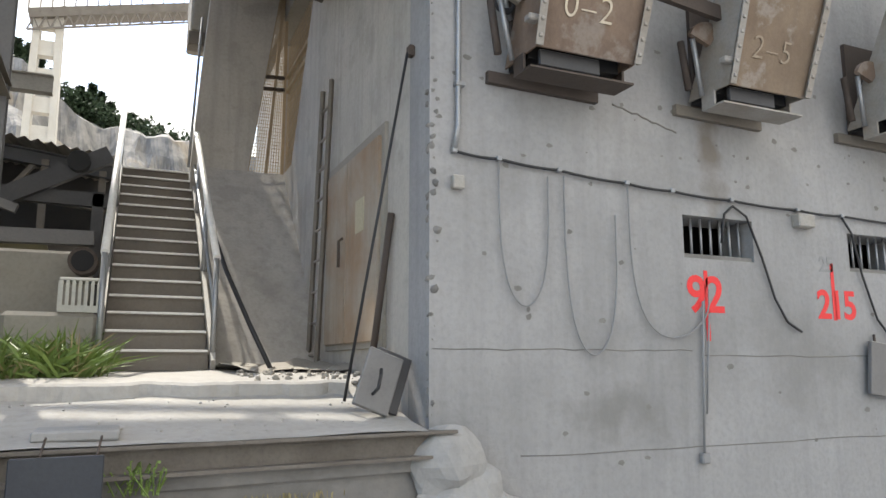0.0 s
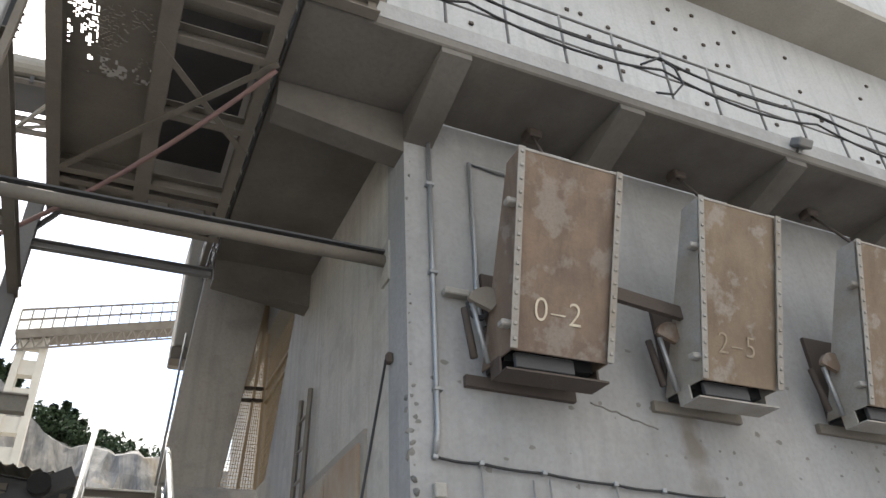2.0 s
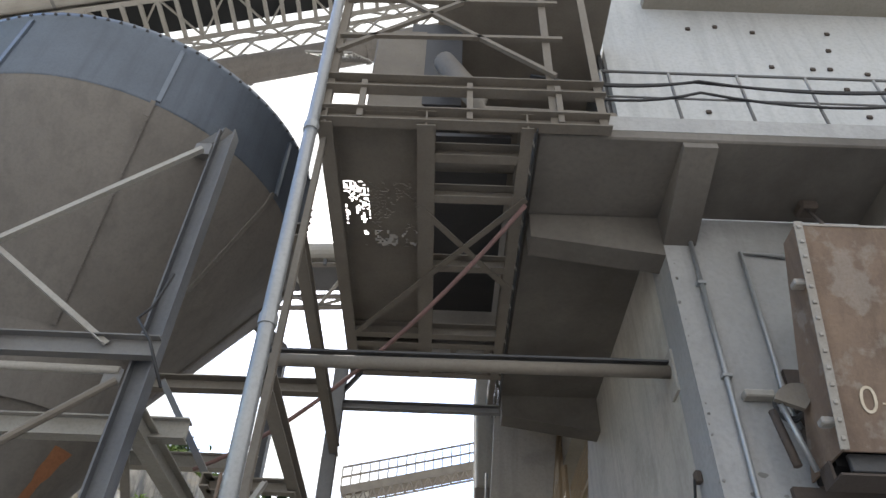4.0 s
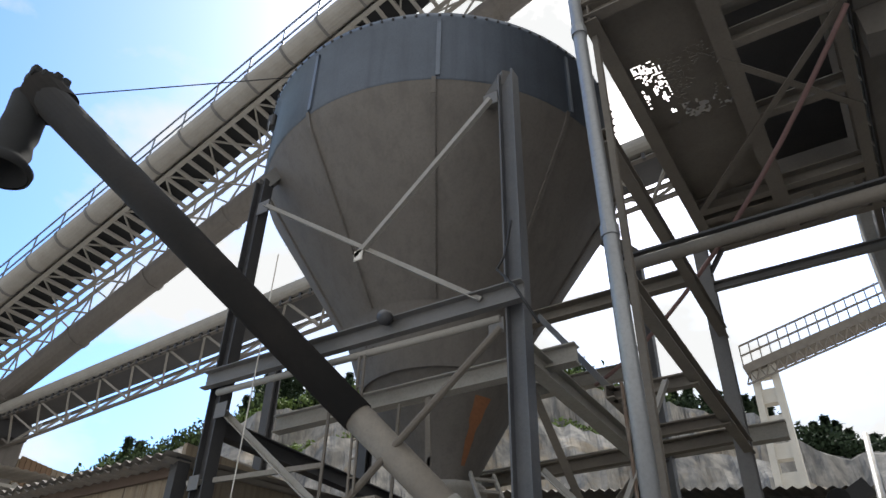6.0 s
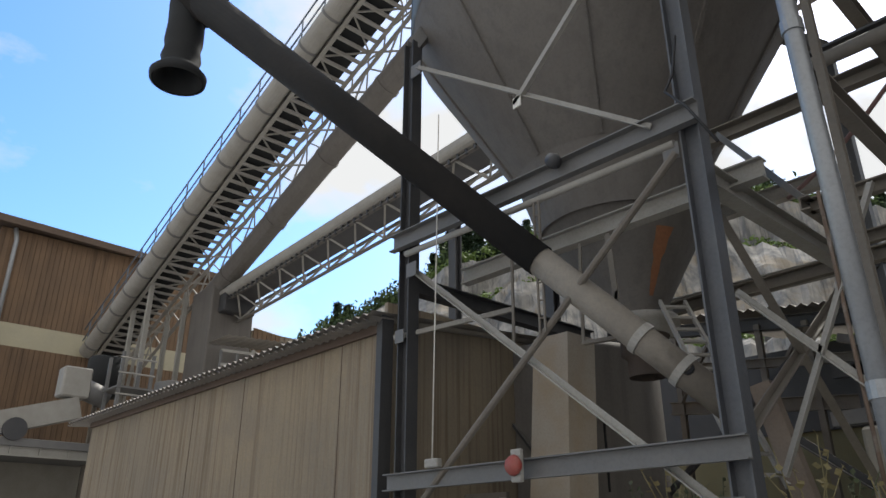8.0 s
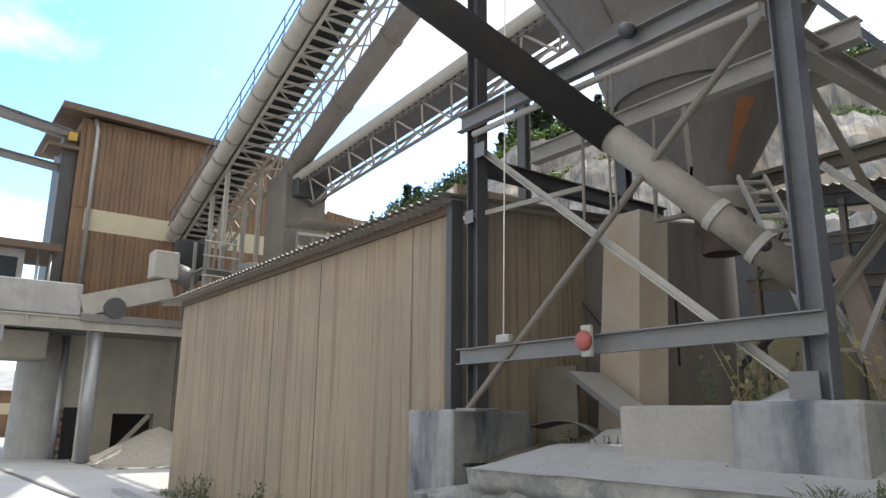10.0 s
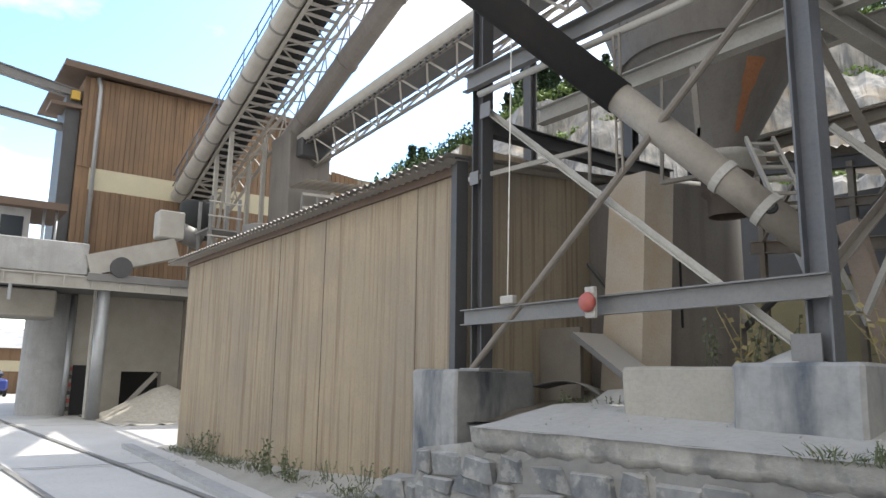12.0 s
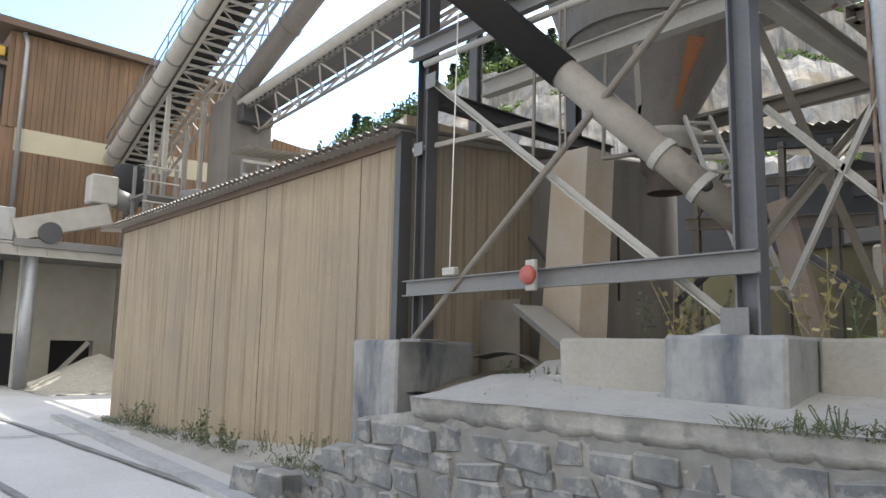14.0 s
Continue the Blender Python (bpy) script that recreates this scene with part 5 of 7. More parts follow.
# ---- concrete footings ----
def block(name, label, lo, hi, mat, seed=0):
    bm = bmesh.new()
    add_box(bm, lo, hi, None, 0.025)
    bmesh.ops.subdivide_edges(bm, edges=bm.edges[:], cuts=4, use_grid_fill=True)
    for v in bm.verts:
        v.co += Vector((0.012, 0.012, 0.012)) * noise.noise(v.co * 4 + Vector((seed, 0, 0)))
    ob = part(name, bm, mat)
    return tagged(ob, label, "concrete block", "concrete footings")


block("footing_block", "dark-stained concrete footing under the dark post", (-6.82, 4.62, 0.2), (-6.02, 5.75, 1.66), CONCRETE_BLUE, 1)
block("footing_block", "pale concrete upstand between the footings", (-3.9, 4.68, 1.0), (-2.86, 5.3, 1.69), CONCRETE_WARM, 2)
block("footing_block", "dark-stained concrete footing under the grey post", (-2.86, 4.56, 1.0), (-2.0, 5.4, 1.71), CONCRETE_BLUE, 3)
block("footing_block", "dusty concrete upstand behind the footing", (-1.99, 5.0, 1.0), (-1.05, 5.5, 1.70), CONCRETE_WARM, 4)
block("footing_block", "rear concrete footing of the silo tower", (-6.3, 8.2, 0.2), (-5.5, 9.1, 1.65), CONCRETE_WARM, 5)
block("footing_block", "rear concrete footing beside the passage", (-2.8, 8.2, 0.2), (-0.9, 9.1, 1.65), CONCRETE_WARM, 6)

# ---- things under the silo ----
under = thing("under_silo_tank", "dusty beige curved tank wall under the silo", "tank")
part("shell", lathe([(1.25, 1.0), (1.25, 3.95), (1.2, 4.05), (0.3, 4.2)], (-6.35, 8.2), 48), SILO_PAINT, under)
part("brace", beam((-7.14, 6.92, 4.0), (-5.7, 6.92, 2.4), rect(0.05, 0.03)), STEEL_DARK, under)
part("brace", beam((-6.37, 6.85, 3.2), (-7.18, 6.85, 2.05), rect(0.06, 0.03)), STEEL_DUST, under)
part("sheet_panel", box((-6.2, 6.0, 1.3), (-5.57, 6.05, 2.15)), STEEL_DUST, under)
chute = thing("wooden_chute", "pale sheet chute standing slanted under the silo", "chute")
bm = bmesh.new()
foot_, head_ = ((-5.62, 6.35), (-5.05, 6.35), (-5.05, 6.85), (-5.62, 6.85)), ((-5.38, 6.35), (-4.88, 6.35), (-4.88, 6.85), (-5.38, 6.85))
lo_, hi_ = [bm.verts.new((u, v, 1.2)) for u, v in foot_], [bm.verts.new((u, v, 3.85)) for u, v in head_]
for i in range(4):
    bm.faces.new((lo_[i], lo_[(i + 1) % 4], hi_[(i + 1) % 4], hi_[i]))
bm.faces.new(hi_)
part("box", bm, surface("pale_chute_sheet", (0.40, 0.36, 0.31), (0.34, 0.24, 0.13), rough=0.8, stain=1.5, amount=0.6), chute)
part("ramp", beam((-5.46, 6.0, 2.05), (-4.6, 6.0, 1.5), rect(0.5, 0.06)), STEEL_GREY, chute)
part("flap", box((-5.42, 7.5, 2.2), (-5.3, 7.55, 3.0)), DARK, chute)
ladder = thing("access_ladder", "pale steel access ladder under the silo hopper", "ladder")
a, b = Vector((-3.83, 6.6, 4.0)), Vector((-2.5, 5.25, 2.0))
side = Vector((0.17, 0.2, 0.0))
for o in (Vector((0, 0, 0)), side):
    part("rail", beam(a + o, b + o, rect(0.03, 0.05)), STEEL_PALE, ladder)
for i in range(12):
    p = a.lerp(b, (i + 0.5) / 12)
    part("rung", beam(p, p + side, rect(0.05, 0.025)), STEEL_PALE, ladder)
rear = thing("open_shed", "open shed with corrugated roof behind the silo", "shed")


def eave(x, dz=0.0, y=11.0):
    return Vector((x, y, 5.2 - 0.126 * (x + 6.2) + dz))


OLIVE = surface("olive_sheet", (0.20, 0.18, 0.10), (0.14, 0.12, 0.07), rough=0.8, bump=0.1)
part("roof", corrugated(eave(-6.4, 0.0, 10.8), (1, 0, -0.126), (0, 1, 0.12), 6.15, 5.0, 0.16, 0.05), SHEET_ROOF, rear)
part("eave_beam", beam(eave(-6.4, -0.2), eave(-0.3, -0.2), i_section(0.14, 0.2)), STEEL_DARK, rear)
part("rail_beam", beam(eave(-6.4, -0.85), eave(-0.3, -0.7), i_section(0.12, 0.14)), STEEL_DUST, rear)
part("rail_beam", beam(eave(-6.4, -1.5), eave(-0.3, -1.3), i_section(0.12, 0.2)), STEEL_DUST, rear)
part("back_wall", box((-13, 14.5, 0), (-0.3, 14.6, 3.6)), OLIVE, rear)
# dark sheet standing in for the shaded gap under the roof
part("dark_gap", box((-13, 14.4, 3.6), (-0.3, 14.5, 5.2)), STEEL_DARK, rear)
part("end_wall", box((-0.36, 11.2, 0), (-0.3, 14.5, 4.3)), STEEL_DARK, rear)
for i in range(9):
    x = -6.2 + i * 0.72
    part("post", beam((x, 11.0, 1.0), eave(x, -0.2), l_section(0.09), up=(0, 1, 0)), STEEL_DUST, rear)
for i in range(4):
    x = -6.2 + i * 1.4
    part("brace", beam(eave(x, -1.4, 10.95), eave(x + 0.7, -0.3, 10.95), l_section(0.08)), STEEL_DUST, rear)
post = thing("slanted_prop", "rusty slanted steel prop beside the footing", "prop")
part("prop", beam((-2.18, 5.5, 1.65), (-2.42, 5.5, 2.75), u_section(0.1, 0.16)), surface("brown_prop", (0.22, 0.17, 0.13), rough=0.8), post)
pipe = thing("red_standpipe", "thin red-brown standpipe on the platform", "pipe")
part("pipe", tube([(-1.62, 5.2, 1.3), (-1.64, 5.2, 4.0)], 0.015), RUST, pipe)

# soil and dust heap between the footings
heap = thing("soil_heap", "grey soil and dust between the concrete footings", "soil", kind="structure")
bm = bmesh.new()
add_grid(bm, [-6.1 + 0.15 * i for i in range(33)], [4.75 + 0.2 * i for i in range(35)], lambda x, y: 1.1 + 0.3 * min(1, max(0, (y - 4.8) / 1.5)) + 0.07 * noise.noise((x * 1.7, y * 1.7, 5)) + 0.12 * max(0, noise.noise((x * 0.8, y * 0.8, 9))))
part("soil", bm, EARTH, heap)
scrap = thing("bent_sheet", "bent dark sheet metal scrap on the soil", "scrap")
bm = bmesh.new()
add_grid(bm, [0.12 * i for i in range(8)], [0.12 * i for i in range(4)], lambda x, y: 0.18 * math.sin(x * 3.2) - 0.25 * y)
bmesh.ops.transform(bm, matrix=pose(-5.75, 5.45, 1.5, 10, 15, 20), verts=bm.verts)
r = bmesh.ops.solidify(bm, geom=bm.faces[:], thickness=0.012)
part("sheet", bm, STEEL_DARK, scrap)

# ---- inclined conveyor ----
def conv1(x, y, dz=0.0):
    return Vector((x, y, 1.6 + 9.0 * 1.506 + 0.387 * (x + 17.7) + dz))


X0, X1 = -32.7, 4.0
conveyor = thing("inclined_conveyor", "inclined belt conveyor gallery with walkway and lattice", "conveyor")
part("cover", beam(conv1(X0, 9.85, 0.1), conv1(X1, 9.85, 0.1), [(0.5 * math.cos(a * math.pi / 12), 0.5 * math.sin(a * math.pi / 12)) for a in range(13)]), STEEL_PALE, conveyor)
k = 24
for i in range(k):
    x = X0 + (X1 - X0) * (i + 0.5) / k
    part("cover_band", beam(conv1(x, 9.85, 0.1), conv1(x + 0.1, 9.85, 0.1), [(0.53 * math.cos(a * math.pi / 12), 0.53 * math.sin(a * math.pi / 12)) for a in range(13)]), STEEL_GREY, conveyor)
part("side_tube", beam(conv1(X0, 9.18, 0.0), conv1(X1, 9.18, 0.0), ring(0.33, 20)), STEEL_PALE, conveyor)
for i in range(30):
    x = X0 + (X1 - X0) * (i + 0.5) / 30
    part("tube_strap", beam(conv1(x, 9.18, 0.0), conv1(x + 0.07, 9.18, 0.0), ring(0.36, 20)), STEEL_GREY, conveyor)
for dz in (0.55, 1.05):
    part("rail", beam(conv1(X0, 8.92, dz - 0.1), conv1(X1, 8.92, dz - 0.1), ring(0.03, 6)), STEEL_BLUE, conveyor)
for i in range(30):
    x = X0 + (X1 - X0) * (i + 0.5) / 30
    part("rail_post", beam(conv1(x, 8.92, -0.1), conv1(x, 8.92, 0.95), ring(0.025, 6), up=(0, 1, 0)), STEEL_BLUE, conveyor)
part("belt", beam(conv1(X0, 10.1, -0.15), conv1(X1, 10.1, -0.15), rect(0.9, 0.06)), RUBBER, conveyor)
for yy, dz in ((9.5, -0.3), (10.75, -0.3), (11.3, 0.15), (11.3, -0.75)):
    part("chord", beam(conv1(X0, yy, dz), conv1(X1, yy, dz), l_section(0.14, 0.03)), STEEL_PALE, conveyor)
for i in range(88):
    x = X0 + (X1 - X0) * i / 88
    part("roller", beam(conv1(x, 9.5, -0.33), conv1(x, 10.75, -0.33), rect(0.1, 0.09)), STEEL_PALE, conveyor)
bm = bmesh.new()
n = 44
for i in range(n):
    xa, xb = X0 + (X1 - X0) * i / n, X0 + (X1 - X0) * (i + 1) / n
    if i % 2:
        xa, xb = xb, xa
    add_prism(bm, rect(0.05, 0.05), conv1(xa, 10.75, -0.3), conv1(xb, 11.3, 0.15))
    add_prism(bm, rect(0.05, 0.05), conv1(xa, 11.3, 0.15), conv1(xb, 11.3, -0.75))
    add_prism(bm, rect(0.05, 0.05), conv1(xb, 10.75, -0.3), conv1(xa, 11.3, -0.75))
    add_prism(bm, rect(0.05, 0.05), conv1(xa, 9.5, -0.3), conv1(xb, 10.75, -0.3))
tagged(part("lattice", bm, STEEL_PALE, conveyor, "welded lattice of thin steel bars"), kind="stuff")
part("duct", beam(conv1(-26.2, 11.6, -1.0), conv1(6, 11.6, -1.0), ring(0.40, 18)), SILO_PAINT, conveyor)
for i in range(9):
    x = -25 + i * 3.2
    part("duct_collar", beam(conv1(x, 11.6, -1.0), conv1(x + 0.12, 11.6, -1.0), ring(0.44, 18)), SILO_PAINT, conveyor)
for x in (-29.0, -27.4):
    part("leg", beam((x, 9.6, 4.6), conv1(x, 9.6, -0.3), l_section(0.16, 0.03), up=(0, 1, 0)), STEEL_PALE, conveyor)
    part("leg", beam((x, 11.0, 4.6), conv1(x, 11.0, -0.3), l_section(0.16, 0.03), up=(0, 1, 0)), STEEL_PALE, conveyor)
part("leg_brace", beam((-29, 9.6, 5.0), conv1(-27.4, 9.6, -0.6), l_section(0.12, 0.03)), STEEL_PALE, conveyor)

foot_tank = thing("dark_drum", "dark steel drum beside the conveyor foot", "drum")
part("drum", lathe([(0.01, 6.69), (0.62, 6.69), (0.62, 8.0), (0.55, 8.1), (0.01, 8.14)], (-28.0, 8.6), 24), RUBBER, foot_tank)
for s in (-1, 1):
    part("leg", beam((-28.0 + s * 0.45, 8.6, 0.0), (-28.0 + s * 0.45, 8.6, 6.7), l_section(0.14, 0.02), up=(0, 1, 0)), STEEL_DUST, foot_tank)

# ---- level conveyor ----
def conv2(x, y, dz=0.0):
    return Vector((x, y, 10.7 + 0.062 * (x + 25.5) + dz))


level = thing("level_conveyor", "long belt conveyor gallery on a lattice", "conveyor")
part("cover", beam(conv2(-25.8, 12.2, 0.1), conv2(4, 12.2, 0.1), [(0.45 * math.cos(a * math.pi / 10), 0.45 * math.sin(a * math.pi / 10)) for a in range(11)]), STEEL_PALE, level)
part("side_tube", beam(conv2(-25.8, 11.7, -0.02), conv2(4, 11.7, -0.02), ring(0.22, 16)), STEEL_PALE, level)
part("belt", beam(conv2(-25.8, 12.2, -0.25), conv2(4, 12.2, -0.25), rect(0.9, 0.1)), STEEL_DARK, level)
for yy, dz in ((11.7, -0.3), (12.8, -0.3), (12.3, -1.0)):
    part("chord", beam(conv2(-25.8, yy, dz), conv2(4, yy, dz), l_section(0.13, 0.03)), SILO_PAINT, level)
bm = bmesh.new()
n = 40
for i in range(n):
    xa, xb = -25.8 + 29.8 * i / n, -25.8 + 29.8 * (i + 1) / n
    if i % 2:
        xa, xb = xb, xa
    add_prism(bm, rect(0.06, 0.06), conv2(xa, 11.7, -0.3), conv2(xb, 12.3, -1.0))
    add_prism(bm, rect(0.06, 0.06), conv2(xa, 12.8, -0.3), conv2(xb, 12.3, -1.0))
tagged(part("lattice", bm, STEEL_PALE, level), kind="stuff")
for i in range(90):
    x = -25.8 + 29.8 * i / 90
    part("roller_bracket", beam(conv2(x, 11.66, -0.32), conv2(x + 0.07, 11.66, -0.32), rect(0.07, 0.16)), STEEL_DARK, level)
for dz in (0.6, 0.9):
    part("rail", beam(conv2(-25.8, 12.7, dz), conv2(4, 12.7, dz), ring(0.025, 6)), STEEL_DARK, level)
for i in range(22):
    x = -25.8 + 29.8 * i / 22
    part("rail_post", beam(conv2(x, 12.7, -0.2), conv2(x, 12.7, 0.9), ring(0.02, 5), up=(0, 1, 0)), STEEL_DARK, level)
part("leg", beam((-13.0, 12.3, 0), conv2(-13.0, 12.3, -0.9), i_section(0.25, 0.25, 0.04), up=(0, 1, 0)), STEEL_DARK, level)
# transfer house where the two meet
transfer = thing("transfer_house", "dusty boarded transfer house between the conveyors", "building")
part("chute", box((-27.2, 11.2, 7.4), (-25.4, 13.0, 11.0), 0.05), SILO_PAINT, transfer)
part("dark_hood", box((-25.42, 11.5, 9.9), (-24.9, 12.8, 10.9), 0.04), STEEL_DARK, transfer)
for i in range(12):
    part("board", box((-25.4, 13.05 + i * 0.2, 4.5), (-25.36, 13.23 + i * 0.2, 9.6 - 0.02 * i)), SHEET_BEIGE if i > 5 else WOOD_BROWN, transfer)
part("wall", box((-29, 13.0, 0), (-25.41, 15.4, 9.5)), SHEET_BEIGE, transfer)
part("gutter", tube([(-25.3, 15.2, 9.2), (-25.0, 17.5, 9.1)], 0.12), ZINC, transfer)
part("brace", beam((-25.3, 13.0, 8.6), (-25.2, 15.2, 7.4), rect(0.2, 0.2)), STEEL_PALE, transfer)
bridge = thing("lattice_walkway", "dusty lattice walkway bridge behind the shed", "walkway")
part("deck", beam((-24.0, 11.0, 7.0), (-24.0, 19.5, 7.4), rect(0.9, 0.1)), STEEL_PALE, bridge)
for dz in (0.5, 1.0, -0.6):
    part("chord", beam((-23.6, 11.0, 7.0 + dz), (-23.6, 19.5, 7.4 + dz), rect(0.1, 0.1)), STEEL_PALE, bridge)
for i in range(15):
    yy = 11.0 + i * 0.6
    part("post", beam((-23.6, yy, 6.4 + 0.028 * i), (-23.6, yy, 8.0 + 0.028 * i), rect(0.08, 0.08), up=(1, 0, 0)), STEEL_GREY, bridge)
part("roof", corrugated((-23.3, 11.0, 8.5), (0, 1, 0.06), (-1, 0, 0), 8.5, 1.6, 0.3, 0.05), SHEET_ROOF, bridge)
part("pier", beam((-24, 12, 0), (-24, 12, 7), rect(0.3, 0.3), up=(0, 1, 0)), STEEL_PALE, bridge)
part("pier", beam((-24, 18.5, 0), (-24, 18.5, 7.3), rect(0.3, 0.3), up=(0, 1, 0)), STEEL_PALE, bridge)
vent = thing("roof_hood", "small grey roof hood far behind the shed roof", "roof hood")
part("hood", box((-19.6, 16.6, 0), (-18.6, 17.6, 9.2), 0.03), SILO_PAINT, vent)
part("cap", box((-19.7, 16.4, 9.2), (-18.5, 17.8, 9.35)), SILO_PAINT, vent)

# ---- brown clad building ----
XB = -33.0
brown = thing("brown_clad_building", "tall building clad in brown boards with a cream band", "building")
part("core", box((-40, 5.0, 0.0), (XB - 0.06, 14.5, 14.0)), WOOD_BROWN, brown)
part("cream_band", box((XB - 0.06, 5.5, 9.15), (XB - 0.01, 14.5, 10.1)), CREAM, brown)
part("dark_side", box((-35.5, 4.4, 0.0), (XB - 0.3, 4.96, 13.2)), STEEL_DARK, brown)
part("roof", beam((XB + 0.5, 4.1, 14.3), (XB + 0.5, 15, 14.0), [(0, 0), (0, 0.14), (-8, 0.14), (-8, 0)]), TILE_ROOF, brown)
part("verge", beam((XB + 0.52, 4.1, 14.33), (XB + 0.52, 15, 14.03), rect(0.06, 0.3)), TILE_ROOF, brown)
part("downpipe", tube([(XB + 0.15, 5.5, 14.1), (XB + 0.15, 5.62, 13.6), (XB + 0.15, 5.62, 5.8)], 0.09, 10), ZINC, brown)
for i in range(46):
    yy = 5.0 + 0.205 * i
    part("board", box((XB - 0.06, yy, 10.1), (XB - 0.012 + 0.012 * (i % 2), yy + 0.19, 14.1)), WOOD_BROWN, brown)
for i in range(46):
    yy = 5.0 + 0.205 * i
    part("board", box((XB - 0.06, yy, 5.2), (XB - 0.012 + 0.012 * (i % 2), yy + 0.19, 9.15)), WOOD_BROWN, brown)
for x, z in ((-33.4, 13.4), (-34.6, 13.7), (-33.8, 11.9)):
    part("crane_beam", beam((x, 5.2, z - 0.1), (x + 0.3, 1.2 if z > 13 else -0.5, z + (0.4 if z > 13 else 0.35)), i_section(0.2, 0.34, 0.05)), STEEL_GREY, brown)
part("yellow_box", box((-33.5, 4.55, 13.0), (-33.1, 4.9, 13.4), 0.02), surface("yellow_paint", (0.45, 0.28, 0.04), rough=0.6), brown)
part("awning", box((-34.5, 3.8, 12.6), (-33, 5.0, 12.75)), TILE_ROOF, brown)

# ---- bunker and deck ----
bunker = thing("concrete_bunker", "round concrete bunker with a dark opening under the deck", "building")
bm = bmesh.new()
for a, b, lo, hi in ((4.9, 6.6, 0, 4.3), (6.6, 8.05, 1.55, 4.3), (8.05, 14, 0, 4.3)):
    add_box(bm, (-29.5, a, lo), (-29.0, b, hi))
part("wall", bm, CONCRETE_WARM, bunker)
part("pillar", lathe([(1.0, 0), (0.95, 4.3)], (-30.2, 4.4), 28), CONCRETE, bunker)
# black panels paint in the unlit inside and the doorway below
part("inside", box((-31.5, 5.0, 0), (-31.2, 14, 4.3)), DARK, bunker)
part("prop", beam((-29.1, 6.75, 0.2), (-29.1, 7.9, 1.5), rect(0.15, 0.15)), STEEL_PALE, bunker)
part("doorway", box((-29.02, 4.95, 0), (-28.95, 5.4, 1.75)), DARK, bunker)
for i in range(6):
    part("warning_stripe", box((-28.98, 4.82, 0.15 + i * 0.28), (-28.93, 4.94, 0.29 + i * 0.28)), RED_FADED if i % 2 else STEEL_DARK, bunker)
part("pipe", tube([(-28.9, 4.75, 4.2), (-28.85, 4.75, 1.6), (-28.85, 4.7, 0)], 0.1, 10), ZINC, bunker)
deck = thing("loading_deck", "grey loading deck with a pale parapet on steel posts", "deck")
part("deck", box((-33, 1.9, 4.3), (-26.1, 8.6, 4.5)), STEEL_GREY, deck)
part("edge_beam", beam((-26.05, 1.8, 4.42), (-26.05, 8.6, 4.42), i_section(0.2, 0.42, 0.05)), STEEL_PALE, deck)
part("parapet", box((-26.3, 1.85, 4.66), (-26.05, 4.6, 5.72), 0.03), CONCRETE, deck)
part("parapet", box((-33, 1.8, 4.66), (-26.3, 1.95, 5.72), 0.03), CONCRETE, deck)
for i in range(8):
    part("stiffener", box((-26.16, 2.2 + i * 0.85, 4.24), (-25.96, 2.26 + i * 0.85, 4.6)), STEEL_PALE, deck)
part("post", tube([(-26.2, 5.2, 0), (-26.2, 5.2, 4.25)], 0.2, 16), ZINC, deck)
part("post", beam((-26.9, 5.25, 0), (-26.9, 5.25, 4.3), rect(0.4, 0.4), up=(0, 1, 0)), STEEL_PALE, deck)
part("cantilever", box((-29.5, 0.4, 3.3), (-27.5, 4.0, 4.25), 0.05), CONCRETE_WARM, deck)
part("hook", box((-26.1, 2.4, 3.7), (-26.0, 2.5, 4.25), 0.01), ZINC, deck)
mach = thing("deck_machine", "dusty pale screening machine on the deck", "machine")
part("hopper", beam((-26.4, 4.6, 5.0), (-26.4, 7.4, 5.9), rect(0.9, 0.7)), STEEL_PALE, mach)
part("motor", box((-26.6, 6.7, 6.2), (-25.9, 7.6, 7.2), 0.05), STEEL_PALE, mach)
part("drum", tube([(-26.3, 7.4, 6.6), (-26.3, 8.3, 6.3)], 0.35, 14), STEEL_GREY, mach)
part("wheel", beam((-26.0, 5.6, 5.0), (-25.8, 5.6, 5.0), ring(0.35, 18)), STEEL_DARK, mach)
part("base", box((-26.7, 4.6, 4.5), (-25.9, 8.4, 4.75), 0.01), STEEL_GREY, mach)
cab = thing("control_cabin", "small pale control cabin with a flat roof", "cabin")
part("wall", box((-31.5, 1.9, 4.5), (-29, 3.1, 7.2)), CONCRETE, cab)
part("window", box((-29.02, 2.2, 6.0), (-28.97, 2.9, 6.9)), GLASS, cab)
part("roof", box((-32, 1.0, 7.2), (-28.5, 4.2, 7.45)), TILE_ROOF, cab)
for yy in (3.5, 3.9):
    part("post", tube([(-28.8, yy, 4.5), (-28.8, yy, 7.2)], 0.05), ZINC, cab)
stair_t = thing("stair_tower", "open steel stair tower at the conveyor foot", "stair tower")
for x in (-25.6, -24.4):
    for yy in (8.0, 9.0):
        part("post", beam((x, yy, 3.6), (x, yy, 7.6), l_section(0.1, 0.02), up=(0, 1, 0)), STEEL_GREY, stair_t)
for z in (3.7, 5.2, 6.4):
    part("landing", box((-25.7, 7.9, z), (-24.3, 9.1, z + 0.06)), STEEL_GREY, stair_t)
    for dz in (0.5, 1.0):
        part("rail", beam((-24.35, 7.9, z + dz), (-24.35, 9.1, z + dz), ring(0.03, 6)), STEEL_PALE, stair_t)
part("flight", beam((-24.6, 8.0, 3.7), (-24.6, 9.0, 5.2), rect(0.5, 0.08)), STEEL_GREY, stair_t)
part("tank", lathe([(0.6, 5.0), (0.62, 5.05), (0.62, 6.9), (0.3, 7.0)], (-25.2, 10.1), 24), STEEL_DARK, stair_t)
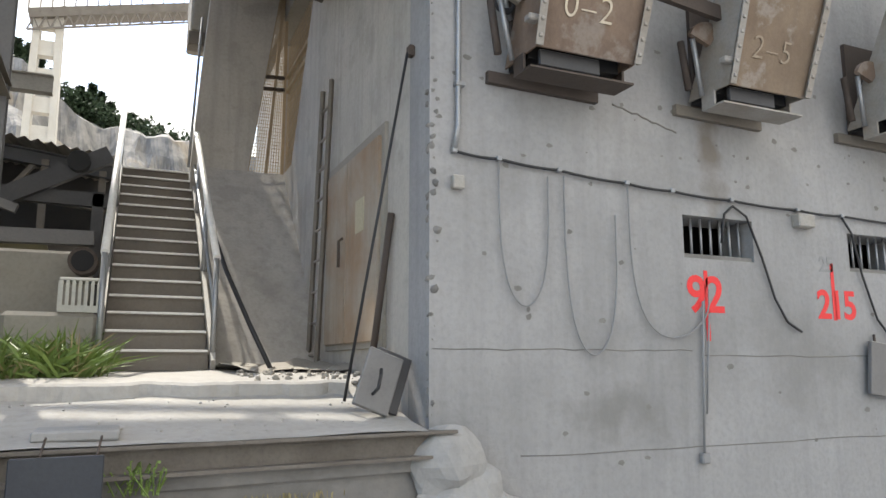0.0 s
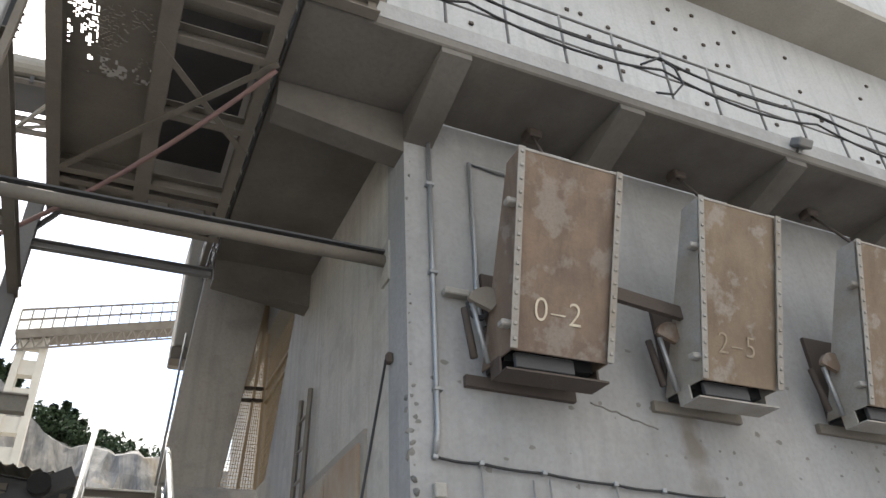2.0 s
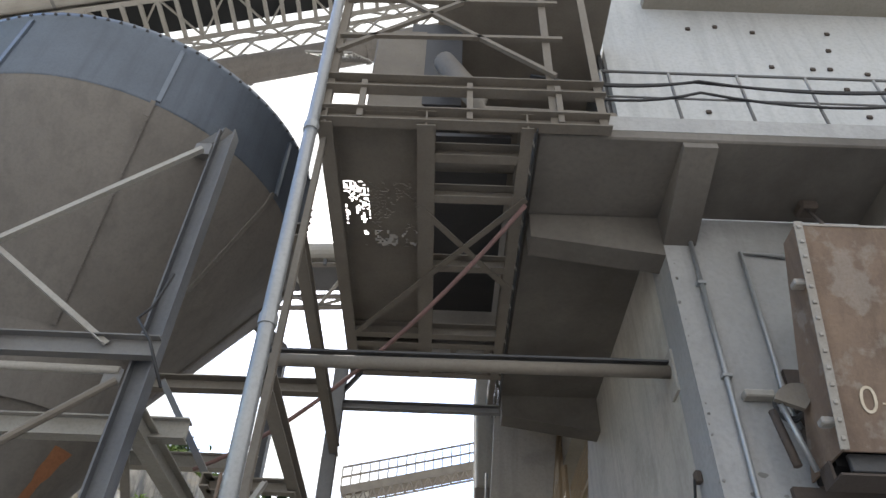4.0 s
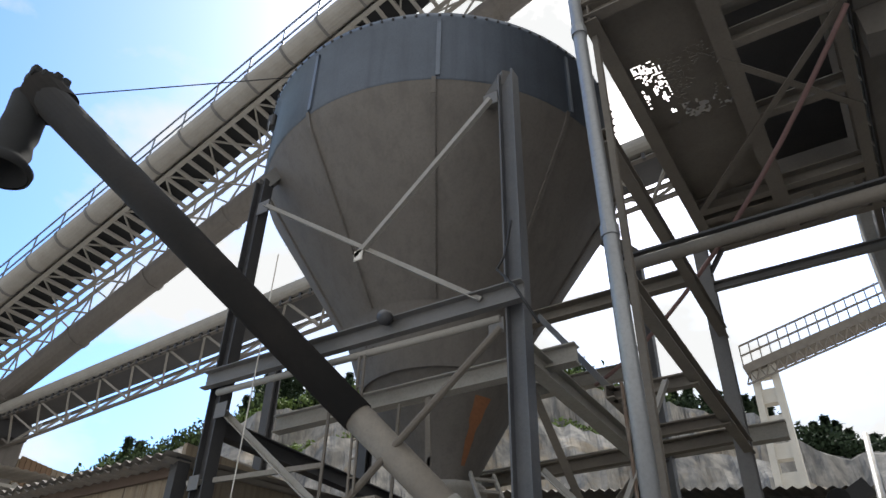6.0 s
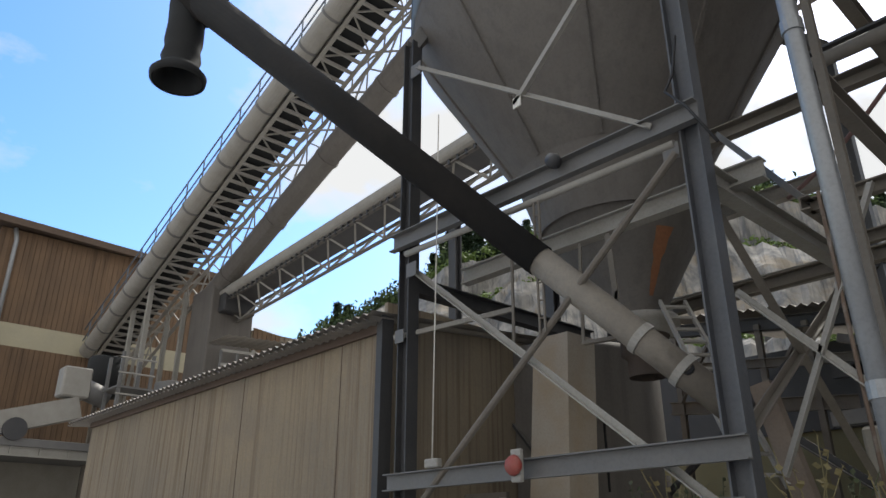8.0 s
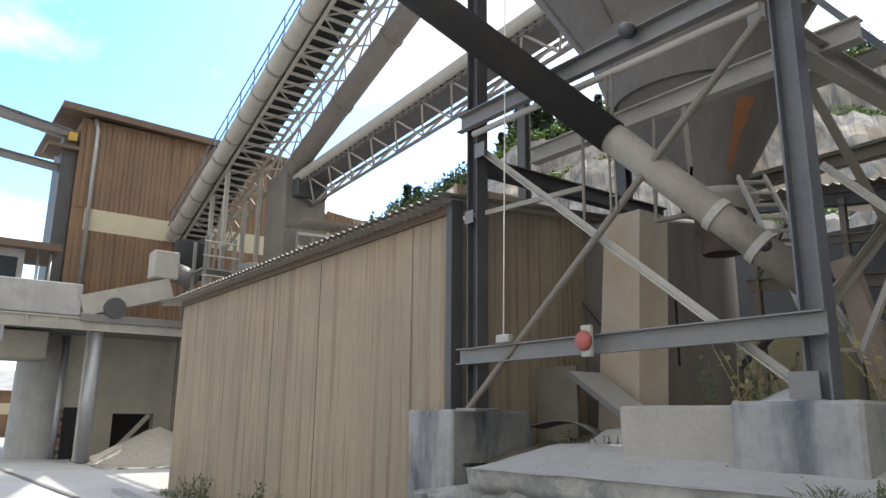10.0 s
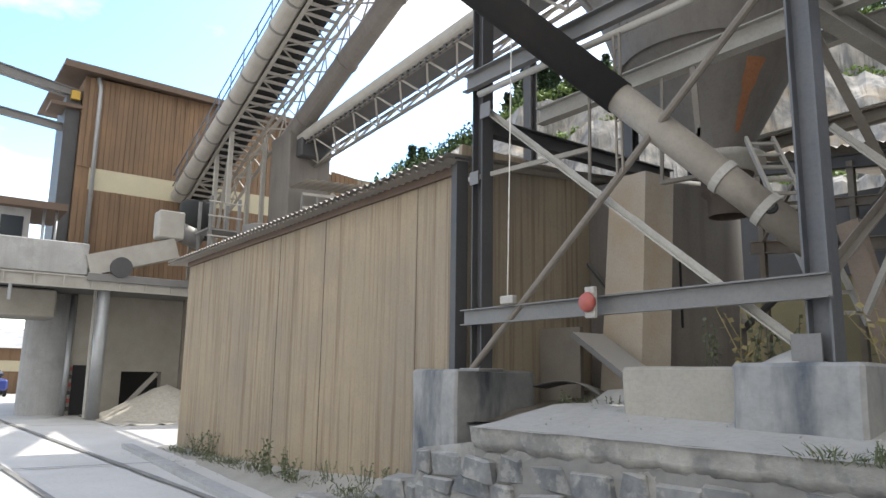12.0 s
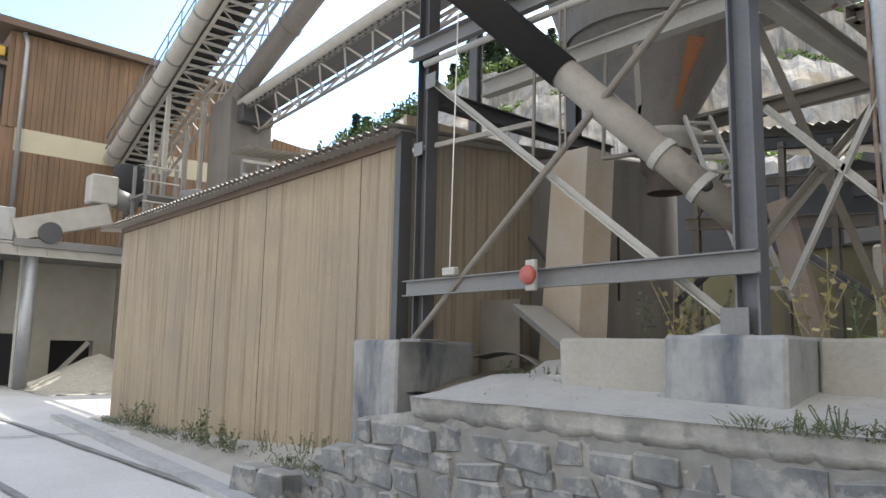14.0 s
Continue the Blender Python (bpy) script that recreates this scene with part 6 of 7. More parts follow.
part("support", beam((-25.0, 8.5, 0), (-25.0, 8.5, 3.7), rect(0.3, 0.3), up=(0, 1, 0)), STEEL_GREY, stair_t)
part("support", beam((-25.2, 10.1, 0), (-25.2, 10.1, 5.0), rect(0.3, 0.3), up=(0, 1, 0)), STEEL_GREY, stair_t)
far = thing("far_hall", "low brown hall with a pale roof far down the road", "building")
part("wall", box((-62, 3.3, 0), (-55, 9.0, 2.9)), WOOD_BROWN, far)
part("band", box((-55.02, 3.3, 1.4), (-54.95, 9.0, 2.1)), CREAM, far)
part("roof", beam((-54.5, 2.8, 2.9), (-54.5, 9.4, 2.9), [(0, 0), (-8, 1.6), (-8, 0)]), CONCRETE, far)
car = thing("parked_car", "small dark blue car parked far down the road", "car")
part("body", box((-51.8, 3.3, 0.35), (-48.2, 5.0, 1.0), 0.12), BLUE_PAINT, car)
part("cabin", box((-51.2, 3.45, 0.98), (-49.2, 4.85, 1.5), 0.2), GLASS, car)
for x in (-51, -49):
    for yy in (3.35, 4.95):
        part("wheel", beam((x, yy - 0.08, 0.32), (x, yy + 0.08, 0.32), ring(0.32, 16)), RUBBER, car)

# gravel heap
heap = thing("gravel_heap", "pale gravel heap spilling before the bunker", "gravel heap", kind="stuff")
bm = bmesh.new()
add_grid(bm, [-28.6 + 0.22 * i for i in range(26)], [5.2 + 0.22 * i for i in range(26)], lambda x, y: 1.15 * max(-0.02, 1 - math.hypot((x + 26.6) / 2.1, (y - 7.6) / 2.3)) + 0.05 * noise.noise((x * 4, y * 4, 0)) + 0.02)
part("gravel", bm, GRAVEL, heap)

# ---- gantry behind the stairs ----
gan = thing("concrete_gantry", "pale gantry column with openings and a lattice arm", "gantry")
gx, gy = -4.5, 40.0
bm = bmesh.new()
for u in (-0.62, 0.42):
    add_prism(bm, rect(0.34, 0.8), (gx + u * 1.3, gy, 6), (gx + u * 0.95, gy, 19.4), up=(0, 1, 0))
for i in range(9):
    add_box(bm, (gx - 0.62, gy - 0.3, 6.5 + i * 1.5), (gx + 0.45, gy + 0.3, 7.3 + i * 1.5))
bmesh.ops.recalc_face_normals(bm, faces=bm.faces)
part("column", bm, surface("pale_gantry", (0.55, 0.52, 0.46), (0.42, 0.39, 0.34), bump=0.1), gan)
part("deck", beam((gx - 1, gy, 19.0), (8, gy, 22.3), rect(1.2, 0.5)), STEEL_DUST, gan)
for dz in (0.8, 1.4, -0.9):
    part("chord", beam((gx - 1, gy - 0.6, 19.0 + dz), (8, gy - 0.6, 22.3 + dz), rect(0.09, 0.09)), STEEL_DUST, gan)
bm = bmesh.new()
for i in range(26):
    xa = gx - 1 + i * 0.52
    za = 19.0 + (xa - gx + 1) * 3.5 / 13.5
    add_prism(bm, rect(0.07, 0.07), (xa, gy - 0.6, za - 0.9), (xa + 0.26, gy - 0.6, za - 0.2))
    add_prism(bm, rect(0.07, 0.07), (xa + 0.26, gy - 0.6, za - 0.2), (xa + 0.52, gy - 0.6, za - 0.8))
    add_prism(bm, rect(0.06, 0.06), (xa, gy - 0.6, za), (xa, gy - 0.6, za + 1.4), up=(0, 1, 0))
tagged(part("lattice", bm, STEEL_DUST, gan), kind="stuff")

# ---- bank, sheds and clutter left of the stairs ----
bank = thing("rear_bank", "dusty earth bank behind and beside the stairs", "earth bank", kind="structure")
bm = bmesh.new()
add_grid(bm, [-8 + 0.4 * i for i in range(24)], [7.2 + 0.4 * i for i in range(26)], lambda x, y: (1.3 + 0.1 * noise.noise((x, y, 2))) if (y < 10.5 or x < -0.3) else 1.3 + min(2.75, (y - 10.4) * 4.0) + 0.1 * noise.noise((x, y, 2)))
part("soil", bm, CONCRETE_WARM, bank)
lean = thing("old_conveyor_frame", "dark rusty conveyor frame beams beside the stairs", "steel frame")
part("beam", beam((-3.2, 9.3, 3.55), (-0.3, 9.3, 3.5), rect(0.12, 0.16)), STEEL_DARK, lean)
part("beam", beam((-2.6, 9.2, 2.75), (-0.3, 9.2, 4.05), rect(0.12, 0.2)), STEEL_DARK, lean)
part("beam", beam((-3.0, 9.1, 3.9), (-1.2, 9.1, 3.3), rect(0.1, 0.1)), STEEL_GREY, lean)
part("beam", beam((-3.2, 9.0, 2.95), (-0.4, 9.0, 3.0), rect(0.14, 0.16)), STEEL_GREY, lean)
part("hopper_side", beam((-2.2, 9.6, 2.6), (-0.9, 9.6, 2.9), rect(0.1, 0.5)), OLIVE, lean)
for x in (-2.9, -1.5, -0.4):
    part("post", beam((x, 9.3, 1.2), (x, 9.3, 3.6), rect(0.12, 0.12), up=(0, 1, 0)), STEEL_DARK, lean)
part("wheel", beam((-0.62, 9.0, 3.9), (-0.62, 9.15, 3.9), ring(0.12, 16)), RUBBER, lean)
wallb = thing("low_concrete_wall", "low pale concrete wall beside the stairs", "wall")
part("wall", box((-2.6, 7.95, 1.2), (-0.35, 8.2, 2.7), 0.03), CONCRETE_WARM, wallb)
part("block", box((-1.0, 7.15, 1.2), (-0.24, 7.75, 2.05), 0.04), CONCRETE_WARM, wallb)
dr = thing("drain_pipe", "short rusty drain pipe poking from the wall", "pipe")
part("pipe", beam((-0.42, 7.55, 2.56), (-0.42, 8.0, 2.58), ring(0.13, 18)), RUST_DARK, dr)
# black disc paints the dark inside of the pipe
part("bore", beam((-0.42, 7.54, 2.56), (-0.42, 7.6, 2.56), ring(0.1, 18)), DARK, dr)
crate = thing("plastic_crate", "upturned pale plastic crate by the stairs", "crate")
cm = surface("pale_plastic", (0.5, 0.49, 0.44), rough=0.5, bump=0)
cx, cy, cz = -0.40, 7.3, 2.07
part("top", box((cx - 0.17, cy - 0.13, cz + 0.26), (cx + 0.17, cy + 0.13, cz + 0.29), 0.008), cm, crate)
for i in range(7):
    x = cx - 0.15 + i * 0.05
    part("slat", box((x - 0.014, cy - 0.14, cz), (x + 0.014, cy - 0.125, cz + 0.26)), cm, crate)
for s in (-1, 1):
    part("side", box((cx + s * 0.165 - 0.01, cy - 0.13, cz), (cx + s * 0.165 + 0.01, cy + 0.13, cz + 0.26)), cm, crate)
part("band", box((cx - 0.17, cy - 0.145, cz - 0.02), (cx + 0.17, cy - 0.12, cz + 0.04)), cm, crate)

# ---- ledge face, rail, tank sheet ----
COPING = surface("worn_coping", (0.33, 0.315, 0.285), (0.13, 0.128, 0.122), stain=3.2, amount=0.9, bump=0.7, grain=16, spots=(0.12, 0.12, 0.12), spot_amount=0.6, spot_size=5.0)
face = thing("ledge_wall", "rough stained concrete retaining wall under the platform", "retaining wall", kind="structure")
bm = bmesh.new()
xs = [-4.85 + 0.05 * i for i in range(139)]
zs = [0.0, 0.15, 0.3, 0.45, 0.6, 0.75, 0.9, 1.03]
vs = [[bm.verts.new((x, ledge_y(x) + 0.1 + 0.03 * noise.noise((x * 3, z * 4, 1)) - 0.04 * max(0, noise.noise((x * 1.2, z * 1.6, 8))), z)) for x in xs] for z in zs]
for j in range(len(zs) - 1):
    for i in range(len(xs) - 1):
        bm.faces.new((vs[j][i], vs[j][i + 1], vs[j + 1][i + 1], vs[j + 1][i])).smooth = True
part("face", bm, CONCRETE_DARK, face)
bm = bmesh.new()
vs = []
for x in [v for v in xs if v < -1.25]:
    yy = ledge_y(x)
    w = 0.02 * noise.noise((x * 4, 0, 3)) + 0.016 * noise.noise((x * 15, 0, 5))
    vs.append([bm.verts.new(p) for p in ((x, yy + 0.15, 1.02 + w), (x, yy + 0.09 + w, 1.0 + 1.5 * w), (x, yy + 0.05 + w, 1.06 + w), (x, yy + 0.035 + 1.2 * w, 1.14 + 0.6 * w), (x, yy + 0.03, LEDGE_TOP + 0.004), (x, yy + 0.35, LEDGE_TOP + 0.006))])
for a, b in zip(vs, vs[1:]):
    for i in range(5):
        bm.faces.new((a[i], b[i], b[i + 1], a[i + 1])).smooth = i not in (2, 3)
part("coping", bm, COPING, face, "grey concrete coping with a worn edge")
part("end", box((2.03, 4.45, 0), (2.06, 4.62, LEDGE_TOP)), CONCRETE_DARK, face)
STEEL_RUSTY = surface("dusty_rusty_rail", (0.11, 0.095, 0.08), (0.2, 0.18, 0.155), rough=0.85, stain=3, amount=0.6, bump=0.3)
rail = thing("edge_rail", "dusty steel rail set along the platform edge", "rail")
a, b = Vector((-1.25, ledge_y(-1.25) + 0.03, LEDGE_TOP - 0.09)), Vector((2.0, ledge_y(2.0) + 0.03, LEDGE_TOP - 0.09))
part("rail", beam(a, b, u_section(0.10, 0.17, 0.02)), STEEL_RUSTY, rail)
part("footing", beam(a - Vector((0, -0.16, 0.13)), b - Vector((0, -0.16, 0.13)), rect(0.26, 0.07)), CONCRETE_DARK, rail)
tank = thing("black_sheet", "dark blue-black sheet standing before the ledge", "sheet")
b = box((-0.47, 3.98, 0.2), (-0.06, 4.02, 1.16), 0.006)
part("sheet", b, surface("blue_black_sheet", (0.02, 0.024, 0.032), (0.04, 0.045, 0.05), rough=0.5, bump=0.1), tank)
part("support", box((-0.4, 4.02, 0), (-0.34, 4.1, 0.9)), RUST_DARK, tank)
part("support", box((-0.1, 4.02, 0), (-0.04, 4.1, 0.9)), RUST_DARK, tank)
for x in (-0.3, -0.05):
    part("wire", tube([(x - 0.05, 3.99, 1.12), (x - 0.03, 4.12, 1.24)], 0.006), RUST_DARK, tank)
slabp = thing("loose_paver", "loose pale paving slab lying on the platform edge", "paver")
part("slab", box((-0.42, ledge_y(-0.2) + 0.1, LEDGE_TOP + 0.02), (0.0, ledge_y(0) + 0.42, LEDGE_TOP + 0.075), 0.01), CONCRETE, slabp)
stepb = thing("broken_step", "broken concrete step across the platform", "step")
bm = bmesh.new()
step_x = [-1.0 + 0.05 * i for i in range(52)]
prev = None
for x in step_x:
    n1, n2 = noise.noise((x * 3.1, 1.0, 4.0)), noise.noise((x * 11.0, 2.0, 4.0))
    y, top = 5.30 + 0.05 * n1 + 0.02 * n2, 1.475 + 0.012 * n1 + 0.008 * n2
    now = [bm.verts.new(p) for p in ((x, y, 1.2), (x, y + 0.02 * n2, 1.34), (x, y + 0.015, top - 0.02), (x, y + 0.05, top), (x, 5.72, top))]
    if prev:
        for k in range(4):
            bm.faces.new((prev[k], now[k], now[k + 1], prev[k + 1]))
    prev = now
part("step", bm, DUST, stepb)

# ---- cliff and hillside ----
def hill_height(az):
    return float(np.interp(az, [60, 80, 88, 92, 95, 98.6, 102, 107, 112, 118, 128, 136, 142, 150, 158, 166], [34, 36, 38, 40, 43, 47, 50, 53, 58, 57, 55, 50, 42, 30, 16, 4]))


bm = bmesh.new()
azs = [60 + 0.5 * i for i in range(213)]
prof = [(0.0, 62, 0.0), (0.12, 74, 0.25), (0.2, 80, 0.4), (0.26, 86, 0.43), (0.5, 92, 0.62), (0.66, 96, 0.72), (0.7, 102, 0.74), (0.9, 106, 0.92), (1.0, 116, 1.0), (1.0, 140, 1.08), (1.0, 200, 1.15)]
vs = []
for az in azs:
    row = []
    a = radians(az)
    h = hill_height(az) + 2.0 * noise.noise((az * 0.25, 0, 0)) + 0.8 * noise.noise((az * 0.9, 3, 0))
    for f, d, z in prof:
        dd = d * 1.08 + 5.0 * noise.noise((az * 0.22, f * 4, 1)) + 1.6 * noise.noise((az * 1.1, f * 9, 4))
        row.append(bm.verts.new((dd * math.cos(a), dd * math.sin(a), max(-0.1, z * h) + (0.8 * noise.noise((az * 0.8, f * 7, 2)) if f > 0 else -0.5))))
    vs.append(row)
for p, q in zip(vs, vs[1:]):
    for j in range(len(prof) - 1):
        bm.faces.new((p[j], p[j + 1], q[j + 1], q[j]))
bmesh.ops.subdivide_edges(bm, edges=bm.edges[:], cuts=1, use_grid_fill=True)
for v in bm.verts:
    v.co += v.co.normalized() * (2.6 * noise.noise(Vector((v.co.x * 0.3, v.co.y * 0.3, v.co.z * 0.06))) + 1.7 * noise.noise(v.co * 0.5))
for f in bm.faces:
    f.smooth = False
cliff = tagged(part("backdrop_cliff", bm, CLIFF), "grey and ochre quarry cliff rising behind the plant", "cliff", kind="structure")


def leaf_clump(bm, c, r, rr_, n, size, flat=1.0):
    """Many small leaf cards scattered through a ball-like clump with an uneven outline."""
    for _ in range(n):
        d = Vector((rr_.gauss(0, 1), rr_.gauss(0, 1), rr_.gauss(0, 1))).normalized() * r * rr_.uniform(0.45, 1.08)
        d.z *= flat
        p = Vector(c) + d
        u = Vector((rr_.gauss(0, 1), rr_.gauss(0, 1), rr_.gauss(0, 1))).normalized() * size * rr_.uniform(0.6, 1.4)
        w = u.cross(Vector((rr_.gauss(0, 1), rr_.gauss(0, 1), rr_.gauss(0, 1)))).normalized() * size * rr_.uniform(0.3, 0.7)
        bm.faces.new([bm.verts.new(p + u), bm.verts.new(p + w), bm.verts.new(p - u), bm.verts.new(p - w)])


# scrub and woods on the terraces and the crest
rw = random.Random(12)
woods = thing("crest_woods", "dense green woods along the cliff top", "woods", kind="stuff")
bm = bmesh.new()
bm_dark = bmesh.new()
for i in range(980):
    az = rw.uniform(84, 152)
    a = radians(az)
    d = 1.08 * rw.uniform(113, 138)
    h = hill_height(az) * np.interp(d / 1.08, [106, 116, 140, 200], [0.92, 1.0, 1.08, 1.15])
    r = rw.uniform(1.3, 2.6)
    leaf_clump(bm_dark if az < 104 or i % 4 == 0 else bm, (d * math.cos(a), d * math.sin(a), h + rw.uniform(0.2, 2.6 if az < 104 else 5.5) * (0.4 + 0.6 * abs(noise.noise((az * 0.5, 0, 0))) * 2)), r, rw, 46, 0.45)
part("foliage", bm, WOODS, woods)
part("dark_foliage", bm_dark, CONIFER, woods)
scrub = thing("terrace_scrub", "bright green scrub on the cliff ledges", "scrub", kind="stuff")
bm = bmesh.new()
for i in range(420):
    az = rw.uniform(105, 140)
    a = radians(az)
    f, d = rw.choice([(0.41, 84), (0.43, 86), (0.73, 101), (0.74, 102), (0.98, 112), (0.98, 113)])
    r = rw.uniform(0.5, 1.3)
    dd = 1.08 * d - rw.uniform(0, 2)
    leaf_clump(bm, (dd * math.cos(a), dd * math.sin(a), hill_height(az) * f + 0.3), r, rw, 22, 0.4)
part("foliage", bm, LEAF, scrub)


def conifer(az, d, h, group="conifers on the ridge"):
    t = thing("conifer", "dark conifer tree standing on the quarry ridge", "tree", group)
    a = radians(az)
    base = Vector((d * math.cos(a), d * math.sin(a), hill_height(az) * float(np.interp(d / 1.08, [106, 116, 140, 200], [0.92, 1.0, 1.08, 1.15])) - 0.8))
    bm = bmesh.new()
    add_prism(bm, ring(0.12, 6), base, base + Vector((0, 0, h * 0.85)), up=(0, 1, 0))
    part("trunk", bm, BARK, t)
    bm = bmesh.new()
    for k in range(int(h * 34)):
        z = rw.uniform(0.12, 1.0)
        r = (1.05 - z) * h * 0.3 * rw.uniform(0.7, 1.15)
        th = rw.uniform(0, 2 * math.pi)
        root = base + Vector((0, 0, z * h))
        end = root + Vector((r * math.cos(th), r * math.sin(th), -0.25 * r))
        for s in range(5):
            p = root.lerp(end, (s + 1) / 5)
            w = 0.42 * (1.2 - s / 6)
            u = Vector((rw.gauss(0, w), rw.gauss(0, w), rw.gauss(0, w * 0.5)))
            v = Vector((rw.gauss(0, w), rw.gauss(0, w), -w * 0.8))
            bm.faces.new([bm.verts.new(p + u), bm.verts.new(p + v), bm.verts.new(p - u * 0.8)])
    part("crown", bm, CONIFER, t)


for az, d, h in ((98.4, 126, 6), (97.6, 128, 7), (96.9, 126, 5), (94.2, 126, 4.5), (93.4, 128, 6.5), (92.8, 126, 5.5), (92.1, 127, 5), (90.6, 128, 4.5), (89.8, 126, 3.5), (88.6, 127, 3.8), (87.6, 126, 3), (100.2, 127, 6), (101.3, 128, 5), (102.5, 126, 6.5), (103.6, 127, 5),
                 (136.2, 128, 9), (137.0, 130, 11), (137.6, 127, 8), (134.6, 126, 9), (135.4, 129, 10), (133.4, 128, 8), (138.4, 128, 7), (145.5, 130, 7), (146.3, 128, 8), (132.0, 127, 8), (130.4, 128, 7)):
    conifer(az, d, h)

# ---- weeds and grass ----
def tuft(bm, c, n, h, rr_, lean=0.5, width=0.012):
    for _ in range(n):
        p = Vector(c) + Vector((rr_.gauss(0, 0.05), rr_.gauss(0, 0.05), 0))
        d = Vector((rr_.gauss(0, lean), rr_.gauss(0, lean), 1)).normalized()
        k = h * rr_.uniform(0.5, 1.2)
        s = d.cross(Vector((rr_.gauss(0, 1), rr_.gauss(0, 1), 0.2))).normalized() * width
        m = p + d * k * 0.55
        e = p + d * k + Vector((d.x, d.y, -0.3)) * k * 0.3
        vs = [bm.verts.new(q) for q in (p - s * 0.6, p + s * 0.6, m + s, m - s, e)]
        bm.faces.new((vs[0], vs[1], vs[2], vs[3]))
        bm.faces.new((vs[3], vs[2], vs[4]))


rg = random.Random(21)
grass = thing("tall_grass", "bright green tall grass beside the stairs", "grass", kind="stuff")
bm = bmesh.new()
for i in range(330):
    x, y = rg.uniform(-1.9, -0.22), rg.uniform(5.9, 7.1)
    tuft(bm, (x, y, platform_z(x, y) - 0.02), 9, rg.uniform(0.18, 0.46), rg, 0.9, 0.012)
part("blades", bm, LEAF, grass)
dry = thing("dry_grass", "dry straw grass along the ledge and footings", "grass", kind="stuff")
bm = bmesh.new()
for i in range(60):
    x = rg.uniform(-1.4, 1.2)
    tuft(bm, (x, ledge_y(x) + 0.02, 0.86), 4, -0.12, rg, 0.4, 0.005)
for i in range(120):
    x, y = rg.uniform(-1.9, -0.25), rg.uniform(5.7, 7.0)
    tuft(bm, (x, y, platform_z(x, y)), 4, rg.uniform(0.12, 0.5), rg, 0.9, 0.006)
part("blades", bm, LEAF_DRY, dry)


def weed(c, h, n, label, rr_, name="weed", mat=None):
    t = thing(name, label, "weed", "weeds")
    bm = bmesh.new()
    for _ in range(n):
        p = Vector(c) + Vector((rr_.gauss(0, 0.05), rr_.gauss(0, 0.04), 0))
        e = p + Vector((rr_.gauss(0, 0.25) * h, rr_.gauss(0, 0.2) * h, h * rr_.uniform(0.5, 1.0)))
        add_prism(bm, ring(0.004, 4), p, e, up=(0, 1, 0))
        for k in range(6):
            q = p.lerp(e, (k + 1) / 6)
            u = Vector((rr_.gauss(0, 1), rr_.gauss(0, 1), rr_.gauss(0, 0.6))).normalized() * h * 0.11
            w = u.cross(Vector((rr_.gauss(0, 1), rr_.gauss(0, 1), 1))).normalized() * h * 0.05
            bm.faces.new([bm.verts.new(q), bm.verts.new(q + u * 0.5 + w), bm.verts.new(q + u), bm.verts.new(q + u * 0.5 - w)])
    tagged(part("foliage", bm, mat or LEAF, t), kind="stuff")


for x, y, z, h, n in ((-14.0, 4.62, 0.08, 0.55, 12), (-13.2, 4.6, 0.1, 0.6, 12), (-11.0, 4.5, 0.12, 0.35, 8), (-10.2, 4.4, 0.15, 0.7, 14), (-9.6, 4.45, 0.16, 0.55, 12), (-9.2, 4.35, 0.16, 0.4, 10), (-8.2, 4.35, 0.3, 0.35, 8), (-7.4, 4.4, 0.35, 0.35, 10), (-7.0, 4.45, 0.38, 0.3, 10)):
    weed((x, y, z), h * 0.75, n, "dusty green weed at the foot of the shed", rg, mat=LEAF_DUSTY)
for x, y, z, h, n in ((-5.0, 5.25, 1.2, 0.28, 16), (-4.75, 5.15, 1.2, 0.22, 14), (-4.45, 5.2, 1.2, 0.25, 14), (-4.15, 5.2, 1.2, 0.25, 12)):
    weed((x, y, z), h, n, "low green weed on the soil between footings", rg, mat=LEAF_DUSTY)
for x, y, z, h, n in ((-3.3, 5.0, 1.68, 0.42, 5), (-3.1, 5.05, 1.68, 0.5, 6), (-2.9, 5.0, 1.68, 0.4, 5), (-2.7, 5.0, 1.7, 0.35, 5), (-2.55, 5.1, 1.7, 0.4, 5), (-2.1, 5.2, 1.7, 0.6, 6), (-1.8, 5.25, 1.7, 0.4, 5), (-1.6, 5.2, 1.7, 0.35, 6)):
    weed((x, y, z), h, n, "thin flowering weed on top of the footing", rg, mat=LEAF_DRY if n == 6 else LEAF_DUSTY)
for x, h in ((0.08, 0.2), (0.14, 0.16), (-1.3, 0.12), (-1.55, 0.15), (-1.75, 0.12)):
    weed((x, ledge_y(x) + 0.0, 0.92 if x > -1 else 1.18), h, 10, "small green weed growing from the ledge", rg, mat=LEAF_DUSTY if x < -1 else LEAF)

tuft_strip = thing("ledge_grass", "dark green grass and moss along the stone ledge", "grass", kind="stuff")
bm = bmesh.new()
for i in range(150):
    x = rg.uniform(-2.1, -1.3) if i % 3 else rg.uniform(-7.2, -6.2)
    tuft(bm, (x, ledge_y(max(x, -4.85)) + rg.uniform(0.03, 0.22), LEDGE_TOP - 0.02 if x > -3 else 0.3 + 0.1 * rg.random()), 6, rg.uniform(0.04, 0.12), rg, 0.7, 0.005)
for i in range(170):
    x = rg.uniform(-15.5, -6.9)
    tuft(bm, (x, 4.8 - rg.uniform(0.0, 0.3), 0.03 + 0.3 * ((x + 16.2) / 10) ** 2 * rg.random()), 6, rg.uniform(0.05, 0.22), rg, 0.7, 0.006)
part("blades", bm, LEAF_DUSTY, tuft_strip)

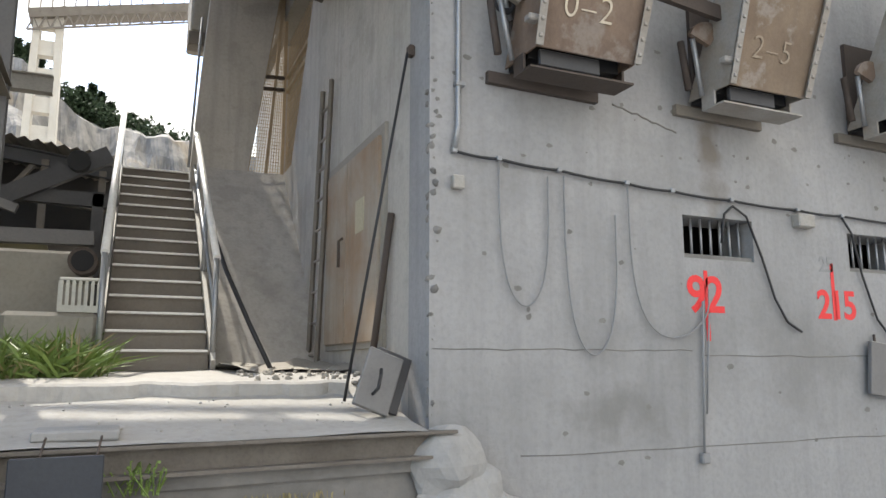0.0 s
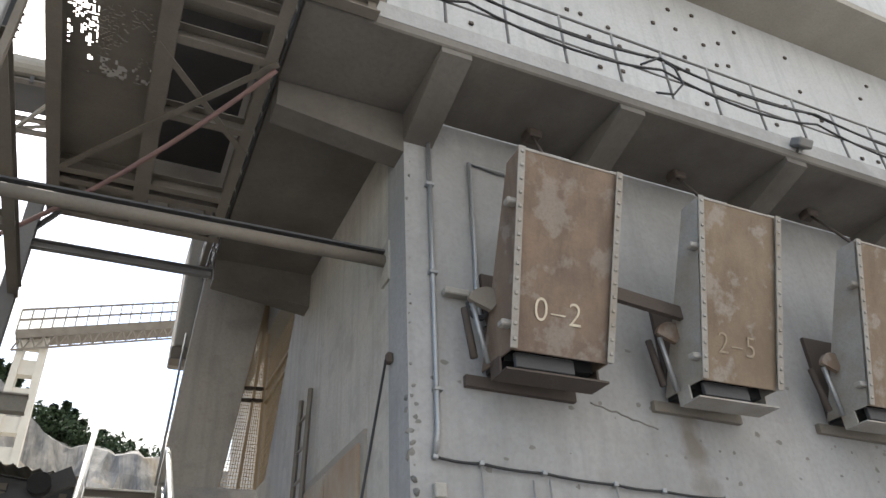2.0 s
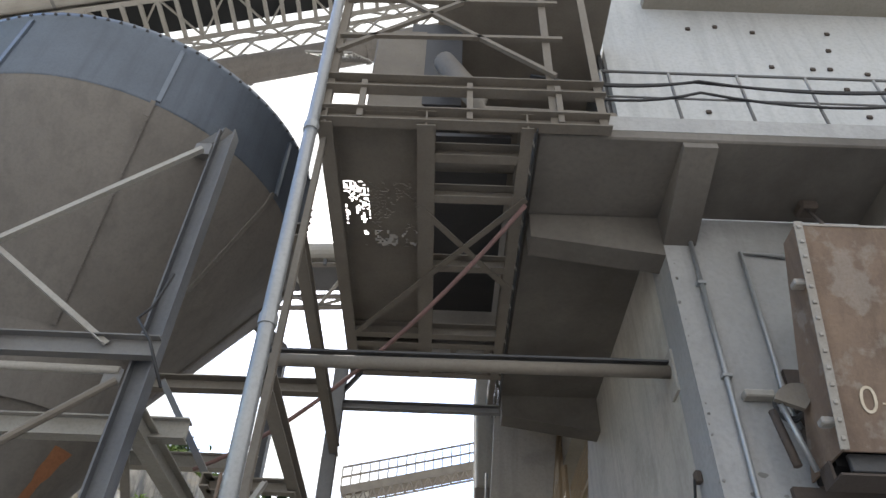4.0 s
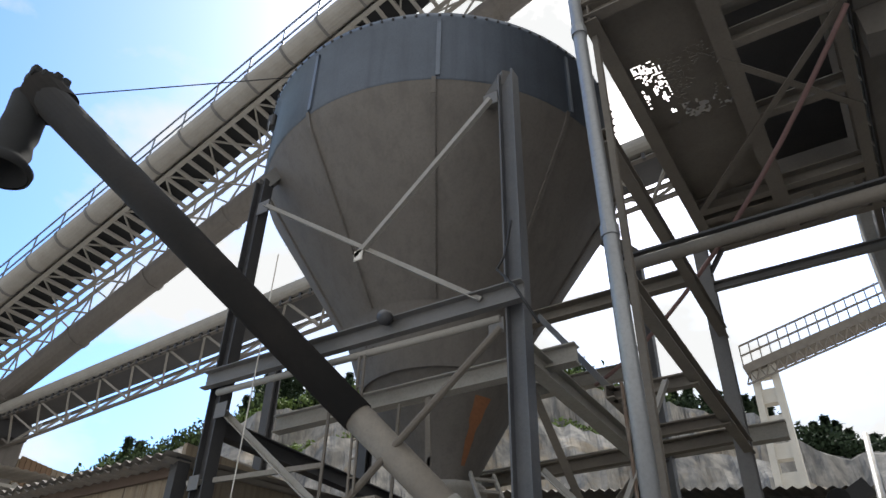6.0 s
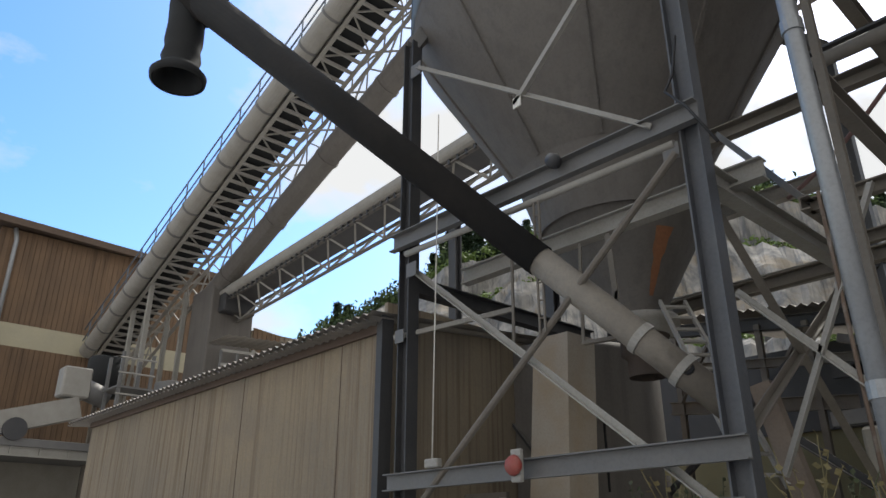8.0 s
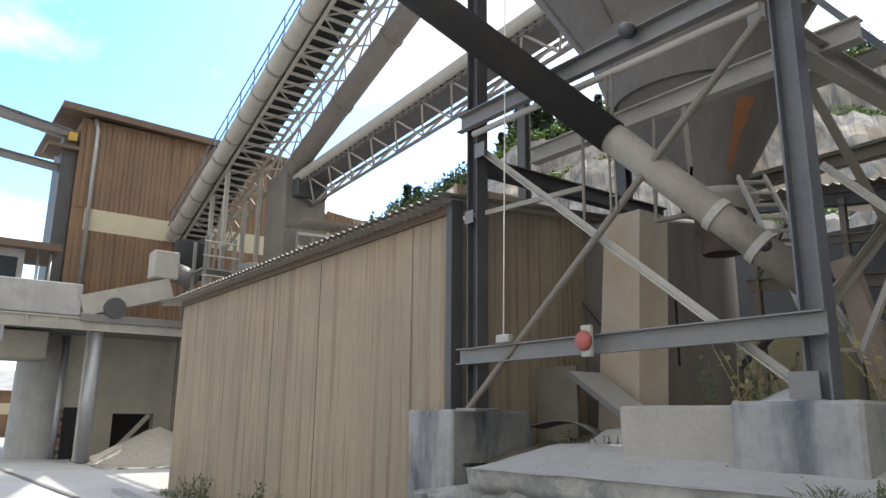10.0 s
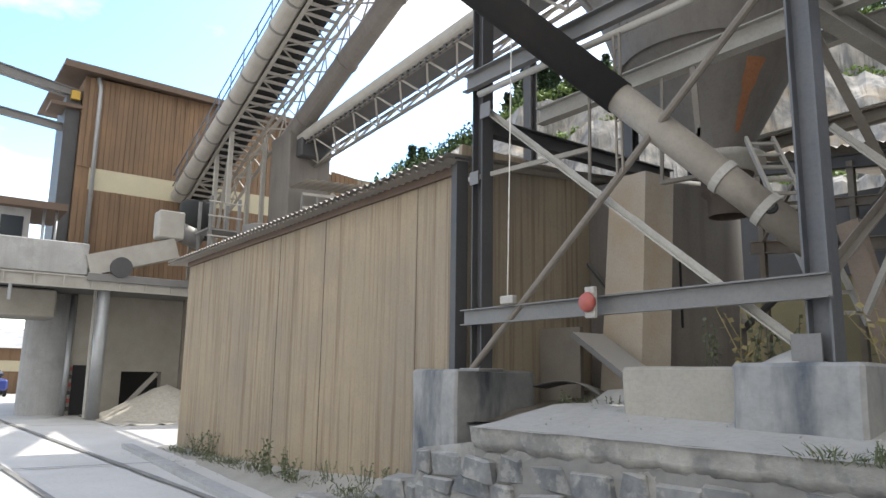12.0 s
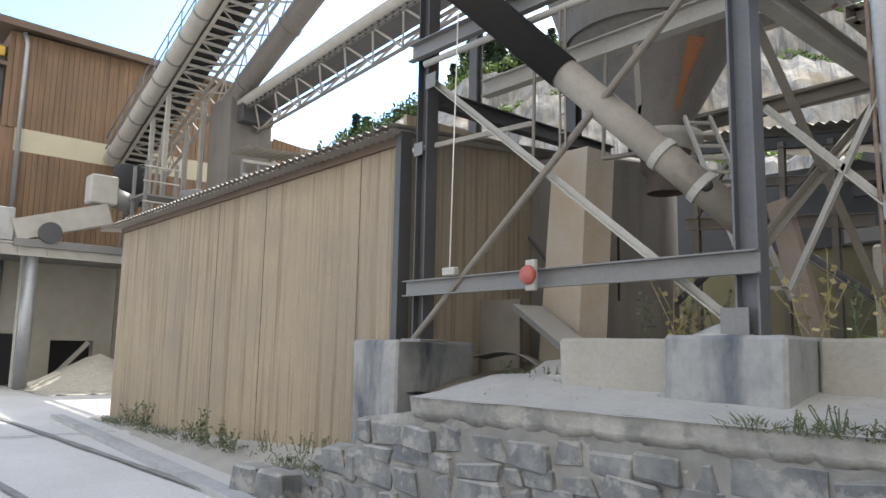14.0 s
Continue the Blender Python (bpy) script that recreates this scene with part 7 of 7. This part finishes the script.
# ---- pebbles and dust lumps ----
peb = thing("pebbles", "loose pale pebbles on platform and road edge", "pebbles", kind="stuff")
bm = bmesh.new()
for i in range(260):
    if i % 3:
        x = rg.uniform(-4.4, 1.8)
        y = ledge_y(x) + rg.uniform(0.1, 1.1)
        z = platform_z(x, y)
    else:
        x, y, z = rg.uniform(-16, -6.5), rg.uniform(3.6, 4.4), 0.01
    s = rg.uniform(0.004, 0.014)
    bmesh.ops.create_icosphere(bm, subdivisions=1, radius=s, matrix=pose(x, y, z + s * 0.4, rg.uniform(0, 180), rg.uniform(0, 180), 0) @ Matrix.Diagonal((1, 0.8, 0.6, 1)))
part("stones", bm, DUST, peb)
lump = thing("dust_lump", "small pale heap of dust on the footing", "dust heap")
bm = bmesh.new()
add_grid(bm, [-2.8 + 0.06 * i for i in range(12)], [4.6 + 0.06 * i for i in range(9)], lambda x, y: 1.70 + 0.13 * max(0, 1 - math.hypot((x + 2.5) / 0.28, (y - 4.82) / 0.2)) + 0.02 * noise.noise((x * 20, y * 20, 0)))
part("dust", bm, DUST, lump)

# ---- road joints ----
bm = bmesh.new()
for (xa, ya, xb, yb, w) in ((-45, 1.9, -4, 3.55, 0.06), (-45, -0.1, -4, 2.0, 0.05), (-14, -3, -13.4, 4.2, 0.03), (-24, -3, -23.4, 4.8, 0.03)):
    d = Vector((xb - xa, yb - ya, 0)).normalized()
    s = Vector((-d.y, d.x, 0)) * w
    n = 60
    pr = None
    for i in range(n + 1):
        p = Vector((xa, ya, 0)).lerp(Vector((xb, yb, 0)), i / n)
        p.z = 0.030
        q = s * (1 + 0.5 * noise.noise(p * 1.3))
        now = (bm.verts.new(p - q), bm.verts.new(p + q))
        if pr:
            bm.faces.new((pr[0], now[0], now[1], pr[1]))
        pr = now
tagged(part("road_joints", bm, CONCRETE_DARK), "dirty joints filled with grit across the road", "road joints", kind="structure")
kerb = tagged(part("kerb", beam((-16.5, 4.0, 0.03), (-6.6, 3.4, 0.03), rect(0.22, 0.1)), CONCRETE), "low concrete kerb strip along the road", "kerb", kind="structure")

# ---- stones of the retaining wall ----
stone_wall = thing("stone_retaining_wall", "rough stone retaining wall with mortar under the ledge", "retaining wall", kind="structure")


def top_at(x):
    return float(np.interp(x, [-7.2, -6.5, -6.4, -5.75, -5.6, -5.0, -4.9, 2.0], [0.28, 0.42, 0.5, 0.66, 0.95, 1.03, 1.05, 1.05]))


bm = bmesh.new()
prev = None
for i in range(150):
    x = -7.2 + i * 0.04
    yy = ledge_y(max(x, -4.85)) + 0.105
    top = top_at(x)
    now = [bm.verts.new((x, yy + 0.03 * noise.noise((x * 3.5, k * 0.45, 2)) + 0.012 * noise.noise((x * 12, k * 1.7, 6)), top * k / 18)) for k in range(19)] + [bm.verts.new((x, yy + 0.3, top))]
    if prev:
        for k in range(19):
            bm.faces.new((prev[k], now[k], now[k + 1], prev[k + 1])).smooth = True
    prev = now
part("mortar", bm, MORTAR, stone_wall)


def rock(seed):
    bm = bmesh.new()
    r = bmesh.ops.create_cube(bm, size=1.0)
    bmesh.ops.bevel(bm, geom=bm.edges[:], offset=0.09, segments=1, affect="EDGES")
    for v in bm.verts:
        v.co += 0.2 * Vector((noise.noise(v.co * 2 + Vector((seed, 0, 0))), 0.6 * noise.noise(v.co * 2 + Vector((0, seed, 0))), noise.noise(v.co * 2 + Vector((0, 0, seed)))))
    me = bpy.data.meshes.new("stone")
    bm.to_mesh(me)
    bm.free()
    me.materials.append(STONE)
    return me


rocks = [rock(3.7 * i) for i in range(8)]
rp = random.Random(33)


z = 0.0
row = 0
while z < 1.0:
    h = rp.uniform(0.13, 0.25)
    x = -7.1 + rp.uniform(0, 0.2)
    while x < -1.3:
        w = rp.choice([rp.uniform(0.14, 0.26), rp.uniform(0.26, 0.42), rp.uniform(0.4, 0.62)])
        if z + h * 0.6 < top_at(x + w / 2) + 0.04:
            ob = new("stone", rp.choice(rocks))
            ob.parent = stone_wall
            yy = ledge_y(max(x + w / 2, -4.85)) + 0.1
            ob.matrix_basis = pose(x + w / 2, yy - rp.uniform(-0.02, 0.025) + 0.09, z + h / 2 + rp.uniform(-0.03, 0.03), rp.uniform(-3, 3), rp.uniform(-6, 6), rp.uniform(-4, 4)) @ Matrix.Diagonal((w * 0.95, 0.26, h * rp.uniform(0.85, 1.12), 1))
        x += w + 0.012
    z += h + 0.008
    row += 1
for x, y, s in ((-7.25, 3.7, 0.2), (-6.75, 3.72, 0.24)):
    ob = new("stone", rocks[2])
    ob.parent = stone_wall
    ob.matrix_basis = pose(x, y, 0.16, 0, 0, 12) @ Matrix.Diagonal((0.42, 0.35, 0.34, 1))
